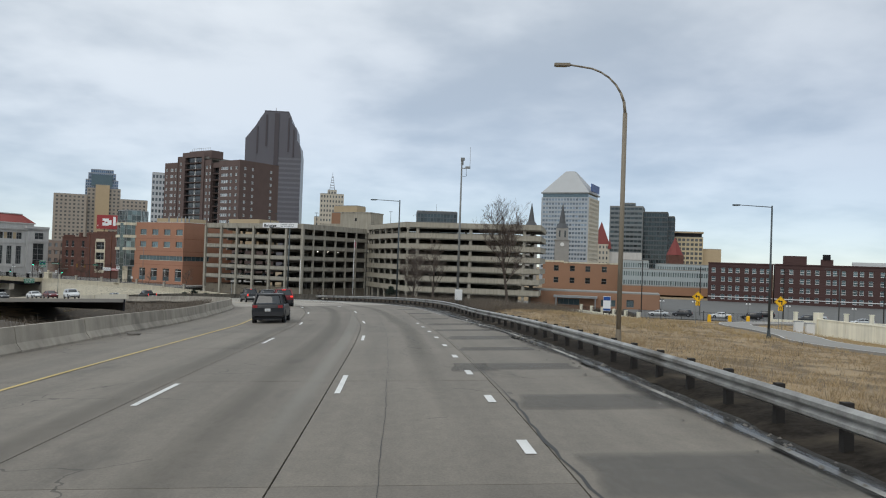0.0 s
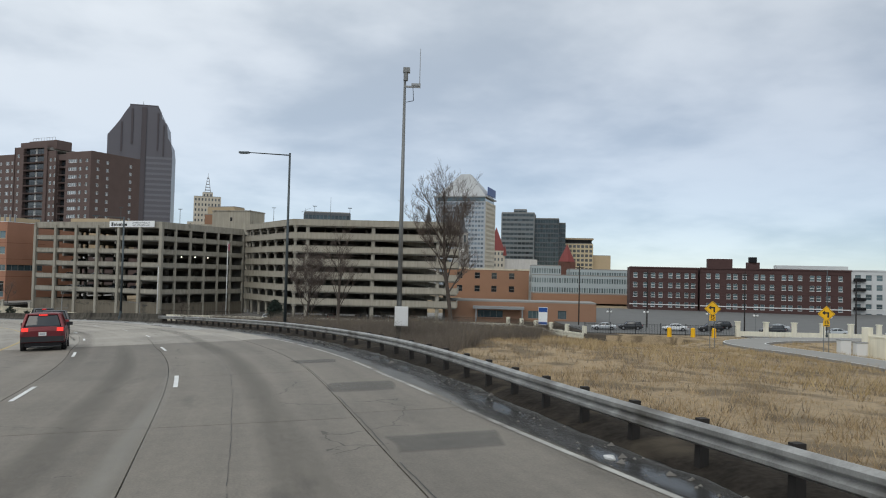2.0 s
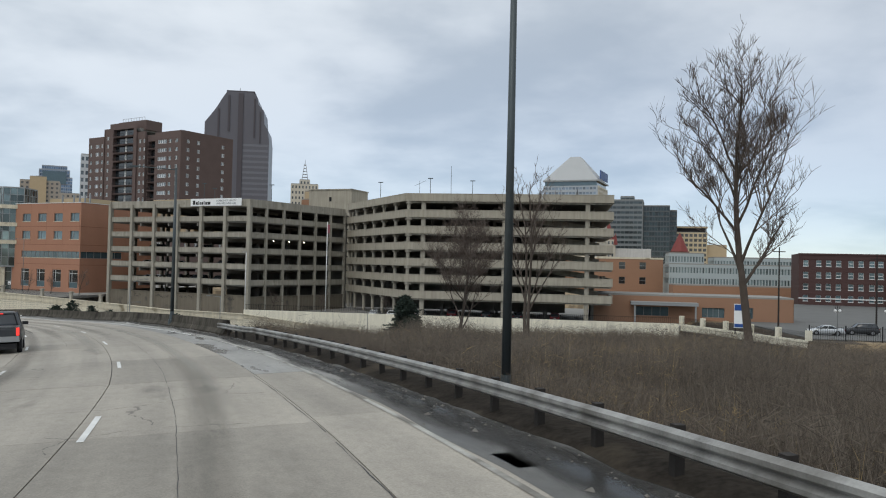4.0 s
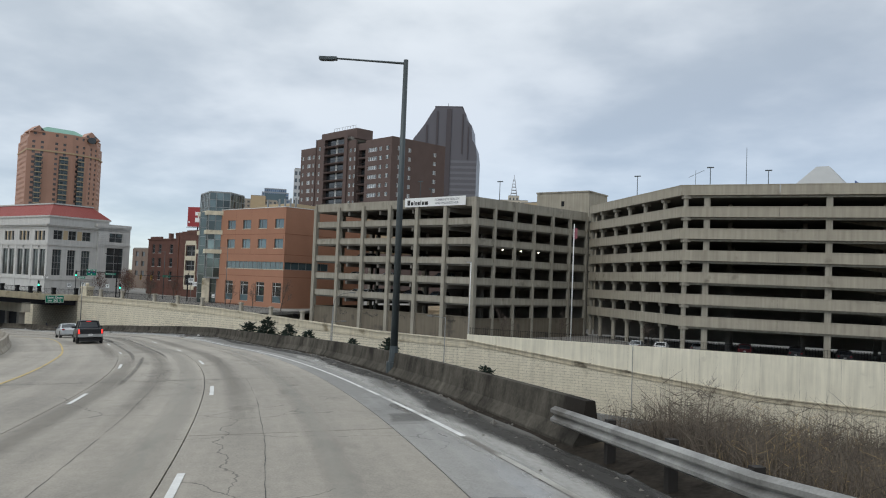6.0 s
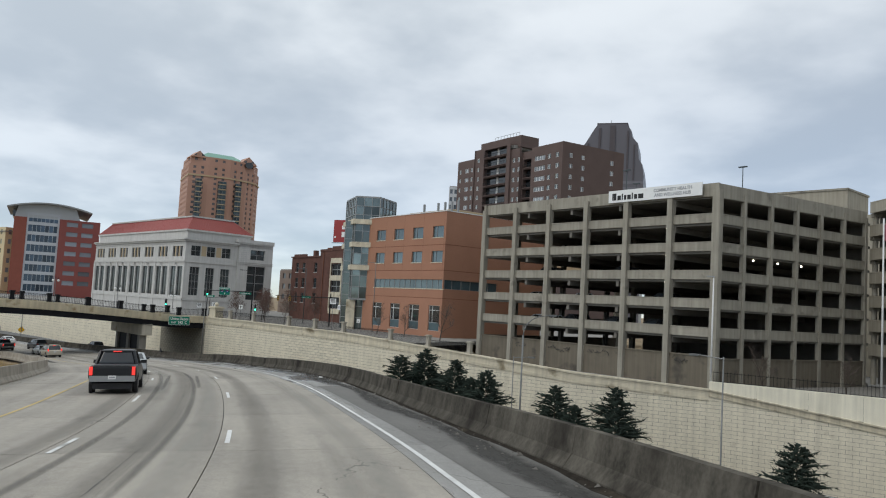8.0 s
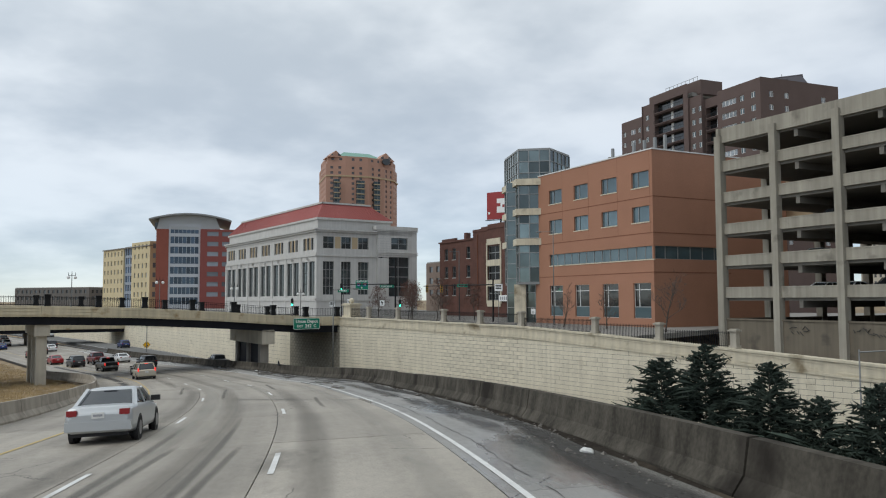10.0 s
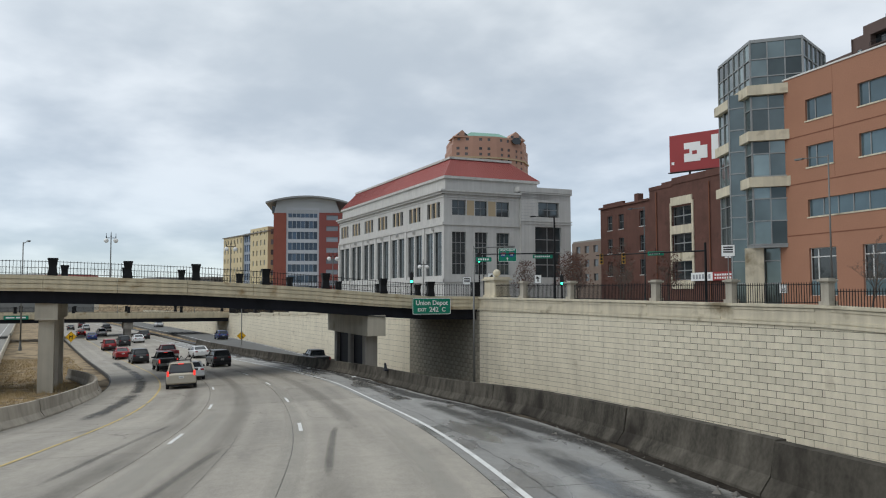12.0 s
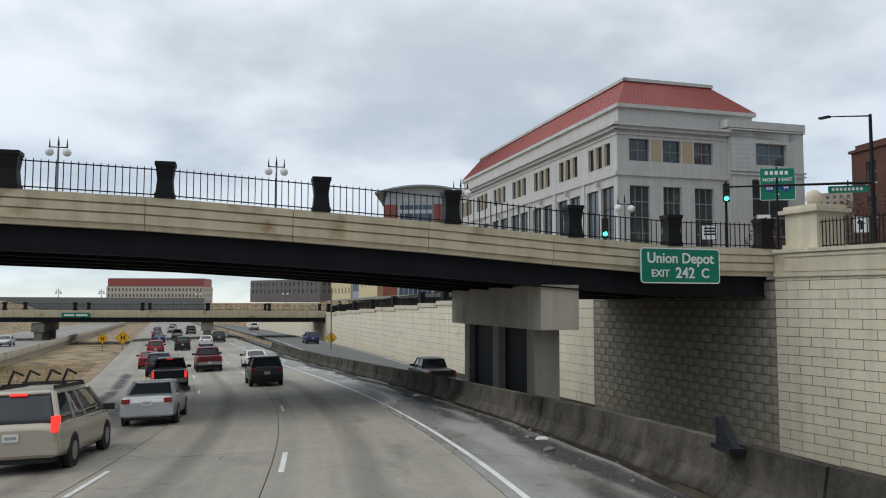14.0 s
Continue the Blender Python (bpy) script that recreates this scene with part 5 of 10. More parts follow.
# wall beyond the bridge, along the exit road
far_wall = [(-163.5, 220.8, -7.6), (-200, 229.5, -9.0), (-262, 246.5, -10.6), (-340, 266, -11.5), (-420, 285, -12.4)]
bw = tagged(part("wall_beyond", Mesh().box(0, 1, 0, 1, -3, -2, Matrix.Translation((-220, 260, -10))), MORTAR), "cream block retaining wall beyond the bridge", "wall", kind="structure")
bulk = Mesh()
for i, (p, q) in enumerate(zip(far_wall, far_wall[1:])):
    fr, ln = wall_frame(q[:2], p[:2]), dist(p[:2], q[:2])
    part("wall_core", Mesh().box(0, ln, 0.03, 1.0, -19, min(p[2], q[2]) - 0.4, fr), MORTAR, bw)
    n = 6
    for k in range(n):
        a = tuple(q[j] + (p[j] - q[j]) * k / n for j in range(3))
        b = tuple(q[j] + (p[j] - q[j]) * (k + 1) / n for j in range(3))
        coursed(bw, a[:2], b[:2], -17.5 if i else -15.2, min(a[2], b[2]) - 0.25, 0.0, 2.6, 0.62, "block", LIMESTONE, bulk=bulk, seed=50 + k)
        part("coping", Mesh().box(0, dist(a[:2], b[:2]), -0.15, 0.9, min(a[2], b[2]) - 0.3, (a[2] + b[2]) / 2, wall_frame(a[:2], b[:2])), COPING, bw)
tagged(part("wall_blocks", bulk, LIMESTONE, bw), kind="stuff")
for p, q in zip(far_wall[:2], far_wall[1:3]):
    n = 5
    for k in range(n):
        a = Vector(q) + (Vector(p) - Vector(q)) * k / n
        b = Vector(q) + (Vector(p) - Vector(q)) * (k + 1) / n
        whole = thing("picket_fence", "black railing on the wall beyond the bridge", "fence", None, "wall fences")
        m = Mesh()
        ln = (b - a).length
        for i in range(int(ln / 0.25)):
            c = a + (b - a) * (i * 0.25 / ln)
            m.box(c.x - 0.012, c.x + 0.012, c.y + 0.38, c.y + 0.42, c.z, c.z + 1.2)
        tagged(part("pickets", m, DARK_STEEL, whole), kind="stuff")
        part("bridge_post", Mesh().box(a.x - 0.3, a.x + 0.3, a.y + 0.1, a.y + 0.7, a.z, a.z + 1.35), DARK_STEEL, whole)
        m = Mesh().tube(a + Vector((0, 0.4, 1.15)), b + Vector((0, 0.4, 1.15)), 0.03, 0.03, 4)
        part("fence_rail", m, DARK_STEEL, whole)

# street bridge over the exit road at the field's end
whole = tagged(thing("bridge", "low pale concrete street bridge with short posts over the exit road", "bridge", wall_frame((20.5, 192.5), (31.5, 166.0))), kind="structure")
ln = dist((20.5, 192.5), (31.5, 166.0))
part("fascia", Mesh().box(0, ln, 0, 0.5, -9.7, -8.9).box(-0.2, ln + 0.2, -0.15, 0.5, -8.9, -8.6), WHITE_WALL, whole)
part("deck", Mesh().box(0, ln, 0.5, 14, -9.9, -9.3), PIER, whole)
part("girder", Mesh().box(0, ln, 0.6, 1.0, -11.0, -9.7), GIRDER, whole)
for k in range(6):
    part("bridge_post", Mesh().box(ln * k / 5 - 0.35, ln * k / 5 + 0.35, -0.1, 0.5, -8.6, -7.2), WHITE_WALL, whole)
    if k < 5:
        m = Mesh()
        for i in range(1, 30):
            u = ln / 5 * (k + i / 30)
            m.box(u - 0.015, u + 0.015, 0.15, 0.18, -8.6, -7.4)
        tagged(part("pickets", m, DARK_STEEL, whole), kind="stuff")


# ---- buildings ----
def facade(parent, fr, wide, z0, z1, holes, mat, name="wall", deep=0.22, u0=0.0):
    """A wall front with real openings and their reveals."""
    us = sorted({u0, wide, *(h[0] for h in holes), *(h[1] for h in holes)})
    zs = sorted({z0, z1, *(h[2] for h in holes), *(h[3] for h in holes)})
    m = Mesh()
    for ua, ub in zip(us, us[1:]):
        run = None
        for za, zb in zip(zs, zs[1:]):
            uc, zc = (ua + ub) / 2, (za + zb) / 2
            if any(h[0] < uc < h[1] and h[2] < zc < h[3] for h in holes):
                if run:
                    m.add([fr @ Vector((ua, 0, run[0])), fr @ Vector((ub, 0, run[0])), fr @ Vector((ub, 0, run[1])), fr @ Vector((ua, 0, run[1]))], [(0, 1, 2, 3)])
                run = None
            else:
                run = (run[0], zb) if run else (za, zb)
        if run:
            m.add([fr @ Vector((ua, 0, run[0])), fr @ Vector((ub, 0, run[0])), fr @ Vector((ub, 0, run[1])), fr @ Vector((ua, 0, run[1]))], [(0, 1, 2, 3)])
    for a, b, c, d in holes:
        p = [(a, c), (b, c), (b, d), (a, d)]
        for (ua, za), (ub, zb) in zip(p, p[1:] + p[:1]):
            m.add([fr @ Vector((ua, 0, za)), fr @ Vector((ub, 0, zb)), fr @ Vector((ub, deep, zb)), fr @ Vector((ua, deep, za))], [(3, 2, 1, 0)])
    return part(name, m, mat, parent)


WIN = {}


def window(parent, fr, hole, cols=1, rows=1, frame=None, pane=None, deep=0.2, bar=0.06, sill=None, light=False):
    """A window set back in its opening: frame and glazing bars, with the pane as a part of it."""
    frame, pane = frame or FRAME_GREY, pane or WINDOW
    a, b, c, d = hole
    w, h = round(b - a, 2), round(d - c, 2)
    key = (w, h, cols, rows, frame.name, pane.name, bar, sill.name if sill else "")
    if key not in WIN:
        m = Mesh()
        for k in range(cols + 1):
            u = w * k / cols
            m.box(max(u - bar / 2, 0), min(u + bar / 2, w), 0, 0.08, 0, h)
        for k in range(rows + 1):
            z = h * k / rows
            m.box(bar / 2, w - bar / 2, 0.002, 0.078, max(z - bar / 2, 0), min(z + bar / 2, h))
        g = Mesh().add([(0, 0.05, 0), (w, 0.05, 0), (w, 0.05, h), (0, 0.05, h)], [(0, 1, 2, 3)])
        s = Mesh().box(-0.08, w + 0.08, -deep - 0.06, 0.0, -0.12, 0.0).data("sill", sill) if sill else None
        WIN[key] = (m.data("window", frame), g.data("pane", pane), s)
    fm, gm, sm = WIN[key]
    ob = part("window", fm, None, parent, at=fr @ Matrix.Translation((a, deep, c)))
    part("pane", gm, None, ob)
    if sm:
        part("sill", sm, None, ob)
    return ob


def punched(wall, panes, fr, wide, z0, z1, du, dz, fu, fz, deep=0.3):
    """Adds a wall with a regular grid of real openings to the mesh wall, and the panes in them to the mesh panes."""
    nu, nz = max(1, int(wide / du)), max(1, int((z1 - z0 - 1.0) / dz))
    mu, top = (wide - nu * du) / 2, z1 - 1.0

    def quad(m, *c):
        m.add([fr @ Vector(p) for p in c], [(0, 1, 2, 3)])

    def flat(u0, u1, za, zb):
        if u1 - u0 > 1e-4 and zb - za > 1e-4:
            quad(wall, (u0, 0, za), (u1, 0, za), (u1, 0, zb), (u0, 0, zb))

    flat(0, mu, z0, z1)
    flat(wide - mu, wide, z0, z1)
    flat(mu, wide - mu, top, z1)
    flat(mu, wide - mu, z0, top - nz * dz)
    for j in range(nz):
        zb = top - j * dz
        za = zb - dz * fz
        flat(mu, wide - mu, zb - dz, za)
        for i in range(nu):
            a = mu + du * (i + (1 - fu) / 2)
            b = a + du * fu
            flat(mu + du * i, a, za, zb)
            flat(b, mu + du * (i + 1), za, zb)
            quad(wall, (a, 0, za), (b, 0, za), (b, deep, za), (a, deep, za))
            quad(wall, (a, 0, zb), (a, deep, zb), (b, deep, zb), (b, 0, zb))
            quad(wall, (a, 0, za), (a, deep, za), (a, deep, zb), (a, 0, zb))
            quad(wall, (b, 0, za), (b, 0, zb), (b, deep, zb), (b, deep, za))
            quad(panes, (a, deep, za), (b, deep, za), (b, deep, zb), (a, deep, zb))


def block(parent, poly, z0, z1, mat, name="block"):
    """An upright block on a floor plan; gridded walls get real openings with panes."""
    if mat.name not in PUNCH:
        return part(name, Mesh().prism(poly, z0, z1), mat, parent)
    stone, pane, du, dz, fu, fz = PUNCH[mat.name]
    wall, panes = Mesh(), Mesh()
    n = len(poly)
    for k in range(n):
        a, b = poly[k], poly[(k + 1) % n]
        punched(wall, panes, wall_frame(a, b), dist(a, b), z0, z1, du, dz, fu, fz)
    wall.add([(x, y, z1) for x, y in poly], [tuple(range(n))])
    ob = part(name, wall, stone, parent)
    tagged(part("panes", panes, pane, ob), kind="stuff")
    return ob


def oblong(x0, x1, y0, y1):
    return [(x0, y0), (x1, y0), (x1, y1), (x0, y1)]


def rows_of(us, zs, w, h):
    return [(u, u + w, z, z + h) for z in zs for u in us]


def roof_slab(parent, poly, z0, z1, mat, name="roof"):
    return part(name, Mesh().prism(poly, z0, z1), mat, parent)


def local(fr, p):
    v = fr.inverted() @ Vector((p[0], p[1], 0))
    return (v.x, v.y)


# ---- first parking garage ----
GA, GB, GC, GD, GE = (-95.3, 218.7), (-59.5, 203.7), (-45.2, 229.5), (-28.6, 200.1), (9.4, 197.0)


def garage_front(whole, fr, ln, cols, tops, band, base, mat, col_mat, setback=0.35, round_cols=False, ground=None, col_w=0.75, col_top=None, columns=True, col_front=0.0):
    """Spandrel panels bay by bay, and columns that stand proud of them or behind them."""
    for ua, ub in zip(cols, cols[1:]):
        for z in tops:
            e = 0.015
            part("spandrel", Mesh().box(ua + e, ub - e, setback, setback + 0.28, z - band, z).box(ua + e, ub - e, setback - 0.03, setback, z - 0.12, z).box(ua + e, ub - e, setback - 0.025, setback, z - band, z - band + 0.1), mat, whole, at=fr)
        if ground:
            part("ground_wall", Mesh().box(ua, ub, setback + 0.05, setback + 0.3, base, ground).box(ua, ub, setback - 0.05, setback + 0.35, ground, ground + 0.15), GARAGE_BASE, whole, at=fr)
    for u in cols if columns else ():
        if round_cols:
            m = Mesh().tube((u, setback + 0.75, base), (u, setback + 0.75, tops[0] - band), 0.33, 0.33, 12)
            for z in tops:
                m.box(u - 0.45, u + 0.45, setback + 0.3, setback + 1.3, z - band - 0.45, z - band)
        else:
            m = Mesh().box(u - col_w / 2, u + col_w / 2, col_front, 0.75, base, col_top or tops[0] - 0.02)
        part("column", m, col_mat, whole, at=fr)


def garage_one():
    fr = wall_frame(GA, GB)
    whole = thing("parking_garage", "weathered concrete parking garage with seven open decks", "parking garage", fr, "garages")
    ident = Matrix.Identity(4)
    cols = [0.35, 6.9, 13.4, 20.0, 26.4, 32.7, 38.8]
    tops = [12.65] + [9.36 - 3.13 * k for k in range(5)]
    garage_front(whole, ident, 38.8, cols, tops[1:], 1.05, -10.2, GARAGE, GARAGE, ground=-6.35, col_w=0.68, col_top=11.9)
    for ua, ub in zip(cols, cols[1:]):
        part("parapet", Mesh().box(ua + 0.01, ub - 0.01, 0.3, 0.6, 11.2, 12.65), GARAGE, whole)
    cx, cy = local(fr, GC)
    side = wall_frame((38.8, 0.0), (cx, cy))
    ls = dist((38.8, 0.0), (cx, cy))
    sc = [0.4 + (ls - 0.6) * k / 6 for k in range(7)]
    garage_front(whole, side, ls, sc, tops[1:], 1.1, -10.2, GARAGE, GARAGE, ground=-6.6, col_w=0.46, col_top=11.9, col_front=0.24)
    for ua, ub in zip(sc, sc[1:]):
        part("parapet", Mesh().box(ua + 0.01, ub - 0.01, 0.3, 0.6, 11.1, 12.65), GARAGE, whole, at=side)
    left = wall_frame((0.0, 31.0), (0.0, 0.0))
    garage_front(whole, left, 31.0, [0.2, 8, 16, 24, 30.6], tops[1:], 1.05, -10.2, GARAGE, GARAGE, ground=-6.35, col_top=11.9)
    part("parapet", Mesh().box(0, 31, 0.3, 0.6, 11.2, 12.65), GARAGE, whole, at=left)
    poly = [(0.5, 0.65), (38.4, 0.65), (cx - 0.7, cy), (cx - 0.7, 31), (0.5, 31)]
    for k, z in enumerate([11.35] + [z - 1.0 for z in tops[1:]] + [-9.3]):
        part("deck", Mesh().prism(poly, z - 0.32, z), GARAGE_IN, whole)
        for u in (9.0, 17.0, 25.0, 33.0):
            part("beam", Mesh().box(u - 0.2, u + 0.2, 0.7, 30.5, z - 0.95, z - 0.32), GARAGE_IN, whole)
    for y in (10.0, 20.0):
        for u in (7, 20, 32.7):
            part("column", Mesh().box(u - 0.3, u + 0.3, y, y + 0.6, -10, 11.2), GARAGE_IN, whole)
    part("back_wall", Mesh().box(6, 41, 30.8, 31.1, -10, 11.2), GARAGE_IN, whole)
    lamp = Mesh().ball((0, 0, 0), 0.12, 8).data("deck_lamp", LAMP_ON)
    for k, z in enumerate(tops[1:]):
        for u in (12.7, 31.6):
            part("deck_lamp", lamp, None, whole, at=Matrix.Translation((u, 1.2, z + 1.75)))
    for u in (8.0, 12.5, 17.0):
        part("deck_lamp", lamp, None, whole, at=side @ Matrix.Translation((u, 1.2, tops[3] + 1.6)))
    # roof house and lamp poles
    for u, y in ((21.5, 6), (34.5, 12), (16, 15)):
        m = Mesh().tube((u, y, 11.4), (u, y, 16.6), 0.07, 0.05).box(u - 0.55, u + 0.55, y - 0.12, y + 0.12, 16.55, 16.7)
        part("roof_lamp", m, POLE_DARK, whole)
    return whole


garage_one()


def garage_two():
    fr = wall_frame(GD, GE)
    whole = thing("parking_garage", "tan concrete parking garage with seven long open decks", "parking garage", fr, "garages")
    ident = Matrix.Identity(4)
    tops = [13.9 - 3.02 * k for k in range(7)]
    garage_front(whole, ident, 38.2, [0.0, 12.6, 25.4, 38.2], tops, 1.45, -9.3, GARAGE_TAN, GARAGE_TAN, setback=0.0, columns=False)
    for u in (3.4, 18.6, 33.6):
        part("column", Mesh().box(u - 0.4, u + 0.4, 0.5, 1.3, -9.3, 12.4), GARAGE, whole)
    for z in tops:
        part("edge_beam", Mesh().box(0.2, 38.0, 0.4, 1.0, z - 1.75, z - 1.45), GARAGE, whole)
    cx, cy = local(fr, GC)
    side = wall_frame((cx, cy), (0.0, 0.0))
    ls = dist((cx, cy), (0.0, 0.0))
    cols = [0.0, 4.5, 10.2, 15.6, 21.2, 27.6, ls]
    garage_front(whole, side, ls, cols, tops, 1.45, -9.3, GARAGE_TAN, GARAGE, setback=0.0, round_cols=True)
    end = wall_frame((38.2, 0.0), (38.2, 30.0))
    garage_front(whole, end, 30.0, [0.0, 10, 20, 30], tops, 1.45, -9.3, GARAGE_TAN, GARAGE_TAN, setback=0.0, columns=False)
    poly = [(0.3, 0.3), (37.9, 0.3), (37.9, 29.8), (cx + 0.5, 33), (cx + 0.5, cy)]
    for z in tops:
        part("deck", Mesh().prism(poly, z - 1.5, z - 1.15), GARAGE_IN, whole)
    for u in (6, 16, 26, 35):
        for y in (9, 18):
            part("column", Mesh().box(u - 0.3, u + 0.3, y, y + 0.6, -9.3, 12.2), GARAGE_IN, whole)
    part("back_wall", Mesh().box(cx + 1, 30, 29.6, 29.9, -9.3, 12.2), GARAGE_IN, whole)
    # slanting ramp deck behind the right-hand bays
    for k in range(5):
        z = tops[k + 1]
        m = Mesh().add([(18, 6, z - 1.2), (36, 6, z - 3.6), (36, 6.3, z - 3.6), (18, 6.3, z - 1.2), (18, 6, z - 0.1), (36, 6, z - 2.5), (36, 6.3, z - 2.5), (18, 6.3, z - 0.1)], [(3, 2, 1, 0), (4, 5, 6, 7), (0, 1, 5, 4), (1, 2, 6, 5), (2, 3, 7, 6), (3, 0, 4, 7)])
        part("inner_ramp", m, GARAGE, whole)
    for u, y in ((3, 10), (11, 14), (-9, 18)):
        part("roof_lamp", Mesh().tube((u, y, 12.5), (u, y, 17.8), 0.07, 0.05).box(u - 0.5, u + 0.5, y - 0.12, y + 0.12, 17.7, 17.85), POLE_DARK, whole)
    part("antenna", Mesh().tube((8.3, 2.0, 12.5), (8.3, 2.0, 19.2), 0.05, 0.03).tube((1.0, 9.0, 12.5), (1.0, 9.0, 17.2), 0.03, 0.03).tube((0.0, 9.0, 16.2), (2.2, 9.0, 17.2), 0.03, 0.03), POLE_DARK, whole)
    return whole


garage_two()
# roof house between the garages
whole = thing("roof_house", "tan concrete stair house on the garage roof", "stair house", wall_frame((-60.5, 256.0), (-48.0, 252.0)), "")
part("wall", Mesh().box(0, 12.5, 0, 9, -9.6, 19.2), GARAGE_TAN, whole)
part("wall", Mesh().box(-10, 22, 2, 12, -9.6, 15.4), GARAGE_TAN, whole)
part("roof", Mesh().box(-0.15, 12.65, -0.15, 9.15, 19.2, 19.5), GARAGE, whole)
part("vent", Mesh().box(6, 6.7, -0.05, 0.1, 16.3, 17.4), DARK_STEEL, whole)


def text(body, size, at, mat, parent, name="lettering", align="CENTER", depth=0.01):
    cu = bpy.data.curves.new(name, "FONT")
    cu.offset = size * 0.018
    cu.body, cu.size, cu.align_x, cu.align_y, cu.extrude = body, size, align, "CENTER", depth
    tmp = bpy.data.objects.new(name, cu)
    me = bpy.data.meshes.new_from_object(tmp)
    bpy.data.objects.remove(tmp)
    bpy.data.curves.remove(cu)
    me.materials.clear()
    me.materials.append(mat)
    return part(name, me, None, parent, at=at @ Matrix.Rotation(radians(90), 4, "X"))


# banner on the garage: its brand word stays a row of plain bars
fr = wall_frame(GA, GB)
whole = thing("banner_sign", "long white banner with dark print on the garage parapet", "sign", fr)
part("panel", Mesh().box(23.8, 37.0, -0.12, -0.03, 11.35, 12.82), SIGN_WHITE, whole)
m = Mesh()
for u, w, h in ((24.4, 0.16, 0.85), (24.6, 0.4, 0.85), (25.2, 0.5, 0.55), (25.85, 0.16, 0.75), (26.2, 0.32, 0.55), (26.7, 0.5, 0.55), (27.35, 0.16, 0.75), (27.7, 0.45, 0.55), (28.3, 0.75, 0.55)):
    m.box(u, u + w, -0.15, -0.11, 11.62, 11.62 + h)
part("brand_bars", m, SIGN_BLACK, whole)
text("COMMUNITY HEALTH", 0.52, Matrix.Translation((33.1, -0.135, 12.35)), SIGN_GREY, whole)
text("AND WELLNESS HUB", 0.52, Matrix.Translation((33.1, -0.135, 11.8)), SIGN_GREY, whole)
# graffiti on the ground wall
whole = thing("graffiti", "black spray scrawl on the garage's ground wall", "graffiti", fr)
rg = random.Random(12)
for u0, n in ((8.0, 9), (14.2, 16), (21.0, 12), (33.5, 9)):
    m, u = Mesh(), u0
    for k in range(n):
        z = -7.0 + rg.uniform(-0.25, 0.25)
        a, b = Vector((u, 0.285, z)), Vector((u + rg.uniform(0.15, 0.4), 0.285, z + rg.uniform(-0.45, 0.45)))
        m.tube(a, b, 0.035, 0.03, 4)
        u += rg.uniform(0.12, 0.35)
    part("scrawl", m, SIGN_BLACK, whole)


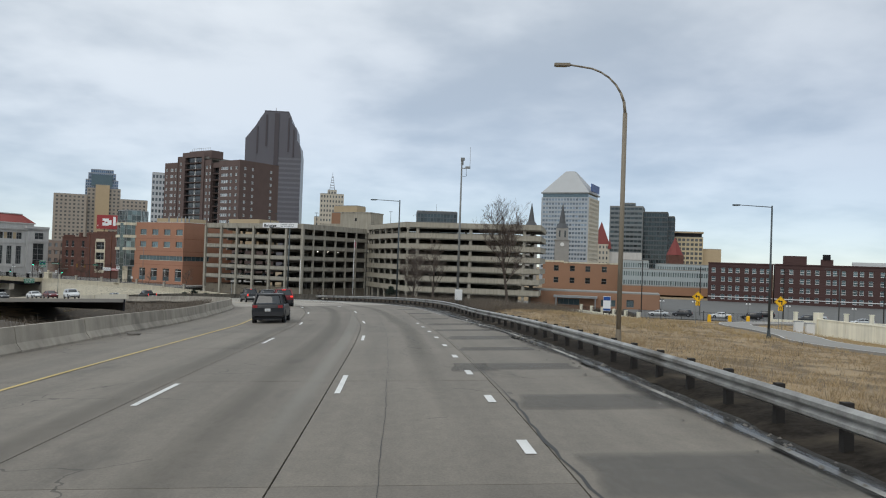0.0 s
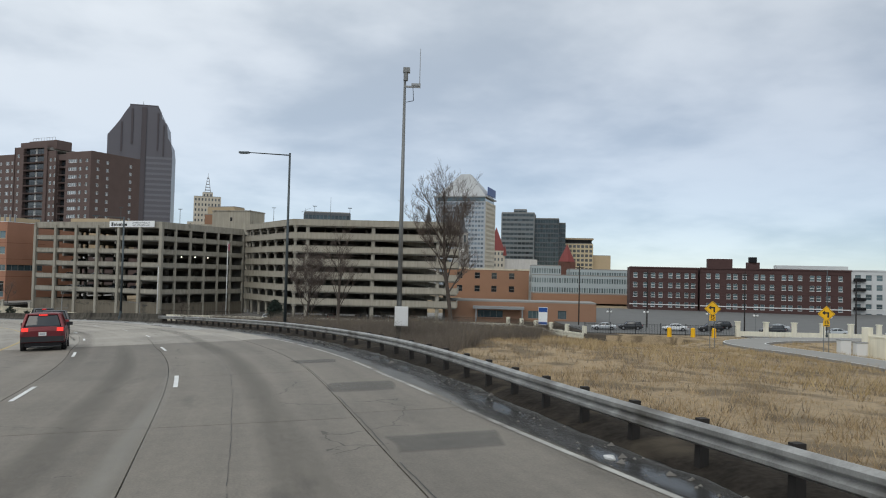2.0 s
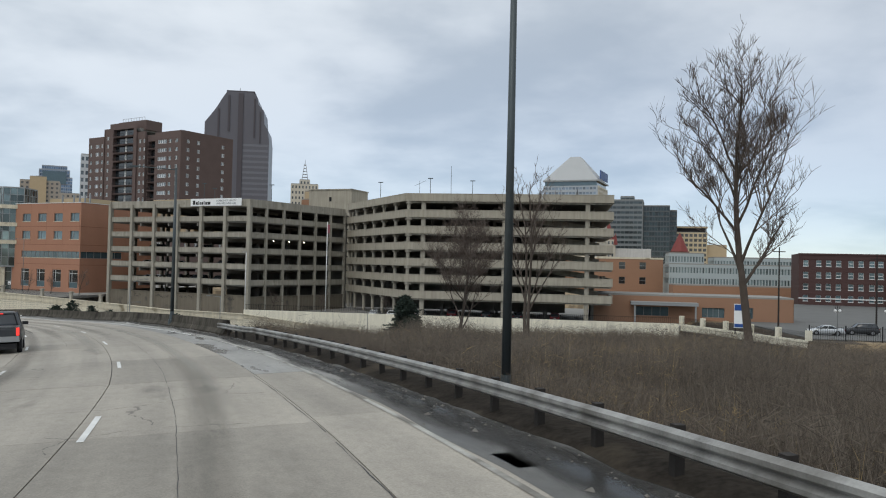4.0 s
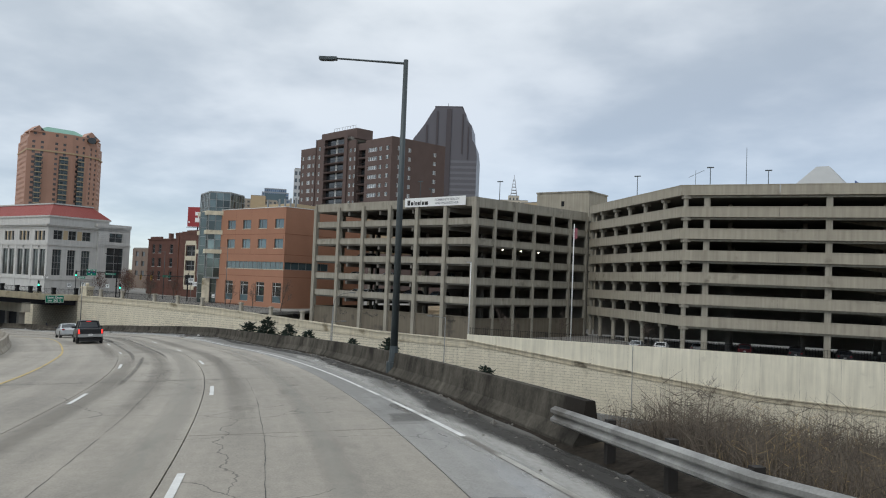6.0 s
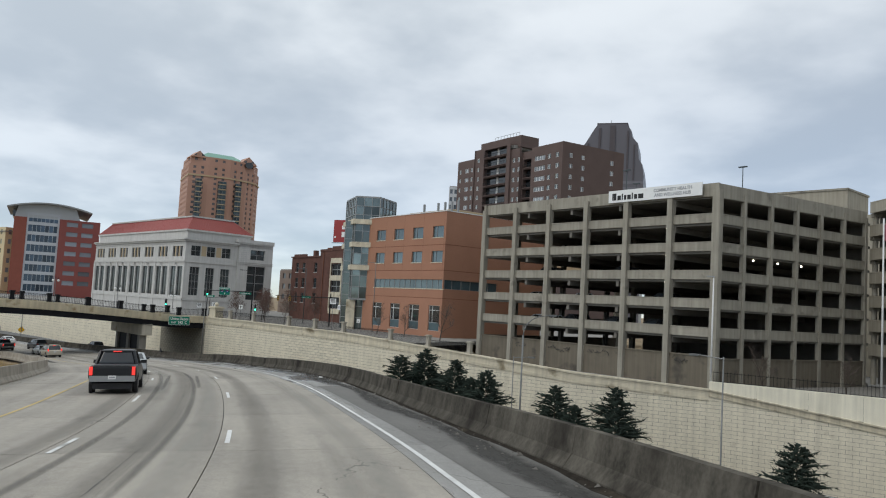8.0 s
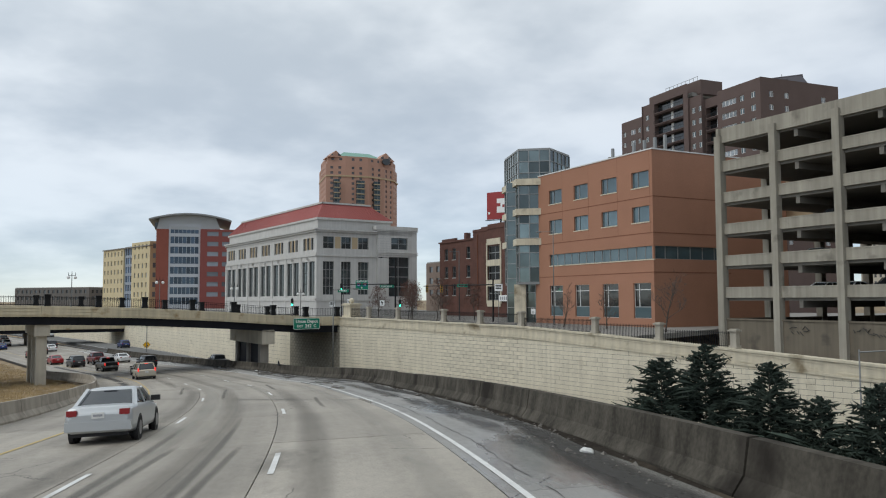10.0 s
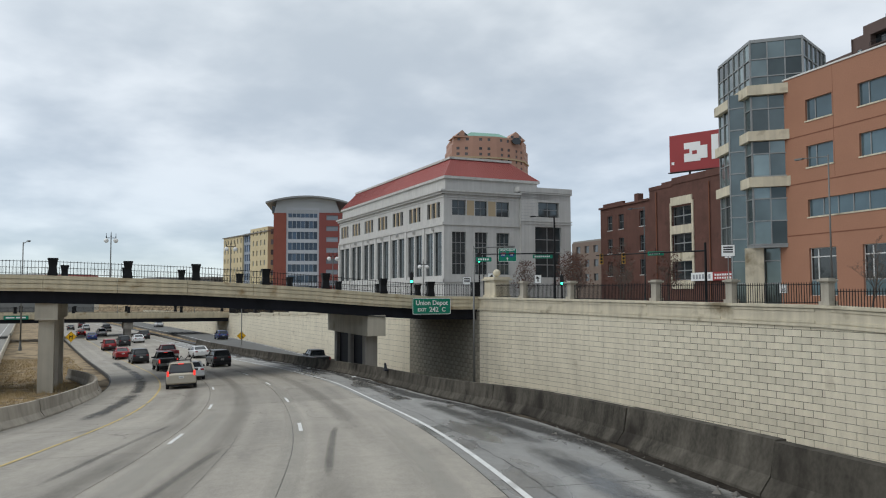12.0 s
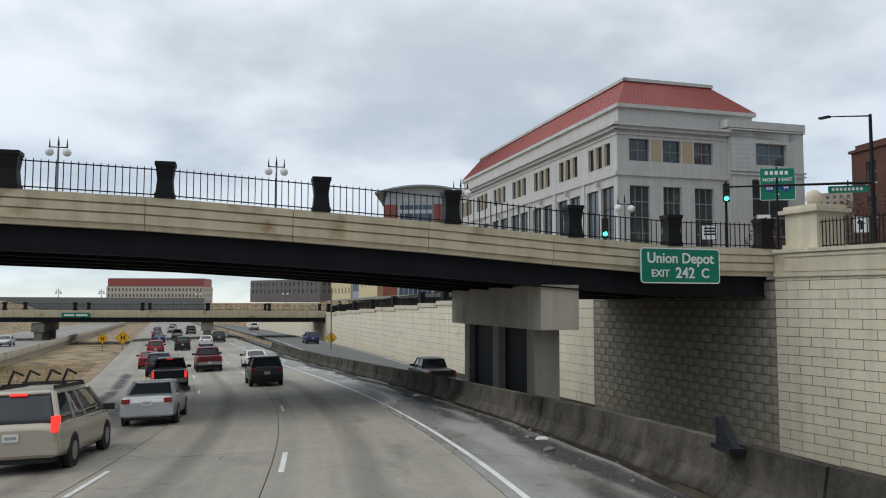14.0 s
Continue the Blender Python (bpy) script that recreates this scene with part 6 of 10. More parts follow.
# ---- orange brick office ----
def brick_office():
    L, R = (-126.4, 233.8), (-104.6, 224.5)
    fr, w = wall_frame(L, R), dist(L, R)
    whole = thing("brick_office", "four-storey orange brick office with banded windows", "office building", fr)
    top, low = 12.75, -7.6
    us = [3.4, 9.0, 14.6, 20.2]
    holes = rows_of(us, [8.6, 4.55], 2.95, 1.85) + [(3.4, w - 0.01, 0.25, 1.75)] + rows_of(us, [-6.5], 2.95, 4.05)
    facade(whole, Matrix.Identity(4), w, low, top, holes, ORANGE_BRICK)
    for h in holes[:8]:
        window(whole, Matrix.Identity(4), h, 1, 1, FRAME_GREY, WINDOW_BLUE, bar=0.1, sill=COPING)
        part("blind", Mesh().box(h[0] + 0.9, h[0] + 1.0, 0.19, 0.24, h[2], h[3]), FRAME_GREY, whole)
    window(whole, Matrix.Identity(4), holes[8], 13, 1, FRAME_GREY, WINDOW_BLUE, bar=0.1, sill=COPING)
    for h in holes[:8]:
        part("wall_joint", Mesh().box(h[1] + 0.1, h[1] + 0.13, -0.006, 0.01, h[2] - 1.2, min(h[3] + 2.2, top)), BRICK_LINE, whole)
    for h in holes[9:]:
        wi = window(whole, Matrix.Identity(4), h, 1, 1, FRAME_WHITE, WINDOW, bar=0.1)
        wide, tall = h[1] - h[0], h[3] - h[2]
        part("mullion", Mesh().box(wide * 0.27, wide * 0.27 + 0.09, -0.02, 0.06, 0.1, tall - 0.1), FRAME_WHITE, wi)
        part("transom", Mesh().box(0.06, wide - 0.06, -0.02, 0.055, tall * 0.8, tall * 0.8 + 0.09), FRAME_WHITE, wi)
        part("transom", Mesh().box(0.06, wide - 0.06, -0.02, 0.055, 1.25, 1.36), FRAME_GREY, wi)
        part("spandrel_glass", Mesh().box(h[0] + 0.05, h[1] - 0.05, 0.17, 0.21, h[2] + 0.05, h[2] + 1.25), WINDOW_BLUE, whole)
    side = wall_frame((w, 0.0), (w, 16.0))
    sh = [(0.01, 11.5, 0.25, 1.75)]
    facade(whole, side, 22.0, low, top, sh, ORANGE_BRICK)
    window(whole, side, sh[0], 6, 1, FRAME_GREY, WINDOW_BLUE, bar=0.1)
    part("wall", Mesh().box(0, 0.05, 0.05, 22, low, top), ORANGE_BRICK, whole)
    part("wall", Mesh().box(0, w, 21.9, 22, low, top), ORANGE_BRICK, whole)
    for z in (7.35, 3.2, -1.3):
        part("brick_course", Mesh().box(0.3, w + 0.02, -0.02, 0.02, z, z + 0.09), BRICK_LINE, whole)
        part("brick_course", Mesh().box(w - 0.02, w + 0.02, -0.02, 12, z, z + 0.09), BRICK_LINE, whole)
    part("roof", Mesh().box(0.1, w - 0.1, 0.1, 21.9, 11.9, 12.3), PAVEMENT, whole)
    part("coping", Mesh().box(-0.05, w + 0.08, -0.08, 0.35, top, top + 0.14).box(w - 0.3, w + 0.08, 0.35, 22, top, top + 0.14), FRAME_WHITE, whole)
    for u in (13.0, 17.0, 18.9, 20.7, 22.4):
        part("flue", Mesh().box(u, u + 0.3, 3.0, 3.3, 12.3, 14.9), FRAME_GREY, whole)
    part("roof_house", Mesh().box(2, 15, 8, 18, 12.3, 14.6), TAN_STONE, whole, "tan roof house")
    part("roof_house", Mesh().box(20, 34, 24, 34, 5, 15.4), TAN_STONE, whole, "pale roof house")
    return fr


brick_office()


def glass_tower():
    """Angled glass stair bay with concrete ledges between the floors."""
    poly = [(-134.2, 237.6), (-128.0, 232.1), (-124.1, 234.2), (-125.0, 241.0), (-131.0, 244.0)]
    whole = thing("glass_bay", "angled glass stair tower with cream concrete ledges", "glass tower")
    base = poly[1]
    for k in range(len(poly)):
        a, b = poly[k], poly[(k + 1) % len(poly)]
        fr, ln = wall_frame(a, b), dist(a, b)
        n = max(2, int(round(ln / 1.35)))
        rows = (-1.9, 0.2, 2.2, 4.25, 6.3, 8.35, 10.4, 13.4, 15.0, 16.6)
        for i in range(n):
            for z0, z1 in zip(rows, rows[1:]):
                part("pane", Mesh().box(ln * i / n, ln * (i + 1) / n, 0.05, 0.09, z0, z1, fr), CURTAIN, whole)
        for i in range(n + 1):
            u = ln * i / n
            part("mullion", Mesh().box(u - 0.05, u + 0.05, -0.06, 0.1, -1.9, 16.6, fr), FRAME_GREY, whole)
        for z in rows:
            part("transom", Mesh().box(0, ln, -0.04, 0.1, z - 0.05, z + 0.05, fr), FRAME_GREY, whole)
        if k < 2:
            for z in (12.1, 7.9, 3.7):
                part("ledge", Mesh().box(-0.3, ln + 0.3, -0.4, 0.3, z - 0.45, z + 0.45, fr), COPING, whole)
    roof_slab(whole, [(x * 0.998 - 0.25, y * 0.998 + 0.47) for x, y in poly], 16.6, 16.85, FRAME_GREY)
    roof_slab(whole, poly, -2.2, -1.9, FRAME_GREY, "soffit")
    for z in (12.1, 7.9, 3.7):
        roof_slab(whole, [(x * 0.998 - 0.25, y * 0.998 + 0.47) for x, y in poly], z - 0.3, z + 0.1, PAVEMENT, "floor_slab")
    part("pier", Mesh().box(-0.8, 0.8, 0.6, 1.8, -7.5, -2.2, wall_frame(poly[1], poly[2])), COPING, whole)
    # lower link to the brick office
    a, b = (-126.6, 236.5), (-126.35, 233.7)
    part("glazing", Mesh().box(-4.5, 0.05, 0.0, 0.1, -7.5, 12.3, wall_frame(*[(-124.1, 234.6), (-126.3, 234.0)][::-1])), CURTAIN, whole)
    lk = wall_frame((-133.2, 238.6), (-126.3, 234.2))
    for k in range(7):
        part("mullion", Mesh().box(1.33 * k - 0.05, 1.33 * k + 0.05, 0.8, 0.9, -7.5, 11.8, lk), FRAME_GREY, whole)
    for z in np.arange(-5.4, 11.9, 2.05):
        part("transom", Mesh().box(0, 8.0, 0.82, 0.9, z - 0.05, z + 0.05, lk), FRAME_GREY, whole)
    lk = wall_frame((-126.3, 234.0), (-124.1, 234.6))
    for z in np.arange(-5.4, 12.2, 2.05):
        part("transom", Mesh().box(-4.5, 0.05, -0.06, 0.0, z - 0.05, z + 0.05, lk), FRAME_GREY, whole)
    for u in (-4.4, -3.0, -1.6, -0.2):
        part("mullion", Mesh().box(u - 0.05, u + 0.05, -0.06, 0.0, -7.5, 12.3, lk), FRAME_GREY, whole)
    part("link_wall", Mesh().box(0, 8.0, 0.9, 6.0, -7.5, 11.8, wall_frame((-133.2, 238.6), (-126.3, 234.2))), CURTAIN, whole)


glass_tower()


# ---- pale stone civic building with a red roof ----
def civic():
    c1, c2, c3 = (-183.5, 243.5), (-177.0, 265.0), (-236.5, 259.5)
    fr, w = wall_frame(c1, c2), dist(c1, c2)
    whole = thing("civic_building", "pale stone civic building with a red metal hip roof", "civic building", fr)
    I4 = Matrix.Identity(4)
    low, cor = -7.6, 9.4
    ln = 55.0
    up = [(1.4, 3.8), (5.35, 7.55), (9.15, 11.5)]
    holes = [(a, b, 6.0, 8.35) for a, b in up] + [(a, b, -3.2, 3.4) for a, b in up]
    facade(whole, I4, 13.3, low, cor, holes, PALE_STONE, deep=0.35)
    for h in holes[:3]:
        window(whole, I4, h, 2, 2, FRAME_GREY, TALL_GLASS, 0.35, 0.07)
    for h in holes[3:]:
        window(whole, I4, h, 3, 4, FRAME_GREY, TALL_GLASS, 0.35, 0.09)
    for a, b in ((3.95, 5.2), (7.7, 9.0)):
        part("panel", Mesh().box(a, b, -0.012, 0.02, 6.0, 8.35), TAN_STONE, whole)
    # corner pavilion, set forward
    pav = Matrix.Translation((13.3, -0.6, 0))
    ph = [(3.2, 7.2, 6.2, 8.6), (2.6, 7.6, -3.6, 4.6)]
    facade(whole, pav, 9.4, low, 10.2, ph, PALE_STONE, deep=0.5)
    window(whole, pav, ph[0], 2, 2, FRAME_GREY, TALL_GLASS, 0.45, 0.1)
    window(whole, pav, ph[1], 2, 4, FRAME_GREY, TALL_GLASS, 0.45, 0.14)
    part("wall", Mesh().box(13.3, 13.35, -0.6, 0.0, low, 10.2), PALE_STONE, whole)
    part("wall", Mesh().box(22.6, 22.7, -0.6, 18, low, 10.2), PALE_STONE, whole)
    for z in (5.0, 5.4, 9.9):
        part("band", Mesh().box(13.1, 22.9, -0.75, -0.55, z, z + 0.16), PALE_STONE, whole)
    for z in np.arange(5.8, 9.8, 0.5):
        part("joint", Mesh().box(13.3, 16.4, -0.606, -0.6, z, z + 0.03), SIGN_GREY, whole)
    # long side
    side = wall_frame((0.0, 55.0), (0.0, 0.0))
    side = Matrix.Translation((0, 0, 0)) @ side
    bays, bw = 7, 55.0 / 7
    sh = []
    for k in range(bays):
        u = k * bw
        sh += [(u + 1.3 + i * 1.9, u + 2.55 + i * 1.9, 5.7, 8.1) for i in range(3)]
        sh += [(u + 0.75, u + 3.6, -3.4, 3.4), (u + 4.15, u + 7.0, -3.4, 3.4)]
    # the wall runs back from the corner: local x of the front is along c1-c2, so the side lies on x = 0
    long_ = wall_frame((0.0, ln), (0.0, 0.0))
    facade(whole, long_, ln, low, cor, sh, PALE_STONE, deep=0.35)
    for h in sh:
        tall = h[3] < 5
        window(whole, long_, h, 2 if tall else 1, 3 if tall else 2, SIGN_BLACK, WINDOW if not tall else TALL_GLASS, 0.3)
    for k in range(bays):
        u = k * bw
        for i in range(2):
            part("panel", Mesh().box(u + 2.62 + i * 1.9, u + 3.13 + i * 1.9, -0.04, 0.02, 5.7, 8.1), TAN_STONE, whole, at=long_)
        part("pilaster", Mesh().box(u - 0.45, u + 0.45, -0.14, 0.0, low, 4.4), PALE_STONE, whole, at=long_)
        part("bracket", Mesh().box(u + bw / 2 - 0.15, u + bw / 2 + 0.15, -0.5, 0.0, 3.7, 4.2), PALE_STONE, whole, at=long_)
    for z, out, h in ((4.4, 0.22, 0.45), (8.7, 0.12, 0.2), (9.2, 0.45, 0.35), (9.55, 0.75, 0.3), (-4.4, 0.2, 0.5)):
        part("band", Mesh().box(-0.02, ln + out, -out, 0.05, z, z + h), PALE_STONE, whole, at=long_)
        part("band", Mesh().box(-out, 13.4, -out, 0.05, z, z + h), PALE_STONE, whole)
    part("wall", Mesh().box(0.05, 22.6, ln - 0.1, ln, low, cor), PALE_STONE, whole)
    part("wall", Mesh().box(22.5, 22.6, 17, ln, low, cor), PALE_STONE, whole)
    part("parapet", Mesh().box(12.8, 22.9, -0.75, 6.0, 10.15, 10.95).box(13.3, 22.6, -0.6, 17.9, 9.0, 10.2), PALE_STONE, whole)
    part("attic", Mesh().box(0.5, 17.0, 0.6, ln - 0.6, 9.6, 11.8), PALE_STONE, whole)
    part("eave", Mesh().box(0.2, 17.3, 0.2, ln - 0.2, 11.7, 12.1), PALE_STONE, whole)
    # hip roof with standing seams
    x0, x1, y0, y1, e, t = 0.2, 17.3, 0.2, ln - 0.2, 12.1, 15.1
    ins = 4.4
    v = [(x0, y0, e), (x1, y0, e), (x1, y1, e), (x0, y1, e), (x0 + 2.0, y0 + 2.0, t), (x1 - ins, y0 + 2.0, t), (x1 - ins, y1 - ins, t), (x0 + 2.0, y1 - ins, t)]
    part("roof", Mesh().add(v, [(0, 1, 5, 4), (1, 2, 6, 5), (2, 3, 7, 6), (3, 0, 4, 7), (4, 5, 6, 7)]), RED_ROOF, whole)
    seam = Mesh()
    for k in range(1, 34):
        u = k / 34
        seam.tube(Vector(v[0]).lerp(Vector(v[1]), u), Vector(v[4]).lerp(Vector(v[5]), u), 0.05, 0.05, 4)
    for k in range(1, 100):
        u = k / 100
        seam.tube(Vector(v[3]).lerp(Vector(v[0]), u), Vector(v[7]).lerp(Vector(v[4]), u), 0.05, 0.05, 4)
    part("roof_seams", seam, RED_ROOF, whole)
    part("ridge_rail", Mesh().box(x0 + 1.8, x1 - ins + 0.2, y0 + 1.8, y0 + 2.2, t, t + 0.35).box(x0 + 1.8, x0 + 2.2, y0 + 1.8, y1 - ins, t, t + 0.35), PALE_STONE, whole)


civic()


# ---- old brick corner building with a billboard ----
def old_brick():
    o = Vector((-172.9, 268.5))
    d = Vector((0.922, -0.386))
    e = o + d * 42
    fr = wall_frame(o, e)
    whole = thing("old_brick_block", "old dark red brick building with a cream bay", "brick building", fr)
    I4 = Matrix.Identity(4)
    lo = -7.6
    # lower left part
    hl = rows_of([2.2, 5.6, 11.5], [3.9, 0.2, -3.4], 1.5, 2.3)
    facade(whole, I4, 14.3, lo, 7.7, hl, OLD_BRICK, deep=0.25)
    for h in hl:
        window(whole, I4, h, 1, 2, FRAME_GREY, WINDOW, 0.2, sill=PALE_STONE)
    part("cornice", Mesh().box(-0.2, 14.3, -0.25, 0.3, 7.5, 7.8).box(0, 6, 0.5, 1.0, 7.8, 8.4), OLD_BRICK, whole)
    part("chimney", Mesh().box(7, 8, 2, 3, 7.5, 9.4).box(12.2, 13.2, 2, 3, 7.5, 9.6), OLD_BRICK, whole)
    part("side_wall", Mesh().box(0, 0.1, 0.05, 24, lo, 7.7), OLD_BRICK, whole)
    # taller part with the cream bay
    hr = [(19.8, 24.4, z, z + 2.6) for z in (3.2, -0.6, -4.4)]
    tall = Matrix.Translation((0, -0.05, 0))
    facade(whole, tall, 42.0, lo, 9.0, hr, OLD_BRICK, deep=0.4, u0=14.3)
    for h in hr:
        window(whole, tall, h, 2, 2, FRAME_GREY, WINDOW, 0.3, 0.16)
    for z in (1.6, -2.2, -6.0, 5.6):
        part("bay_panel", Mesh().box(19.7, 24.5, -0.2, 0.1, z + 0.4, z + 1.55), COPING, whole)
    part("bay_strip", Mesh().box(19.5, 19.8, -0.2, 0.1, -5, 6.4).box(24.4, 24.8, -0.2, 0.1, -5, 6.4), COPING, whole)
    part("parapet", Mesh().box(14.3, 20, -0.15, 0.4, 8.8, 9.3).box(20, 42, -0.15, 0.4, 9.0, 9.9).box(17.5, 20, -0.1, 0.4, 9.2, 9.6), OLD_BRICK, whole)
    for u in (16.2, 28.2):
        part("down_pipe", Mesh().tube((u, -0.2, lo), (u, -0.2, 8.4), 0.09, 0.09, 8), BRICK_LINE, whole)
    part("roof", Mesh().box(0.2, 14.2, 0.2, 24, 7.0, 7.4).box(14.3, 41.8, 0.2, 24, 8.3, 8.7), PAVEMENT, whole)
    sg = thing("restaurant_sign", "white and red restaurant sign on the brick wall", "sign", fr)
    part("panel", Mesh().box(24.5, 29.0, -0.5, -0.3, -4.6, -3.5), SIGN_WHITE, sg)
    part("panel", Mesh().box(29.0, 34.0, -0.5, -0.3, -4.6, -3.5), SIGN_RED, sg)
    m = Mesh()
    for k in range(6):
        m.box(24.9 + k * 0.65, 25.3 + k * 0.65, -0.52, -0.49, -4.35, -3.75)
    part("unread_bars", m, SIGN_GREY, sg)
    m = Mesh()
    for k in range(9):
        m.box(29.4 + k * 0.48, 29.75 + k * 0.48, -0.52, -0.49, -4.0, -3.75)
        m.box(29.4 + k * 0.48, 29.7 + k * 0.48, -0.52, -0.49, -4.4, -4.15)
    part("unread_bars", m, SIGN_WHITE, sg)
    sg = thing("wall_notice", "tall white notice with unreadable lines on brick", "sign", fr)
    part("panel", Mesh().box(31.2, 33.4, -0.3, -0.12, -1.8, 3.2), SIGN_WHITE, sg)
    m = Mesh()
    for k in range(7):
        m.box(31.5, 33.1, -0.32, -0.29, 2.0 - k * 0.55, 2.25 - k * 0.55)
    part("unread_bars", m, SIGN_GREY, sg)
    part("header", Mesh().box(31.25, 33.35, -0.325, -0.295, 2.5, 3.1), SIGN_GREEN, sg)
    # billboard on the roof: the brand's letters as plain white shapes
    bb = thing("billboard", "red rooftop billboard with large white shapes", "billboard", fr @ Matrix.Translation((18.6, 0.6, 0)) @ Matrix.Rotation(radians(29), 4, "Z") @ Matrix.Translation((-18.6, -0.6, 0)))
    part("panel", Mesh().box(18.6, 34.5, 0.6, 0.9, 11.0, 16.2), SIGN_RED, bb)
    for u0, u1, z0, z1 in ((20.8, 23.2, 12.2, 14.9), (23.2, 24.2, 12.5, 14.3), (24.8, 25.8, 12.2, 15.6), (26.4, 28.8, 12.2, 14.4), (29.4, 31.8, 12.2, 14.4), (32.2, 34.2, 12.2, 14.4)):
        part("brand_bar", Mesh().box(u0, u1, 0.55, 0.62, z0, z1), SIGN_WHITE, bb)
    part("notch", Mesh().box(22.0, 22.7, 0.53, 0.56, 13.2, 13.7).box(27.3, 27.9, 0.53, 0.56, 12.9, 13.4).box(20.8, 21.6, 0.53, 0.56, 13.4, 14.0), SIGN_RED, bb)
    part("unread_bars", Mesh().box(28.6, 30.6, 0.55, 0.62, 11.15, 11.6).box(30.9, 34.0, 0.55, 0.62, 11.25, 11.5).box(18.9, 19.3, 0.55, 0.62, 12.0, 12.4), SIGN_WHITE, bb)
    for u in (21.4, 27.0, 32.5):
        part("leg", Mesh().box(u - 0.12, u + 0.12, 0.9, 1.15, 8.7, 15.5), DARK_STEEL, bb)
    part("catwalk", Mesh().box(18.6, 34.5, 0.0, 0.6, 10.75, 10.85), DARK_STEEL, bb)


old_brick()


# ---- brown brick apartment tower ----
def apartments():
    a, b = (-169.2, 346.0), (-122.4, 321.0)
    fr, w = wall_frame(a, b), dist(a, b)
    whole = thing("apartment_tower", "brown brick apartment tower with stacked balconies", "apartment tower", fr)
    I4 = Matrix.Identity(4)
    lo, step = -8.0, 3.05
    top_l, top = 46.2, 50.6
    # segments of the front: start, end, top, recess
    segs = [(0, 9.5, top_l, 0.0), (9.5, 13.0, 49.0, 0.4), (13.0, 28.6, top, 0.0), (28.6, 33.6, 46.8, 0.6), (33.6, 39.2, 45.3, 1.2), (39.2, 53.0, 45.7, 0.0)]
    cols = [[(0.9, 1.2), (4.3, 2.2), (7.7, 1.2)], [(1.2, 1.3)], [], [(0.7, 1.3), (3.2, 1.3)], [], [(1.5, 4.8), (7.4, 1.4), (10.9, 1.4)]]
    for (u0, u1, tz, rec), cc in zip(segs, cols):
        loc = Matrix.Translation((u0, rec, 0))
        holes = [(c, c + cw, z, z + 1.35) for c, cw in cc for z in ([tz - 4.2 - step * k for k in range(13)])]
        balc = (u0 == 13.0 and (2.0, 13.8)) or (u0 == 33.6 and (0.3, 5.2))
        if balc:
            holes = [(balc[0], balc[1], tz - 4.9 - step * k, tz - 2.35 - step * k) for k in range(13)]
        facade(whole, loc, u1 - u0, lo, tz, holes, BROWN_BRICK, deep=1.5 if balc else 0.25)
        if rec:
            part("wall", Mesh().box(u0 - 0.02, u0, 0, rec, lo, tz).box(u1, u1 + 0.02, 0, rec, lo, tz), BROWN_BRICK, whole)
        for h in holes:
            if balc:
                bo = part("balcony", Mesh().box(u0 + h[0], u0 + h[1], rec - 0.3, rec + 1.4, h[2] - 0.2, h[2]), BROWN_BRICK, whole)
                part("balcony_rail", Mesh().box(u0 + h[0], u0 + h[1], rec - 0.3, rec - 0.26, h[2] + 0.85, h[2] + 0.95), DARK_STEEL, bo)
                m = Mesh()
                for q in range(int((h[1] - h[0]) / 0.9)):
                    m.box(u0 + h[0] + q * 0.9, u0 + h[0] + q * 0.9 + 0.05, rec - 0.3, rec - 0.26, h[2], h[2] + 0.85)
                tagged(part("balustrade", m, DARK_STEEL, bo), kind="stuff")
                part("balcony_door", Mesh().box(u0 + h[0], u0 + h[1], rec + 1.4, rec + 1.45, h[2], h[3]), WINDOW, bo)
                part("curtain", Mesh().box(u0 + h[0] + (h[1] - h[0]) * 0.45, u0 + h[0] + (h[1] - h[0]) * 0.53, rec + 1.36, rec + 1.4, h[2], h[3]), FRAME_WHITE, bo)
            else:
                window(whole, loc, h, 4 if h[1] - h[0] > 3 else 2, 1, FRAME_WHITE, PALE_PANE if h[1] - h[0] > 2 else WINDOW_BLUE, 0.12, 0.2)
    side = wall_frame((53.0, 0.0), (53.0, 24.0))
    hs = [(c, c + cw, z, z + 1.3) for c, cw in ((2.6, 1.3), (7.2, 1.3), (18.5, 1.4)) for z in [45.7 - 4.2 - step * k for k in range(13)]]
    facade(whole, side, 24, lo, 45.8, hs, BROWN_BRICK)
    for h in hs:
        window(whole, side, h, 2, 1, FRAME_WHITE, PALE_PANE, 0.12, 0.2)
    part("roof", Mesh().box(0.3, 52.8, 1.5, 24, 44.2, 44.7).box(13.2, 28.5, 1.6, 23, 47.5, 48.5), PAVEMENT, whole)
    part("roof_house", Mesh().box(14, 30, 3, 10, 48, 51.6), BROWN_BRICK, whole)
    m = Mesh()
    for k in range(9):
        m.tube((15 + 1.6 * k, 4, 51.6), (15 + 1.6 * k, 4, 53.0), 0.06, 0.06, 5)
    part("roof_railing", m.tube((15, 4, 53), (28, 4, 53), 0.06, 0.06, 5), FRAME_GREY, whole)
    part("wall", Mesh().box(0, 0.1, 0.05, 24, lo, top_l), BROWN_BRICK, whole)


apartments()


# ---- far towers ----
def farther(k):
    """Scale a distant building up and away along the line of sight from the ramp's start."""
    o = Vector((1.9, -9.8, 2.7))
    return Matrix.Translation(o * (1 - k)) @ Matrix.Diagonal((k, k, k, 1))


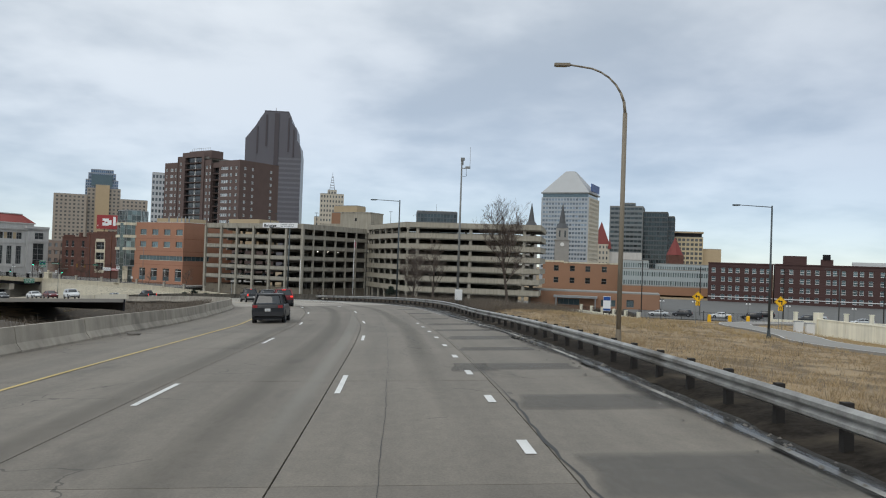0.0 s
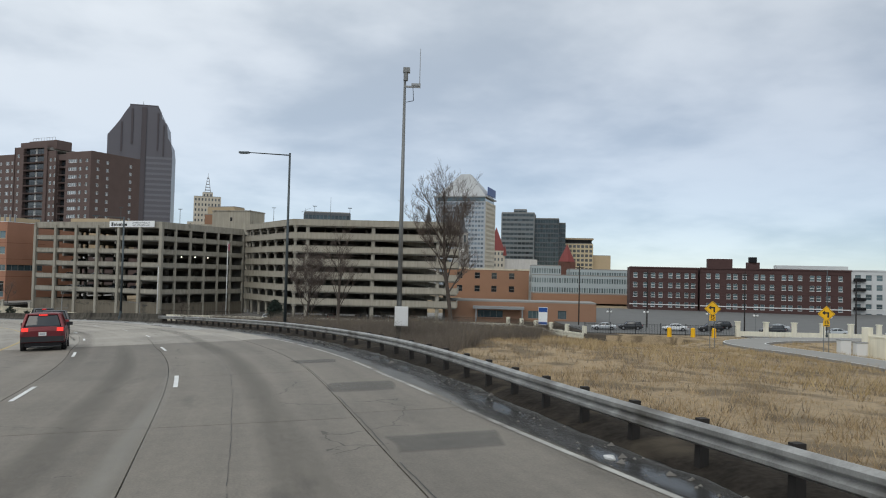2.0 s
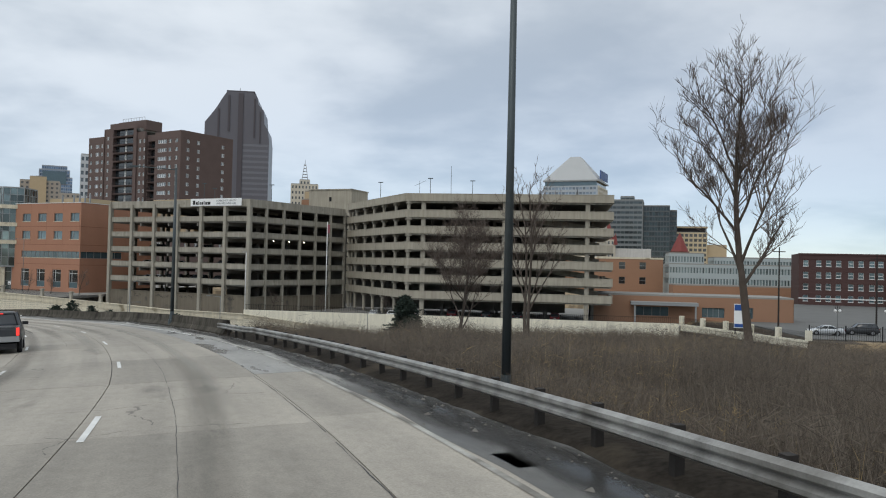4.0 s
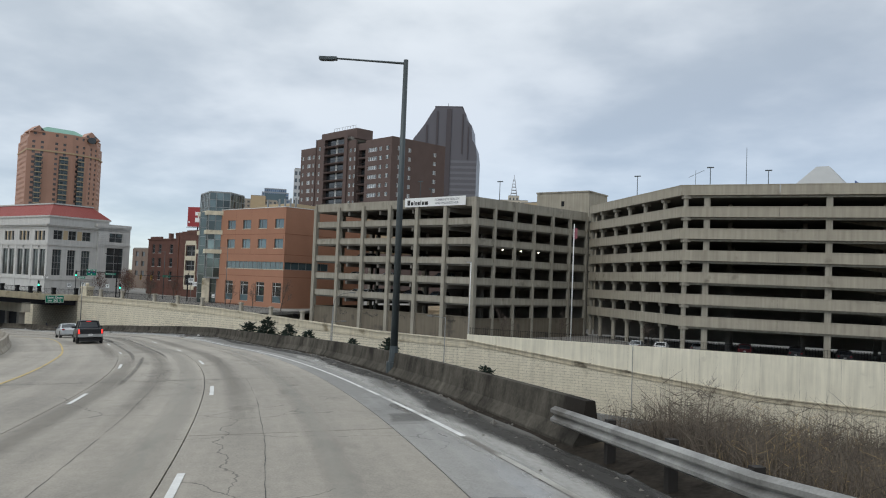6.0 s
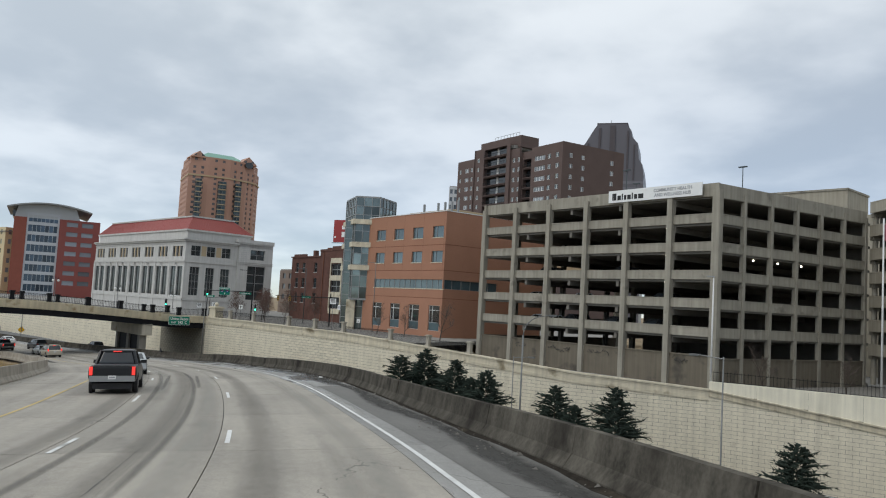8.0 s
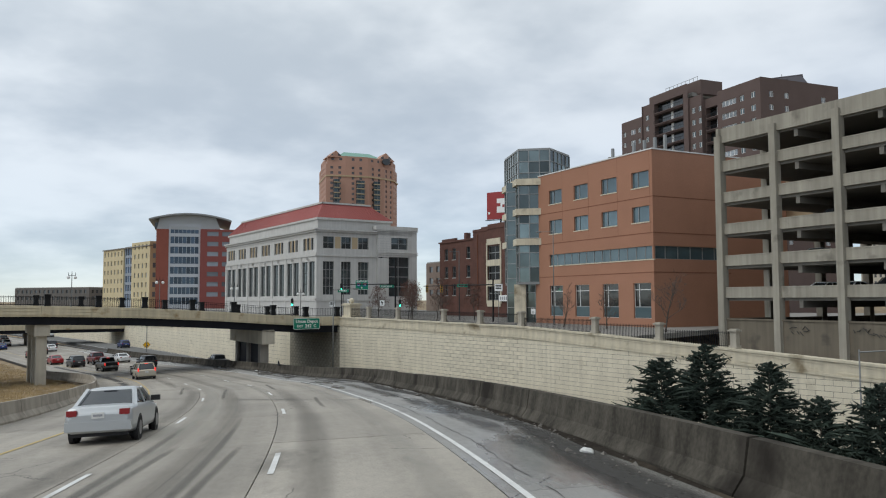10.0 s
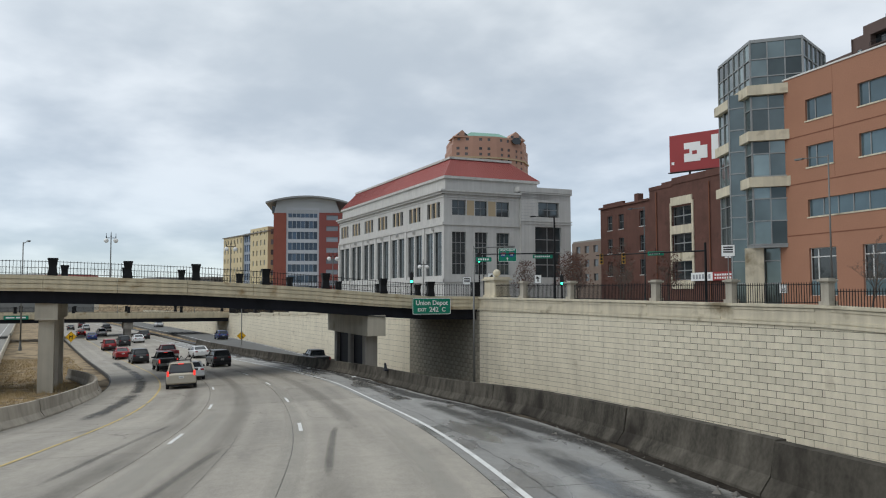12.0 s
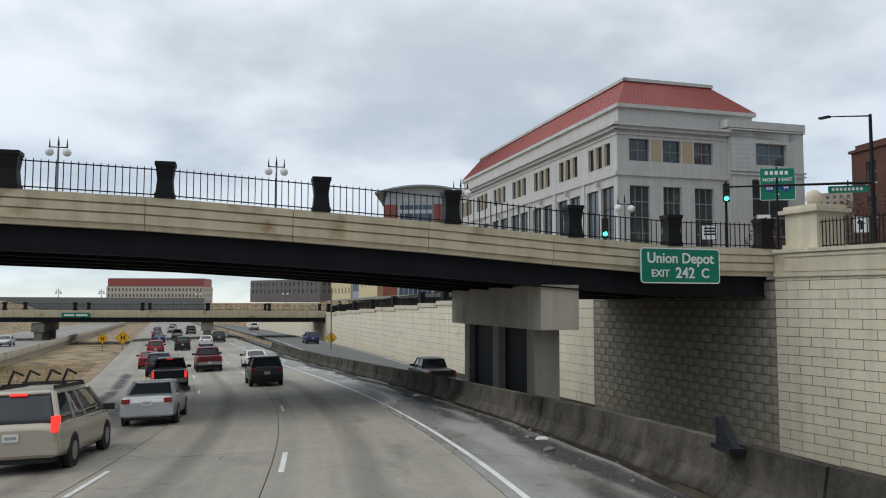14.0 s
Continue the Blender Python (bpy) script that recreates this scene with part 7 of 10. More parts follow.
def tower_thing(name, label, category, x, y, yaw, blocks, mat, base=-8.0, group="far towers", away=1.0):
    """blocks: (x0, x1, y0, y1, top) in the building's own axes; each is a part."""
    whole = thing(name, label, category, farther(away) @ Matrix.Translation((x, y, 0)) @ Matrix.Rotation(radians(yaw), 4, "Z"), group)
    for b in blocks:
        mm = b[5] if len(b) > 5 else mat
        block(whole, oblong(*b[:4]), b[6] if len(b) > 6 else base, b[4], mm)
        part("roof", Mesh().box(b[0] + 0.2, b[1] - 0.2, b[2] + 0.2, b[3] - 0.2, b[4], b[4] + 0.4), PAVEMENT, whole)
    return whole


DARK_TOWER = material("plum_granite_tower", (0.118, 0.113, 0.128), 0.35, 0.15, var=0.06, size=14.0, grain=0.02, grain_size=2.0, bump=0.0)
t1 = thing("granite_tower", "tall plum-grey granite tower with stepped shoulders", "office tower", Matrix.Translation((-198, 600, 0)) @ Matrix.Rotation(radians(12), 4, "Z"), "far towers")
prof = [(-22.5, 98), (-18, 104), (-14.5, 109), (-10.5, 116), (-7.5, 120.5), (11.0, 120.5), (14.0, 116), (14.5, 112), (18.2, 108), (19, 98), (21.5, 94), (22.5, 86)]
m = Mesh()
n = len(prof)
m.add([(u, y, z) for y in (0, 34) for u, z in [(-22.5, -8)] + prof + [(22.5, -8)]], [])
k = n + 2
m.f = [tuple(range(k))[::-1][::-1], tuple(range(k, 2 * k))[::-1]] + [(i, i + k, (i + 1) % k + k, (i + 1) % k) for i in range(k)]
part("shaft", m, DARK_TOWER, t1)
RIB = material("dark_granite_rib", (0.075, 0.066, 0.075), 0.6, var=0.1, size=6.0)
for u0, u1, z0, z in ((0.5, 4.0, -8, 119.5), (11.4, 12.4, 88, 116), (15.6, 16.4, 84, 107), (-13.6, -12.4, 86, 108), (-6.6, -5.2, 92, 118)):
    part("rib", Mesh().box(u0, u1, -0.7, 0, z0, z), RIB, t1)
BAND_STONE = material("grey_granite_band", (0.155, 0.158, 0.178), 0.4, 0.1, var=0.06, size=10.0)
for k in range(23):
    part("floor_band", Mesh().box(4.2, 22.4, -0.12, 0.02, -4 + 3.9 * k, -2.4 + 3.9 * k), BAND_STONE, t1)
part("crown_block", Mesh().box(-8.0, 11.5, 1.0, 30, 120.5, 121.6), RIB, t1)
part("mast", Mesh().tube((0, 12, 120), (0, 12, 126), 0.4, 0.15, 6).box(-4, 5, 8, 18, 120, 122), FRAME_GREY, t1)
PALE_GRID = grid_wall("pale_stone_grid", (0.52, 0.48, 0.4), (0.09, 0.1, 0.11), 2.2, 3.6, 0.45, 0.5)
t2 = tower_thing("art_deco_tower", "pale stone tower with stepped top and lattice mast", "office tower", -139.5, 566, 14, [(-9, 9, 0, 18, 51.7), (-13, -8.8, 3, 18, 34), (8.8, 13, 3, 18, 38), (-3.5, 3.5, 4, 11, 55)], PALE_GRID)
m = Mesh()
for sx in (-1, 1):
    for sy in (-1, 1):
        m.tube((2.0 * sx, 7.5 + 2.0 * sy, 55), (0.5 * sx, 7.5 + 0.5 * sy, 66), 0.2, 0.15, 5)
for z in (57, 59, 61, 63, 65):
    r = 2.0 - 1.5 * (z - 55) / 11
    m.box(-r, r, 7.5 - r, 7.5 + r, z, z + 0.25)
m.tube((0, 7.5, 65), (0, 7.5, 69), 0.25, 0.1, 5)
part("mast", m, SIGN_GREY, t2)
GLASS_DARK = grid_wall("dark_glass_grid", (0.10, 0.11, 0.12), (0.05, 0.075, 0.085), 1.5, 1.9, 0.8, 0.8, 0.4, 0.08, 0.3)
tower_thing("low_glass_block", "low dark glass office block", "office building", -34, 335, 8, [(-9.3, 9.3, 0, 12, 25.6)], GLASS_DARK)
# pyramid-roofed tower
PYR = grid_wall("blue_grey_grid", (0.37, 0.40, 0.43), (0.2, 0.25, 0.3), 2.4, 3.3, 0.78, 0.5, 0.6, 0.1, 0.3)
PYR_SIDE = grid_wall("cream_grid", (0.55, 0.51, 0.42), (0.14, 0.19, 0.25), 2.4, 3.3, 0.6, 0.55, 0.6, 0.1, 0.2)
t3 = thing("pyramid_tower", "pale tower with a grey pyramid roof and glass bands", "office tower", Matrix.Translation((20.5, 606, 0)) @ Matrix.Rotation(radians(-18), 4, "Z"), "far towers")
block(t3, oblong(0, 38, 0, 36), -8, 57, PYR, "front")
block(t3, oblong(36, 38.4, 0.5, 35.5), -8, 57, PYR_SIDE, "flank")
part("top_storey", Mesh().box(0.8, 37.2, 0.8, 35.2, 57, 60), WINDOW_BLUE, t3)
part("eave", Mesh().box(-0.4, 38.8, -0.4, 36.4, 60, 61), FRAME_GREY, t3)
v = [(0, 0, 61), (38, 0, 61), (38, 36, 61), (0, 36, 61), (15.5, 14, 79), (22.5, 14, 79), (22.5, 22, 79), (15.5, 22, 79)]
part("roof", Mesh().add(v, [(0, 1, 5, 4), (1, 2, 6, 5), (2, 3, 7, 6), (3, 0, 4, 7), (4, 5, 6, 7)]), material("grey_metal_roof", (0.42, 0.43, 0.43), 0.6, 0.1, var=0.08, size=6), t3)
part("roof_sign", Mesh().box(38.4, 39, 4, 32, 62, 68), material("blue_roof_letters", (0.05, 0.1, 0.28), 0.5), t3)
# church and gables between the towers
RED_TILE = material("red_slate", (0.2, 0.045, 0.04), 0.7, var=0.15)
ch = thing("church_spire", "stone church tower with a steep red spire", "church", farther(1.42) @ Matrix.Translation((57, 500, 0)), "far towers")
block(ch, oblong(-5, 5, 0, 10), -8, 18, PALE_GRID, "tower")
part("spire", Mesh().add([(-5, 0, 18), (5, 0, 18), (5, 10, 18), (-5, 10, 18), (0, 5, 33)], [(0, 1, 4), (1, 2, 4), (2, 3, 4), (3, 0, 4), (3, 2, 1, 0)]), RED_TILE, ch)
for sx in (-5, 5):
    part("pinnacle", Mesh().tube((sx, 0, 15), (sx, 0, 22), 1.3, 0.05, 6), RED_TILE, ch)
part("nave", Mesh().box(5, 26, 2, 18, -8, 13), PALE_STONE, ch)
SLATE = material("dark_grey_slate", (0.09, 0.095, 0.1), 0.7, var=0.15)
GREY_STONE = material("grey_church_stone", (0.3, 0.29, 0.27), 0.85, var=0.15)
for x, y, r, low_z, mid, tip in ((29.8, 460.5, 4.2, -8, 27.0, 41.5), (11.0, 469.0, 4.0, -8, 28.5, 41.8)):
    cs = thing("church_steeple", "grey stone church steeple with a slender dark spire", "church", Matrix.Translation((x, y, 0)), "far towers")
    part("tower", Mesh().box(-r, r, 0, 2 * r, low_z, mid - 8).box(-r * 0.82, r * 0.82, 0.8, 2 * r - 0.8, mid - 8, mid - 1).box(-r - 0.4, r + 0.4, -0.4, 2 * r + 0.4, mid - 8.6, mid - 8), GREY_STONE, cs)
    part("spire", Mesh().tube((0, r, mid - 1), (0, r, mid + 2), r * 0.95, r * 0.5, 8).tube((0, r, mid + 2), (0, r, tip), r * 0.5, 0.1, 8), SLATE, cs)
    part("clock_face", Mesh().tube((0, -0.05, mid - 11), (0, -0.25, mid - 11), 1.2, 1.2, 16), FRAME_WHITE, cs)
    for sx in (-1, 1):
        part("belfry_opening", Mesh().box(sx * r * 0.4 - 0.5, sx * r * 0.4 + 0.5, 0.7, 0.85, mid - 6.5, mid - 2.5), WINDOW, cs)
ch = thing("church_spire", "small brick church tower with a pointed roof", "church", farther(1.85) @ Matrix.Translation((100, 480, 0)), "far towers")
part("tower", Mesh().box(-4.5, 4.5, 0, 9, -8, 12), OLD_BRICK, ch)
part("spire", Mesh().tube((0, 4.5, 12), (0, 4.5, 23), 5.2, 0.05, 8), RED_TILE, ch)
GREEN_GLASS = grid_wall("green_black_glass", (0.08, 0.09, 0.095), (0.022, 0.036, 0.04), 2.0, 3.6, 0.86, 0.7, 0.5, 0.06, 0.25)
GREY_GLASS = grid_wall("banded_grey_glass", (0.17, 0.185, 0.19), (0.045, 0.06, 0.065), 3.0, 3.6, 0.94, 0.5, 0.5, 0.08, 0.25)
tower_thing("glass_towers", "pair of dark green glass office towers", "office tower", 86, 604, -12, [(-13, 12.5, 0, 25, 51, GREY_GLASS), (-4, 6, 6, 14, 54, GREY_GLASS), (12.5, 31, 3, 26, 47, GREEN_GLASS), (26, 36, 8, 30, 44, GREEN_GLASS)], GREEN_GLASS, away=1.6)
TAN_GRID = grid_wall("tan_stone_grid", (0.52, 0.43, 0.28), (0.06, 0.06, 0.06), 3.2, 3.6, 0.7, 0.6)
tower_thing("tan_stone_hall", "tan stone office block with dark window grid", "office building", 136, 620, -10, [(-14, 12, 0, 20, 29, TAN_GRID), (-12.5, 11, 1, 18, 32, DARK_STEEL), (-14.3, 12.3, -0.3, 20, 33.2, TAN_STONE, 32.4), (10, 26, 4, 20, 20, TAN_STONE)], TAN_GRID, away=1.58)
TEAL = grid_wall("teal_panel_band", (0.36, 0.40, 0.40), (0.16, 0.2, 0.2), 1.0, 3.8, 0.6, 0.5, 0.5, 0.15)
tower_thing("civic_centre", "long grey-green panelled low building", "public building", 69, 332, -6, [(-20, 40, 0, 20, 2.6, TEAL), (-20, -8, 2, 14, 6.4, TEAL), (-4, 38, 6, 20, 5.2, TEAL), (-20, 46, -12, 0, -4.5, TAN_BRICK)], TEAL, group="low buildings")


# ---- low orange brick block by the bridge ----
def low_block():
    fr = wall_frame((10.0, 213.0), (33.0, 210.0))
    whole = thing("low_brick_block", "four-windowed orange brick block behind the entrance wing", "brick building", farther(1.67) @ fr, "low buildings")
    I4 = Matrix.Identity(4)
    hs = [(u, u + 1.4, z, z + 1.6) for u in (3.2, 7.8, 12.2, 16.8) for z in (1.4, -2.0)]
    facade(whole, I4, 22.0, -9, 3.9, hs, TAN_BRICK)
    for h in hs:
        window(whole, I4, h, 1, 2, FRAME_GREY, WINDOW, 0.2)
    part("parapet", Mesh().box(-0.1, 6.0, -0.1, 0.4, 3.9, 4.4).box(6, 22.1, -0.1, 0.4, 3.7, 4.1), COPING, whole)
    part("side_wall", Mesh().box(21.9, 22, 0.05, 14, -9, 3.9).box(0, 0.1, 0.05, 14, -9, 3.9), TAN_BRICK, whole)
    part("roof", Mesh().box(0.1, 21.9, 0.1, 14, 3.2, 3.6), PAVEMENT, whole)
    whole = thing("entrance_wing", "long low brick wing with an entrance canopy", "brick building", fr, "low buildings")
    low = Matrix.Translation((-2, -7, 0))
    hl = [(8, 14, -8.0, -6.3), (20, 24, -8.0, -6.2), (27, 29, -8, -6)]
    facade(whole, low, 36, -9.5, -4.3, hl, TAN_BRICK)
    for h in hl:
        window(whole, low, h, 4, 1, FRAME_GREY, WINDOW_BLUE)
    part("roof", Mesh().box(-2, 34, -7, 6, -4.3, -4.0), PAVEMENT, whole)
    part("back_wall", Mesh().box(-2, 34, 5.9, 6, -9.5, -4.3), TAN_BRICK, whole)
    part("side_wall", Mesh().box(-2, -1.9, -7, 5.9, -9.5, -4.3).box(33.9, 34, -7, 5.9, -9.5, -4.3), TAN_BRICK, whole)
    part("canopy", Mesh().box(5, 17, -10.5, -7, -5.9, -5.3), FRAME_GREY, whole)
    for u in (5.6, 16.4):
        part("canopy_post", Mesh().box(u, u + 0.3, -10.3, -10.0, -9.3, -5.9), FRAME_GREY, whole)


low_block()


# ---- long dark red brick block with white windows ----
def red_block(name, label, a, b, top, floors, us, w, mat, frame, deep_side, sill, h=1.75, step=3.35, first=3.6, base=-11.0):
    fr, ln = wall_frame(a, b), dist(a, b)
    whole = thing(name, label, "apartment building", fr, "low buildings")
    I4 = Matrix.Identity(4)
    hs = [(u, u + w, top - first - step * k, top - first - step * k + h) for u in us for k in range(floors)]
    facade(whole, I4, ln, base, top, hs, mat)
    for q in hs:
        window(whole, I4, q, 1, 2, frame, WINDOW_BLUE, 0.15, 0.14, sill=sill)
    part("side_wall", Mesh().box(0, 0.1, 0.05, deep_side, base, top).box(ln - 0.1, ln, 0.05, deep_side, base, top), mat, whole)
    part("roof", Mesh().box(0.1, ln - 0.1, 0.1, deep_side, top - 0.8, top - 0.5), PAVEMENT, whole)
    part("cornice", Mesh().box(-0.2, ln + 0.2, -0.25, 0.2, top - 0.3, top + 0.15).box(0, ln, -0.08, 0.02, top - 1.6, top - 1.4), mat, whole)
    part("string_course", Mesh().box(0, ln, -0.1, 0.02, base + 4.2, base + 4.5), FRAME_WHITE, whole)
    return whole, fr


us1 = [1.2, 4.6, 7.2, 9.8, 13.0, 15.6, 18.4, 20.6]
red_block("brick_warehouse", "dark red brick block with white-framed windows", (76.2, 288.6), (98.5, 283.5), 6.2, 4, us1, 1.35, DARK_RED_BRICK, FRAME_WHITE, 16, FRAME_WHITE)
us2 = [2.0 + 2.9 * k + (0.8 if k % 3 == 2 else 0) for k in range(15)]
rb, rfr = red_block("brick_warehouse", "long dark red brick apartment block with many windows", (98.5, 281.5), (144.0, 268.5), 6.3, 5, us2, 1.35, DARK_RED_BRICK, FRAME_WHITE, 16, FRAME_WHITE)
part("roof_house", Mesh().box(3, 11, 5, 11, 5.5, 9.6).box(16, 20, 6, 10, 5.5, 8.6), DARK_RED_BRICK, rb)
part("roof_tank", Mesh().box(16.5, 19, 5.5, 8, 8.6, 10.4), DARK_STEEL, rb)
WHITE_PANEL = material("white_wall_panel", (0.6, 0.61, 0.6), 0.7, var=0.06)
us3 = [1.5 + 3.4 * k for k in range(8)]
wb, wfr = red_block("white_apartments", "new white apartment block with dark balconies", (150, 286), (180, 276), 6.8, 5, us3, 1.9, WHITE_PANEL, FRAME_GREY, 16, None, h=2.0)
part("roof_house", Mesh().box(-20, 4, 6, 12, 5.5, 8.2), WHITE_PANEL, wb)
for k in range(5):
    for u in (4.2, 17.8):
        part("balcony", Mesh().box(u, u + 4.0, -1.2, 0, 2.9 - 3.35 * k, 3.05 - 3.35 * k).box(u, u + 4.0, -1.2, -1.15, 3.05 - 3.35 * k, 4.0 - 3.35 * k), DARK_STEEL, wb)

# ---- left skyline ----
TAN_APT = grid_wall("tan_apartment_grid", (0.37, 0.325, 0.275), (0.10, 0.10, 0.10), 3.0, 2.9, 0.5, 0.5)
tower_thing("tan_apartments", "stepped tan concrete apartment tower", "apartment tower", -320, 558, 28, [(-33, -10, 0, 20, 45, TAN_APT), (-10, 14, 4, 24, 51, TAN_APT), (14, 34, 0, 22, 43, TAN_APT), (-4, 6, 2, 8, 53.5, TAN_STONE)], TAN_APT)
BLUE_TOP = grid_wall("blue_glass_grid", (0.28, 0.32, 0.38), (0.12, 0.18, 0.27), 2.5, 4.0, 0.8, 0.7, 0.4, 0.08, 0.3)
bt = tower_thing("blue_glass_tower", "blue-grey glass tower with a rounded crown", "office tower", -550, 970, 30, [(-20, 20, 0, 30, 96, BLUE_TOP), (-17, 17, 2, 28, 105, BLUE_TOP), (-14, 14, 4, 26, 110, BLUE_TOP)], BLUE_TOP)
part("arch", Mesh().box(-13, 13, -1.2, 0, 88, 103), WINDOW_BLUE, bt)
tower_thing("white_grid_tower", "slim white gridded tower", "office tower", -196, 398, 26, [(-4.5, 4.5, 0, 14, 46.8, grid_wall("white_grid", (0.5, 0.52, 0.54), (0.1, 0.12, 0.14), 1.8, 3.2, 0.6, 0.55))], PALE_GRID)


# orange condominium tower with a green roof
def condo():
    fr = wall_frame((-399.0, 438.0), (-386.0, 466.0))
    whole = thing("condo_tower", "salmon brick condominium tower with a green copper roof", "apartment tower", fr @ Matrix.Diagonal((1.33, 1.2, 1, 1)), "far towers")
    SALMON = grid_wall("salmon_grid", (0.45, 0.265, 0.20), (0.11, 0.1, 0.1), 3.4, 3.0, 0.36, 0.5)
    ln = dist((-399.0, 438.0), (-386.0, 466.0))
    body = [(0, 0), (8, -2.5), (18, -3.5), (26, -1), (32, 3), (37, 12), (32, 30), (4, 26)]
    block(whole, body, -8, 73, SALMON, "shaft")
    part("cornice", Mesh().prism([(x * 1.02 - 0.2, y * 1.03 - 0.3) for x, y in body], 66, 66.8), TAN_STONE, whole)
    block(whole, [(x * 0.96 + 0.7, y * 0.96 + 0.4) for x, y in body], 73, 78, SALMON, "upper")
    for x, y, r in ((4, 2, 3.4), (27, 2.5, 4.2)):
        part("gable", Mesh().add([(x - r, y - 3.5, 77), (x + r, y - 3.5, 77), (x, y - 3.5, 77 + r * 1.15), (x - r, y + 6, 77), (x + r, y + 6, 77), (x, y + 6, 77 + r * 1.15)], [(0, 1, 2), (3, 5, 4), (0, 2, 5, 3), (1, 4, 5, 2), (0, 3, 4, 1)]), SALMON, whole)
    part("roof", Mesh().add([(5, 3, 78), (28, 3, 78), (28, 24, 78), (5, 24, 78), (11, 10, 83), (23, 10, 83), (23, 18, 83), (11, 18, 83)], [(0, 1, 5, 4), (1, 2, 6, 5), (2, 3, 7, 6), (3, 0, 4, 7), (4, 5, 6, 7)]), material("copper_green_roof", (0.22, 0.4, 0.33), 0.7, var=0.15), whole)
    for u0, u1 in ((12.6, 16.2), (20.6, 23.2), (2.5, 4.9)):
        part("balcony_bay", Mesh().box(u0, u1, -4.2, -2.5, 20, 64), GLASS_DARK, whole)
        for z in np.arange(20, 65, 3.0):
            part("balcony", Mesh().box(u0 - 0.2, u1 + 0.2, -4.6, -4.2, z, z + 0.5), TAN_STONE, whole)
    part("arch_window", Mesh().tube((27, -2.0, 76.5), (27, -0.9, 76.5), 1.9, 1.9, 14), WINDOW, whole)


condo()


# office with a curved roof, and the yellow wing before it
def curved_office():
    fr = wall_frame((-362.0, 313.2), (-335.7, 352.7))
    whole = thing("curved_office", "red brick and glass office with a curved metal roof", "office building", fr, "far towers")
    BAND = grid_wall("white_blue_bands", (0.5, 0.52, 0.55), (0.055, 0.085, 0.125), 1.6, 4.2, 0.92, 0.68, 0.5, 0.08, 0.3)
    RED_BAND = grid_wall("red_brick_bands", (0.24, 0.07, 0.06), (0.2, 0.22, 0.25), 6.0, 4.2, 0.75, 0.45)
    part("flank", Mesh().box(-0.3, 4.5, -0.3, 40, -8, 25.3), material("red_brick_flank", (0.27, 0.085, 0.06), 0.85), whole)
    block(whole, oblong(4.5, 17.0, 0, 40), -8, 27.5, BAND, "glass_front")
    block(whole, oblong(17.0, 33.0, -1, 36), -8, 25.5, RED_BAND, "right_wing")
    arc = [(u, 28.6 + 2.7 * (1 - ((u - 13.0) / 16.5) ** 2)) for u in np.linspace(-3.2, 29.4, 17)]
    m = Mesh()
    nn = len(arc)
    m.add([(u, y, z + h) for y in (-3, 42) for h in (0, 0.6) for u, z in arc], [])
    for i in range(nn - 1):
        m.f += [(i, i + 1, nn + i + 1, nn + i), (2 * nn + i + 1, 2 * nn + i, 3 * nn + i, 3 * nn + i + 1), (nn + i, nn + i + 1, 3 * nn + i + 1, 3 * nn + i), (i + 1, i, 2 * nn + i, 2 * nn + i + 1)]
    part("roof", m, FRAME_GREY, whole)
    ring = [(25.0, 25.2), (-0.2, 25.2)] + [(u, z) for u, z in arc if -0.3 < u < 25.2]
    k = len(ring)
    g = Mesh().add([(u, y, z) for y in (0.2, 38) for u, z in ring], [tuple(range(k)), tuple(range(k, 2 * k))[::-1]] + [(i, i + k, (i + 1) % k + k, (i + 1) % k) for i in range(k)])
    part("gable_panel", g, material("pale_metal_gable", (0.46, 0.48, 0.49), 0.6, 0.1, var=0.08, size=5.0), whole)
    part("clerestory", Mesh().box(-1, 0.2, 0.5, 40, 25.3, 28.0), WINDOW, whole)
    YEL = grid_wall("yellow_stone_grid", (0.62, 0.52, 0.32), (0.2, 0.24, 0.27), 4.0, 4.1, 0.34, 0.5)
    yw = thing("yellow_office", "pale yellow stone office wing with a glass strip", "office building", wall_frame((-424.0, 322.0), (-372.0, 316.0)), "far towers")
    block(yw, oblong(0, 24, 0, 20), -8, 19.0, YEL, "wall")
    block(yw, oblong(24, 33, 0.6, 20), -8, 19.8, BLUE_TOP, "glass_strip")
    block(yw, oblong(33, 52, 0, 20), -8, 21.0, YEL, "wall")
    part("roof", Mesh().box(-0.5, 52.5, -0.5, 20.5, 19.0, 19.4), PAVEMENT, yw)


curved_office()
tower_thing("grey_block", "distant grey brick block", "office building", -470, 330, 20, [(-40, 10, 0, 20, 2.5, grid_wall("grey_brick_grid", (0.14, 0.13, 0.12), (0.07, 0.08, 0.09), 3.0, 3.4, 0.5, 0.5))], PAVEMENT, group="low buildings")
tower_thing("brown_block", "brown brick block with pale window bands", "office building", -196, 310, -20, [(-26, 36, 0, 18, 6.5, grid_wall("brown_brick_grid", (0.2, 0.15, 0.12), (0.1, 0.11, 0.12), 4.0, 3.4, 0.5, 0.5))], PAVEMENT, group="low buildings")
tower_thing("red_roof_hall", "distant pale building with a red roof", "public building", -640, 300, 60, [(-30, 30, 0, 25, 2.0, PALE_GRID), (-30, 30, 2, 22, 7.0, RED_ROOF, 2.0)], PALE_GRID, base=-16.0, group="low buildings")
tower_thing("flat_hall", "distant long grey hall", "public building", -560, 262, 80, [(-60, 45, 0, 25, -6.0, material("grey_hall_cladding", (0.2, 0.21, 0.21), 0.7))], PAVEMENT, base=-16.0, group="low buildings")
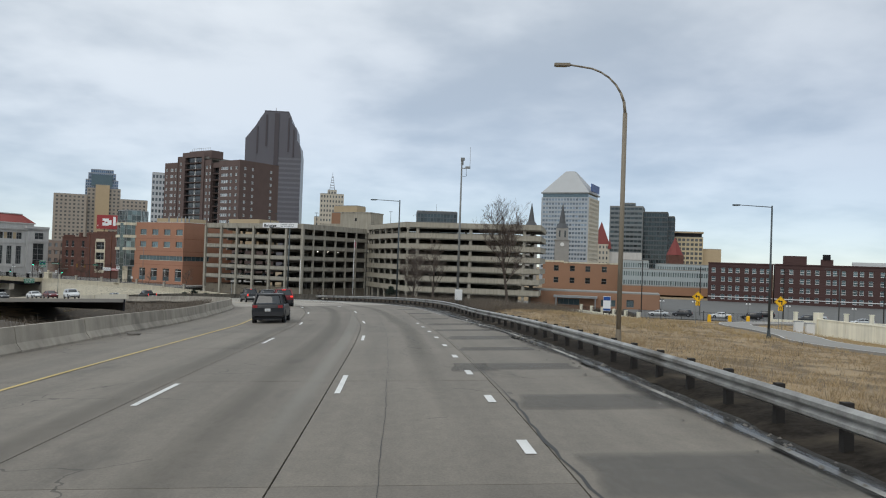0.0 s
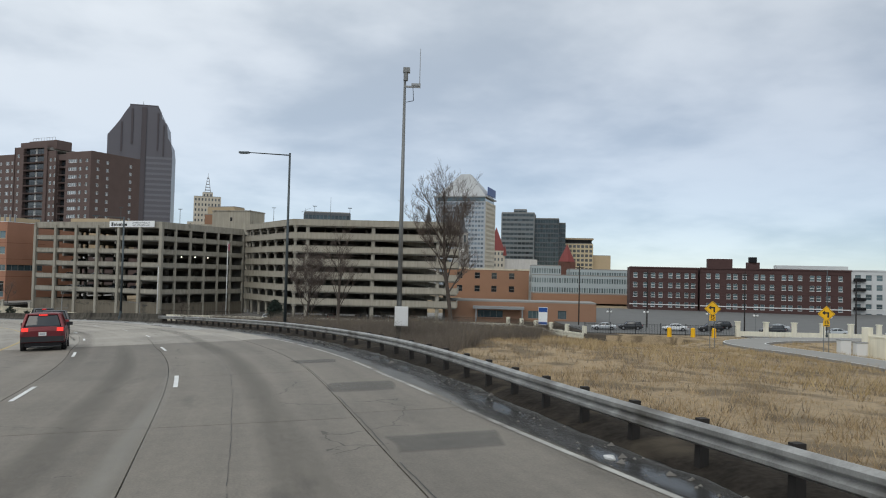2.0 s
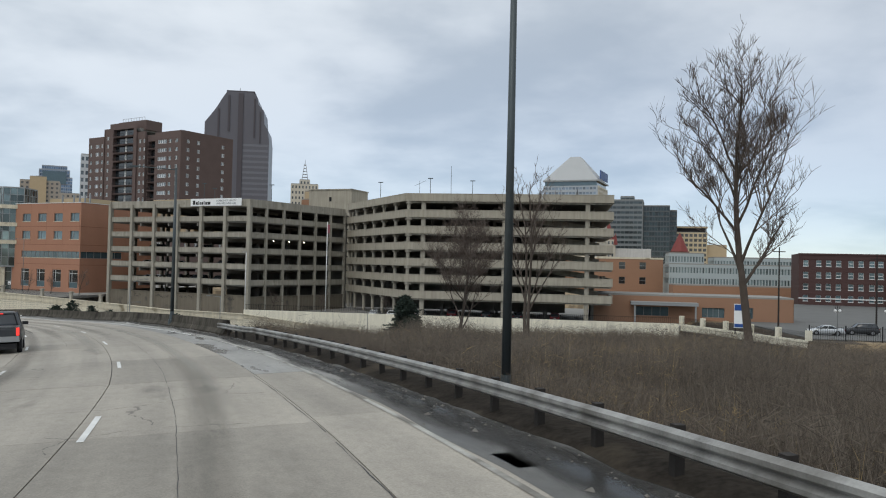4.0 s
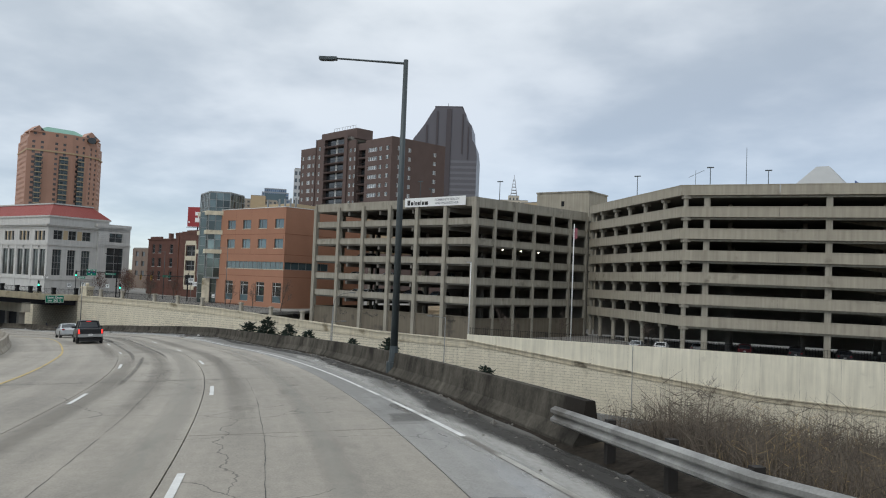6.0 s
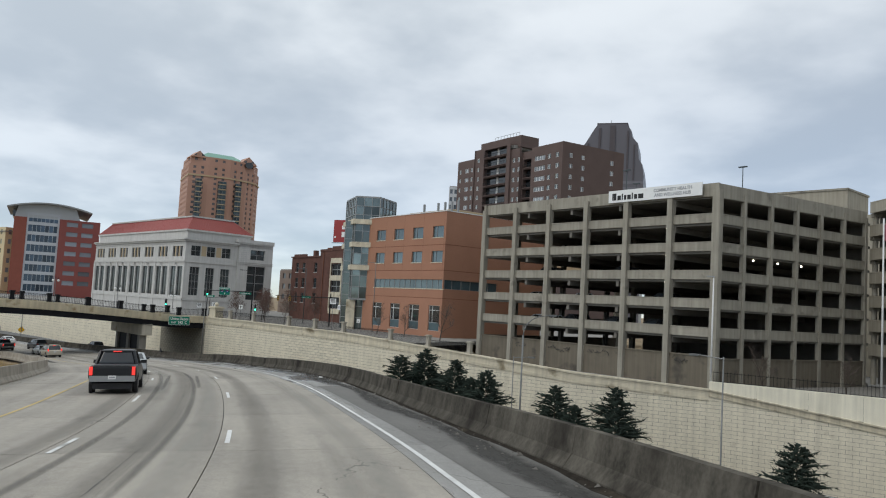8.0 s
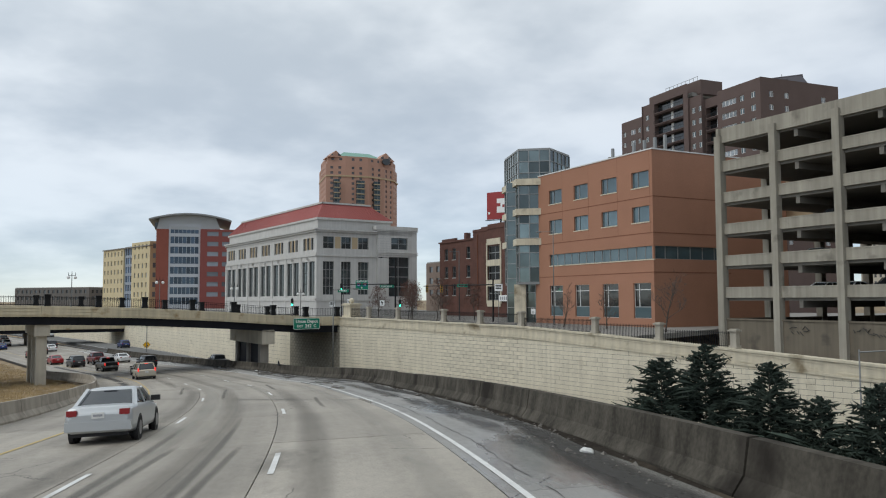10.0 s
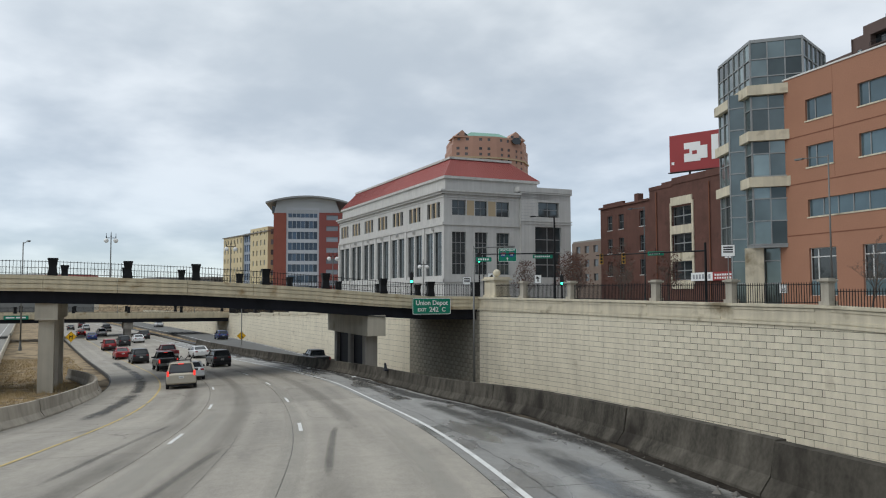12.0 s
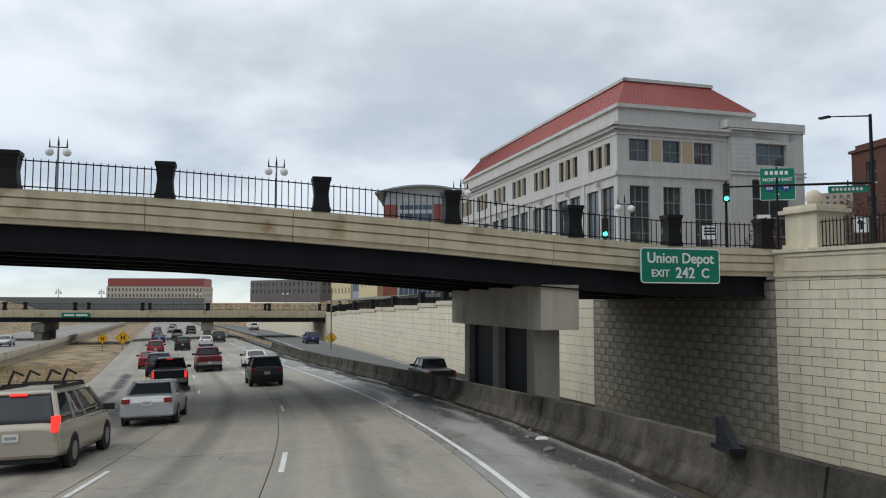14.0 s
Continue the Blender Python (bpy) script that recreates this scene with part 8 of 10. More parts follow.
tower_thing("pink_block", "small orange and cream block behind the garage", "office building", -92, 372, -22, [(0, 22, 0, 12, 26, TAN_BRICK), (0, 14, 2, 10, 29.5, TAN_STONE)], PAVEMENT, group="low buildings")


# ---- lamps, signs and signals ----
UP = Vector((0, 0, 1))


def street_lamp(x, y, z, top, arm, way, style, mat, label, thick=0.11, drop=0.0):
    """A lamp pole at (x, y, z) whose arm reaches out towards the angle way (degrees)."""
    h = top - z
    whole = thing("street_lamp", label, "street lamp", Matrix.Translation((x, y, z)) @ Matrix.Rotation(radians(way), 4, "Z"), "street lamps")
    part("base", Mesh().tube((0, 0, -0.3), (0, 0, 0.12), thick * 1.9, thick * 1.9, 10).tube((0, 0, 0.12), (0, 0, 0.75), thick * 1.35, thick * 1.05, 10), mat, whole)
    if style == "arched":
        r = min(arm * 0.8, h * 0.2)
        pts = [Vector((0, 0, 0.7)), Vector((0, 0, h - r))]
        pts += [Vector((r * (1 - math.cos(a)), 0, h - r + r * math.sin(a))) for a in np.linspace(0.25, math.pi / 2 * 0.96, 7)] + [Vector((arm, 0, h + 0.1))]
        m = Mesh()
        for k in range(len(pts) - 1):
            w = thick * (1 - 0.6 * min(1, (pts[k].z / h) ** 2 * 0.7 + 0.1 * k))
            m.tube(pts[k], pts[k + 1] + (pts[k + 1] - pts[k]).normalized() * 0.02, max(w, 0.04), max(w * 0.93, 0.04), 8)
        part("pole", m, mat, whole, smooth=True)
        end = pts[-1]
    else:
        part("pole", Mesh().tube((0, 0, 0.7), (0, 0, h), thick, thick * 0.62, 10), mat, whole, smooth=True)
        part("arm", Mesh().tube((0, 0, h - 0.15), (arm, 0, h + drop), 0.05, 0.035, 6), mat, whole)
        end = Vector((arm, 0, h + drop))
    part("lamp_head", Mesh().box(end.x - 0.1, end.x + 0.62, -0.13, 0.13, end.z - 0.07, end.z + 0.05).box(end.x + 0.05, end.x + 0.55, -0.1, 0.1, end.z - 0.1, end.z - 0.07), mat, whole)
    return whole


TAN_LAMP = "tall lamp post of weathered tan metal with an arched arm"
DARK_LAMP = "dark lamp post with a straight arm and flat head"
street_lamp(7.95, 16.0, -0.6, 11.9, 2.6, 180, "arched", POLE_TAN, TAN_LAMP, 0.11)
street_lamp(-11.1, 74.2, -2.6, 10.2, 3.0, 175, "flat", POLE_DARK, DARK_LAMP, 0.115)
street_lamp(28.4, 61.0, -3.4, 9.6, 3.2, 180, "flat", POLE_DARK, DARK_LAMP, 0.13)
street_lamp(70.0, 150.0, -7.0, 4.2, 2.4, 180, "flat", POLE_DARK, DARK_LAMP)
street_lamp(-37.06, 115.82, -4.2, 8.0, 2.9, 195, "flat", POLE_DARK, "tall dark lamp post standing on the concrete barrier", 0.15)
street_lamp(-133.0, 202.0, -13.2, -3.0, 2.4, 65, "flat", POLE, "slim grey lamp post beside the exit road", 0.09)
street_lamp(-71.0, 179.2, land(-71, 179.2), -2.85, 2.2, 20, "arched", POLE, "grey lamp post with an arched arm in the ravine", 0.08)
street_lamp(-53.0, 171.2, land(-53, 171.2), -4.8, 1.8, 165, "flat", POLE, "short grey lamp post with a flat head", 0.08)
street_lamp(-77.0, 191.0, land(-77, 191), -7.2, 1.6, 10, "flat", POLE, "short grey lamp post beside the exit road", 0.07)
street_lamp(-187.0, 186.0, -12.0, -0.6, 2.0, 0, "flat", POLE, "grey lamp post beyond the bridge", 0.09)
street_lamp(-34.0, 193.0, land(-34, 193), -7.8, 1.8, 170, "flat", POLE, "short grey lamp post beside the low road", 0.08)
street_lamp(-119.0, 226.5, CITY_Z, 4.4, 2.2, 170, "flat", POLE, "tall grey street lamp before the brick office", 0.08)
street_lamp(-145.0, 240.0, CITY_Z, 3.6, 2.4, 160, "flat", POLE_DARK, "dark street lamp by the crossing", 0.09)
for x, y, top, flag in ((-59.4, 201.3, 2.3, False), (-43.7, 201.2, 8.4, True)):
    whole = thing("flag_pole" if flag else "light_pole", "white pole standing behind the retaining wall" if not flag else "white flag pole with a furled flag", "pole", Matrix.Translation((x, y + 1.2, -9.8)), "")
    part("shaft", Mesh().tube((0, 0, 0), (0, 0, top + 9.8), 0.11, 0.07, 10), FRAME_WHITE, whole, smooth=True)
    part("foot", Mesh().tube((0, 0, 0), (0, 0, 0.4), 0.2, 0.16, 10), FRAME_GREY, whole)
    if flag:
        part("flag", Mesh().prism([(0.08, -0.1), (0.5, -0.06), (0.42, 0.1), (0.1, 0.12)], top + 7.6, top + 9.2), material("furled_flag_cloth", (0.28, 0.1, 0.12), 0.9, var=0.4, size=0.3), whole)
    else:
        part("lamp_head", Mesh().box(-0.7, 0.1, -0.13, 0.13, top + 9.7, top + 9.85), FRAME_GREY, whole)

# camera mast in the field
mz = land(-3.1, 66.0)
whole = thing("camera_mast", "slim grey traffic camera mast with an antenna", "camera mast", Matrix.Translation((-3.1, 66.0, mz)))
part("mast", Mesh().tube((0, 0, -0.2), (0, 0, 13.6 - mz), 0.17, 0.075, 12), POLE, whole, smooth=True)
part("camera_head", Mesh().tube((0.05, 0, 13.6 - mz), (0.05, 0, 14.15 - mz), 0.14, 0.14, 10).box(-0.12, 0.3, -0.16, 0.16, 14.1 - mz, 14.4 - mz), POLE, whole)
part("bracket", Mesh().box(-0.05, 0.95, -0.06, 0.06, 13.2 - mz, 13.3 - mz).box(0.4, 0.95, -0.1, 0.1, 13.3 - mz, 13.45 - mz), FRAME_GREY, whole)
part("antenna", Mesh().tube((0.9, 0, 13.3 - mz), (0.9, 0, 15.6 - mz), 0.025, 0.015, 6), FRAME_GREY, whole)
part("cabinet", Mesh().box(-0.25, 0.55, -0.5, -0.18, 1.1, 2.25).box(-0.22, 0.52, -0.52, -0.5, 1.15, 2.2), FRAME_WHITE, whole, "pale equipment cabinet")
part("cable", Mesh().tube((0.5, 0, 13.2 - mz), (0.55, 0, 12.4 - mz), 0.02, 0.02, 5).tube((0.55, 0, 12.4 - mz), (0.1, 0, 12.3 - mz), 0.02, 0.02, 5), DARK_STEEL, whole)


def facing(x, y, z, tx, ty):
    """Axes of a sign at (x, y, z) whose front, local -y, looks at (tx, ty)."""
    f = Vector((x - tx, y - ty, 0)).normalized()
    return Matrix.Translation((x, y, z)) @ Matrix.Rotation(math.atan2(f.y, f.x) - math.pi / 2, 4, "Z")


def rounded(w, h, r, n=3):
    out = []
    for cx, cz, a0 in ((w - r, r, -90), (w - r, h - r, 0), (r, h - r, 90), (r, r, 180)):
        out += [(cx + r * math.cos(radians(a0 + 90 * k / n)), cz + r * math.sin(radians(a0 + 90 * k / n))) for k in range(n + 1)]
    return out


def plate(poly, y0, y1):
    """A flat sheet in x, z between two depths."""
    n = len(poly)
    return Mesh().add([(x, y, z) for y in (y0, y1) for x, z in poly], [tuple(range(n)), tuple(range(n, 2 * n))[::-1]] + [(i, i + n, (i + 1) % n + n, (i + 1) % n) for i in range(n)])


def outline(w, h, r, t, y0, y1):
    """A border strip of width t inside a rounded rectangle."""
    o, i = rounded(w, h, r), [(x + t, z + t) for x, z in rounded(w - 2 * t, h - 2 * t, max(r - t, 0.02))]
    n = len(o)
    return Mesh().add([(x, y0, z) for x, z in o] + [(x, y0, z) for x, z in i] + [(x, y1, z) for x, z in o], [(k, (k + 1) % n, n + (k + 1) % n, n + k) for k in range(n)] + [(k, 2 * n + k, 2 * n + (k + 1) % n, (k + 1) % n) for k in range(n)])


# exit sign on the bridge
fr = wall_frame((-148.3, 208.9), (-147.3, 212.6), -8.15)
sw, sh_ = 3.83, 1.47
whole = thing("exit_sign", "green exit sign with white lettering on the bridge edge", "road sign", fr)
part("panel", plate(rounded(sw, sh_, 0.16), 0.0, 0.05), SIGN_GREEN, whole)
part("border", outline(sw, sh_, 0.16, 0.05, -0.008, 0.0), SIGN_WHITE, whole)
text("Union Depot", 0.60, Matrix.Translation((sw / 2, -0.012, 1.03)), SIGN_WHITE, whole)
text("EXIT", 0.42, Matrix.Translation((0.93, -0.012, 0.4)), SIGN_WHITE, whole)
text("242", 0.62, Matrix.Translation((2.12, -0.012, 0.42)), SIGN_WHITE, whole)
text("C", 0.56, Matrix.Translation((3.1, -0.012, 0.42)), SIGN_WHITE, whole)
for u in (0.7, sw - 0.7):
    part("bracket", Mesh().box(u - 0.05, u + 0.05, 0.05, 1.0, 1.1, 1.2).box(u - 0.05, u + 0.05, 0.05, 0.12, 0.1, 1.35), DARK_STEEL, whole)


def signal(x, y, z, tx, ty, lit, label, pole=None, shell=None):
    """A traffic signal head with three lenses; pole: ground height of its own post."""
    fr = facing(x, y, z, tx, ty)
    whole = thing("traffic_signal", label, "traffic signal", fr, "traffic signals")
    part("housing", Mesh().box(-0.19, 0.19, 0, 0.25, -0.55, 0.55), shell or SIGN_BLACK, whole)
    for k, h in enumerate((0.36, 0.0, -0.36)):
        on = lit and k == 2
        part("lens", Mesh().tube((0, 0.0, h), (0, -0.03, h), 0.13, 0.12, 12), GREEN_LIGHT if on else TRIM, whole)
        part("visor", Mesh().box(-0.15, 0.15, -0.2, 0, h + 0.13, h + 0.15), SIGN_BLACK, whole)
    if pole is not None:
        part("post", Mesh().tube((0, 0.35, pole - z), (0, 0.35, 0.7), 0.09, 0.07, 8).box(-0.03, 0.03, 0.2, 0.35, 0.4, 0.46), DARK_STEEL, whole)
    return whole


signal(-155.8, 224.4, -2.3, -110, 176, True, "black traffic signal showing green on its own post", CITY_Z)
signal(-149.5, 230.9, -4.8, -110, 190, True, "low black traffic signal showing green", CITY_Z)
signal(-158.5, 217.0, -4.6, -110, 176, True, "black traffic signal showing green at the bridge end", -7.3)
AMBER = material("amber_signal_housing", (0.45, 0.25, 0.04), 0.6)
signal(-145.1, 232.2, -2.6, -110, 190, False, "yellow traffic signal hanging on a mast arm", shell=AMBER)
signal(-142.7, 232.8, -2.6, -110, 190, False, "yellow traffic signal hanging on a mast arm", shell=AMBER)
whole = thing("mast_arm", "dark steel signal mast with a long arm", "signal mast", Matrix.Translation((-134.2, 234.4, CITY_Z)))
part("post", Mesh().tube((0, 0, 0), (0, 0, 6.2), 0.14, 0.11, 10), DARK_STEEL, whole)
part("arm", Mesh().tube((0, 0, 5.4), (-11.6, -2.2, 5.3), 0.09, 0.05, 8), DARK_STEEL, whole)
whole = thing("mast_arm", "dark steel signal mast carrying a green guide sign", "signal mast", Matrix.Translation((-150.6, 231.0, CITY_Z)))
part("post", Mesh().tube((0, 0, 0), (0, 0, 9.8), 0.15, 0.09, 10), DARK_STEEL, whole)
part("lamp_arm", Mesh().tube((0, 0, 9.7), (-1.9, -1.0, 9.9), 0.05, 0.035, 6).box(-2.5, -1.85, -1.25, -0.95, 9.83, 9.95), DARK_STEEL, whole)
part("arm", Mesh().tube((0, 0, 5.7), (-5.6, -6.4, 5.6), 0.09, 0.05, 8), DARK_STEEL, whole)
# guide sign
fr = facing(-154.7, 227.5, -2.95, -110, 182) @ Matrix.Diagonal((0.78, 1, 0.78, 1)) @ Matrix.Translation((-1.1, -0.2, 0.35))
whole = thing("guide_sign", "green guide sign with two route shields", "road sign", fr)
part("panel", plate(rounded(2.6, 1.9, 0.12), 0.0, 0.05), SIGN_GREEN, whole)
part("border", outline(2.6, 1.9, 0.12, 0.04, -0.008, 0.0), SIGN_WHITE, whole)
text("NORTH EAST", 0.36, Matrix.Translation((1.3, -0.012, 1.6)), SIGN_WHITE, whole)
SHIELD = material("blue_route_shield", (0.02, 0.08, 0.3), 0.4)
for cx, num in ((0.7, "35E"), (1.9, "94")):
    sp_ = [(cx - 0.42, 1.05), (cx - 0.32, 0.78), (cx, 0.6), (cx + 0.32, 0.78), (cx + 0.42, 1.05), (cx + 0.36, 1.32), (cx, 1.27), (cx - 0.36, 1.32)]
    part("shield", plate(sp_, -0.02, 0.0), SHIELD, whole)
    part("shield_band", Mesh().box(cx - 0.37, cx + 0.37, -0.026, -0.018, 1.17, 1.27), SIGN_RED, whole)
    text(num, 0.36, Matrix.Translation((cx, -0.03, 0.95)), SIGN_WHITE, whole)
part("arrow", Mesh().box(1.26, 1.34, -0.012, 0, 0.15, 0.45).add([(1.12, -0.012, 0.42), (1.48, -0.012, 0.42), (1.3, -0.012, 0.62)], [(0, 1, 2)]), SIGN_WHITE, whole)
# street name blades, their names as plain bars
for x, y, z, w in ((-152.4, 229.4, -2.35, 2.2), (-140.0, 233.2, -2.4, 1.6), (-147.9, 216.4, -3.2, 1.5)):
    fr = facing(x, y, z, -110, 185)
    whole = thing("street_name_sign", "green street name blade with a plain white bar", "road sign", fr, "street name signs")
    part("panel", plate(rounded(w, 0.42, 0.06), 0, 0.04), SIGN_GREEN, whole)
    m = Mesh()
    for k in range(int(w / 0.24) - 1):
        m.box(0.2 + k * 0.22, 0.34 + k * 0.22, -0.01, 0.0, 0.13, 0.3)
    part("unread_bars", m, SIGN_WHITE, whole)
    if z < -3:
        part("post", Mesh().tube((w / 2, 0.08, -7.3 - z), (w / 2, 0.08, 0.5), 0.05, 0.05, 8), DARK_STEEL, whole)
    else:
        part("hanger", Mesh().box(w / 2 - 0.03, w / 2 + 0.03, 0.02, 0.1, 0.4, 0.75), DARK_STEEL, whole)


def white_sign(x, y, z, w, h, low, label, arrow=0, words="", bars=0):
    fr = facing(x, y, z, -105, 185)
    whole = thing("regulatory_sign", label, "road sign", fr, "small white signs")
    part("panel", plate([(a - w / 2, b) for a, b in rounded(w, h, 0.05)], 0, 0.03), SIGN_WHITE, whole)
    part("border", Mesh().add(*(lambda q: (q.v, q.f))(outline(w, h, 0.05, 0.025, -0.006, 0.0))), SIGN_BLACK, whole, at=Matrix.Translation((-w / 2, 0, 0)))
    part("post", Mesh().tube((0, 0.06, low - z), (0, 0.06, h), 0.04, 0.04, 8), POLE, whole)
    if arrow:
        part("arrow", Mesh().box(-0.06, 0.06, -0.01, 0, h * 0.2, h * 0.6).add([(-0.22, -0.01, h * 0.55), (0.22, -0.01, h * 0.55), (arrow * 0.12, -0.01, h * 0.85)], [(0, 1, 2)]), SIGN_BLACK, whole)
    if words:
        text(words, h * 0.45, Matrix.Translation((0, -0.012, h * 0.32)), SIGN_BLACK, whole)
    if bars:
        m = Mesh()
        for k in range(bars):
            m.box(-w * 0.35, w * 0.35, -0.01, 0, h * (0.72 - 0.2 * k), h * (0.84 - 0.2 * k))
        part("unread_bars", m, SIGN_BLACK, whole)
    return whole


white_sign(-152.0, 222.5, -5.0, 0.75, 0.9, CITY_Z, "small white lane arrow sign behind the wall", 1)
white_sign(-148.6, 226.0, -5.2, 0.75, 0.9, CITY_Z, "small white lane arrow sign by the crossing", -1)
white_sign(-155.2, 222.0, -5.3, 0.9, 0.85, CITY_Z, "white notice sign with unreadable lines", bars=3)
white_sign(-124.6, 230.3, -6.3, 0.65, 0.8, CITY_Z, "white speed limit sign before the brick office", words="25")
white_sign(-127.2, 226.0, -3.2, 1.1, 1.0, CITY_Z, "white notice board with unreadable lines", bars=3)


def diamond(x, y, z, low, tx, ty, label, kind, size=0.62):
    """A yellow warning diamond on a post: kind is curve, merge or straight."""
    fr = facing(x, y, z, tx, ty)
    whole = thing("warning_sign", label, "road sign", fr, "yellow warning signs")
    part("panel", plate([(0, -size), (size, 0), (0, size), (-size, 0)], 0, 0.03), SIGN_YELLOW, whole)
    b = size * 0.9
    i = b - 0.035
    part("border", Mesh().add([(0, -0.006, -b), (b, -0.006, 0), (0, -0.006, b), (-b, -0.006, 0), (0, -0.006, -i), (i, -0.006, 0), (0, -0.006, i), (-i, -0.006, 0)], [(0, 1, 5, 4), (1, 2, 6, 5), (2, 3, 7, 6), (3, 0, 4, 7)]), SIGN_BLACK, whole)
    m = Mesh()
    k = size / 0.62
    if kind == "curve":
        m.box(0.06 * k, 0.18 * k, -0.01, 0, -0.28 * k, 0.1 * k).box(-0.12 * k, 0.18 * k, -0.01, 0, 0.02 * k, 0.14 * k).add([(-0.1 * k, -0.01, -0.1 * k), (-0.1 * k, -0.01, 0.26 * k), (-0.32 * k, -0.01, 0.08 * k)], [(0, 1, 2)])
    elif kind == "merge":
        m.box(-0.05 * k, 0.05 * k, -0.01, 0, -0.32 * k, 0.15 * k).add([(-0.14 * k, -0.01, 0.13 * k), (0.14 * k, -0.01, 0.13 * k), (0, -0.01, 0.34 * k)], [(0, 1, 2)]).add([(0.2 * k, -0.01, -0.3 * k), (0.28 * k, -0.01, -0.25 * k), (0.05 * k, -0.01, 0.04 * k), (0.0, -0.01, -0.05 * k)], [(0, 1, 2, 3)])
    else:
        m.box(-0.18 * k, -0.08 * k, -0.01, 0, -0.25 * k, 0.2 * k).box(0.08 * k, 0.18 * k, -0.01, 0, -0.25 * k, 0.2 * k).box(-0.18 * k, 0.18 * k, -0.01, 0, -0.03 * k, 0.07 * k)
    part("symbol", m, SIGN_BLACK, whole)
    if kind == "curve":
        part("speed_plate", plate([(a - 0.32, c - 1.32) for a, c in rounded(0.64, 0.64, 0.05)], 0, 0.03), SIGN_YELLOW, whole)
        text("15", 0.5, Matrix.Translation((0, -0.012, -0.92)), SIGN_BLACK, whole)
        part("unread_bars", Mesh().box(-0.2, 0.2, -0.01, 0, -1.26, -1.17), SIGN_BLACK, whole)
    for sx in ((-0.25, 0.25) if kind == "curve" else (0,)):
        part("post", Mesh().tube((sx, 0.07, low - z), (sx, 0.07, size * 0.6), 0.045, 0.045, 6), POLE, whole)
    return whole


for x, y, z in ((30.7, 102.2, -1.1), (42.0, 99.7, -1.3)):
    diamond(x, y, z, land(x, y) - 0.1, 0, -20, "yellow curve arrow sign with a speed plate in dry grass", "curve", 0.85)
diamond(-214.4, 225.6, -13.15, -17, -120, 185, "yellow merge sign on a tall pole beside the exit road", "merge", 0.75)
part("mast", Mesh().tube((-214.4, 225.6, -16.5), (-214.4, 225.6, -7.0), 0.09, 0.07, 8), POLE, None).name = "sign_mast"
tagged(bpy.data.objects["sign_mast"], "slim grey pole beside the exit road", "pole")
diamond(-242.4, 206.8, -13.7, -17, -120, 185, "yellow object sign in the median", "straight", 0.95)
diamond(-245.0, 204.6, -13.9, -17, -120, 185, "yellow object sign in the median", "straight", 0.75)
# street name board on the further bridge
fr = wall_frame((-275.6, 203.0), (-274.2, 207.6), -11.35)
whole = thing("bridge_sign", "small green name board on the further bridge", "road sign", fr)
part("panel", plate(rounded(4.6, 0.8, 0.1), -0.2, -0.1), SIGN_GREEN, whole)
part("unread_bars", Mesh().box(0.4, 2.0, -0.22, -0.2, 0.25, 0.55).box(2.3, 4.1, -0.22, -0.2, 0.25, 0.55), SIGN_WHITE, whole)


# ---- trees ----
def limb(m, p, way, ln, r, rng, parts=3, wob=0.14, lift=0.05, n=5):
    """A bending limb; returns the points along it."""
    pts = [p]
    for k in range(parts):
        way = (way + Vector((rng.uniform(-wob, wob), rng.uniform(-wob, wob), rng.uniform(-wob, wob) + lift))).normalized()
        q = p + way * (ln / parts)
        m.tube(p, q, r * (1 - 0.62 * k / parts), r * (1 - 0.62 * (k + 1) / parts), n)
        pts.append(q)
        p = q
    return pts, way


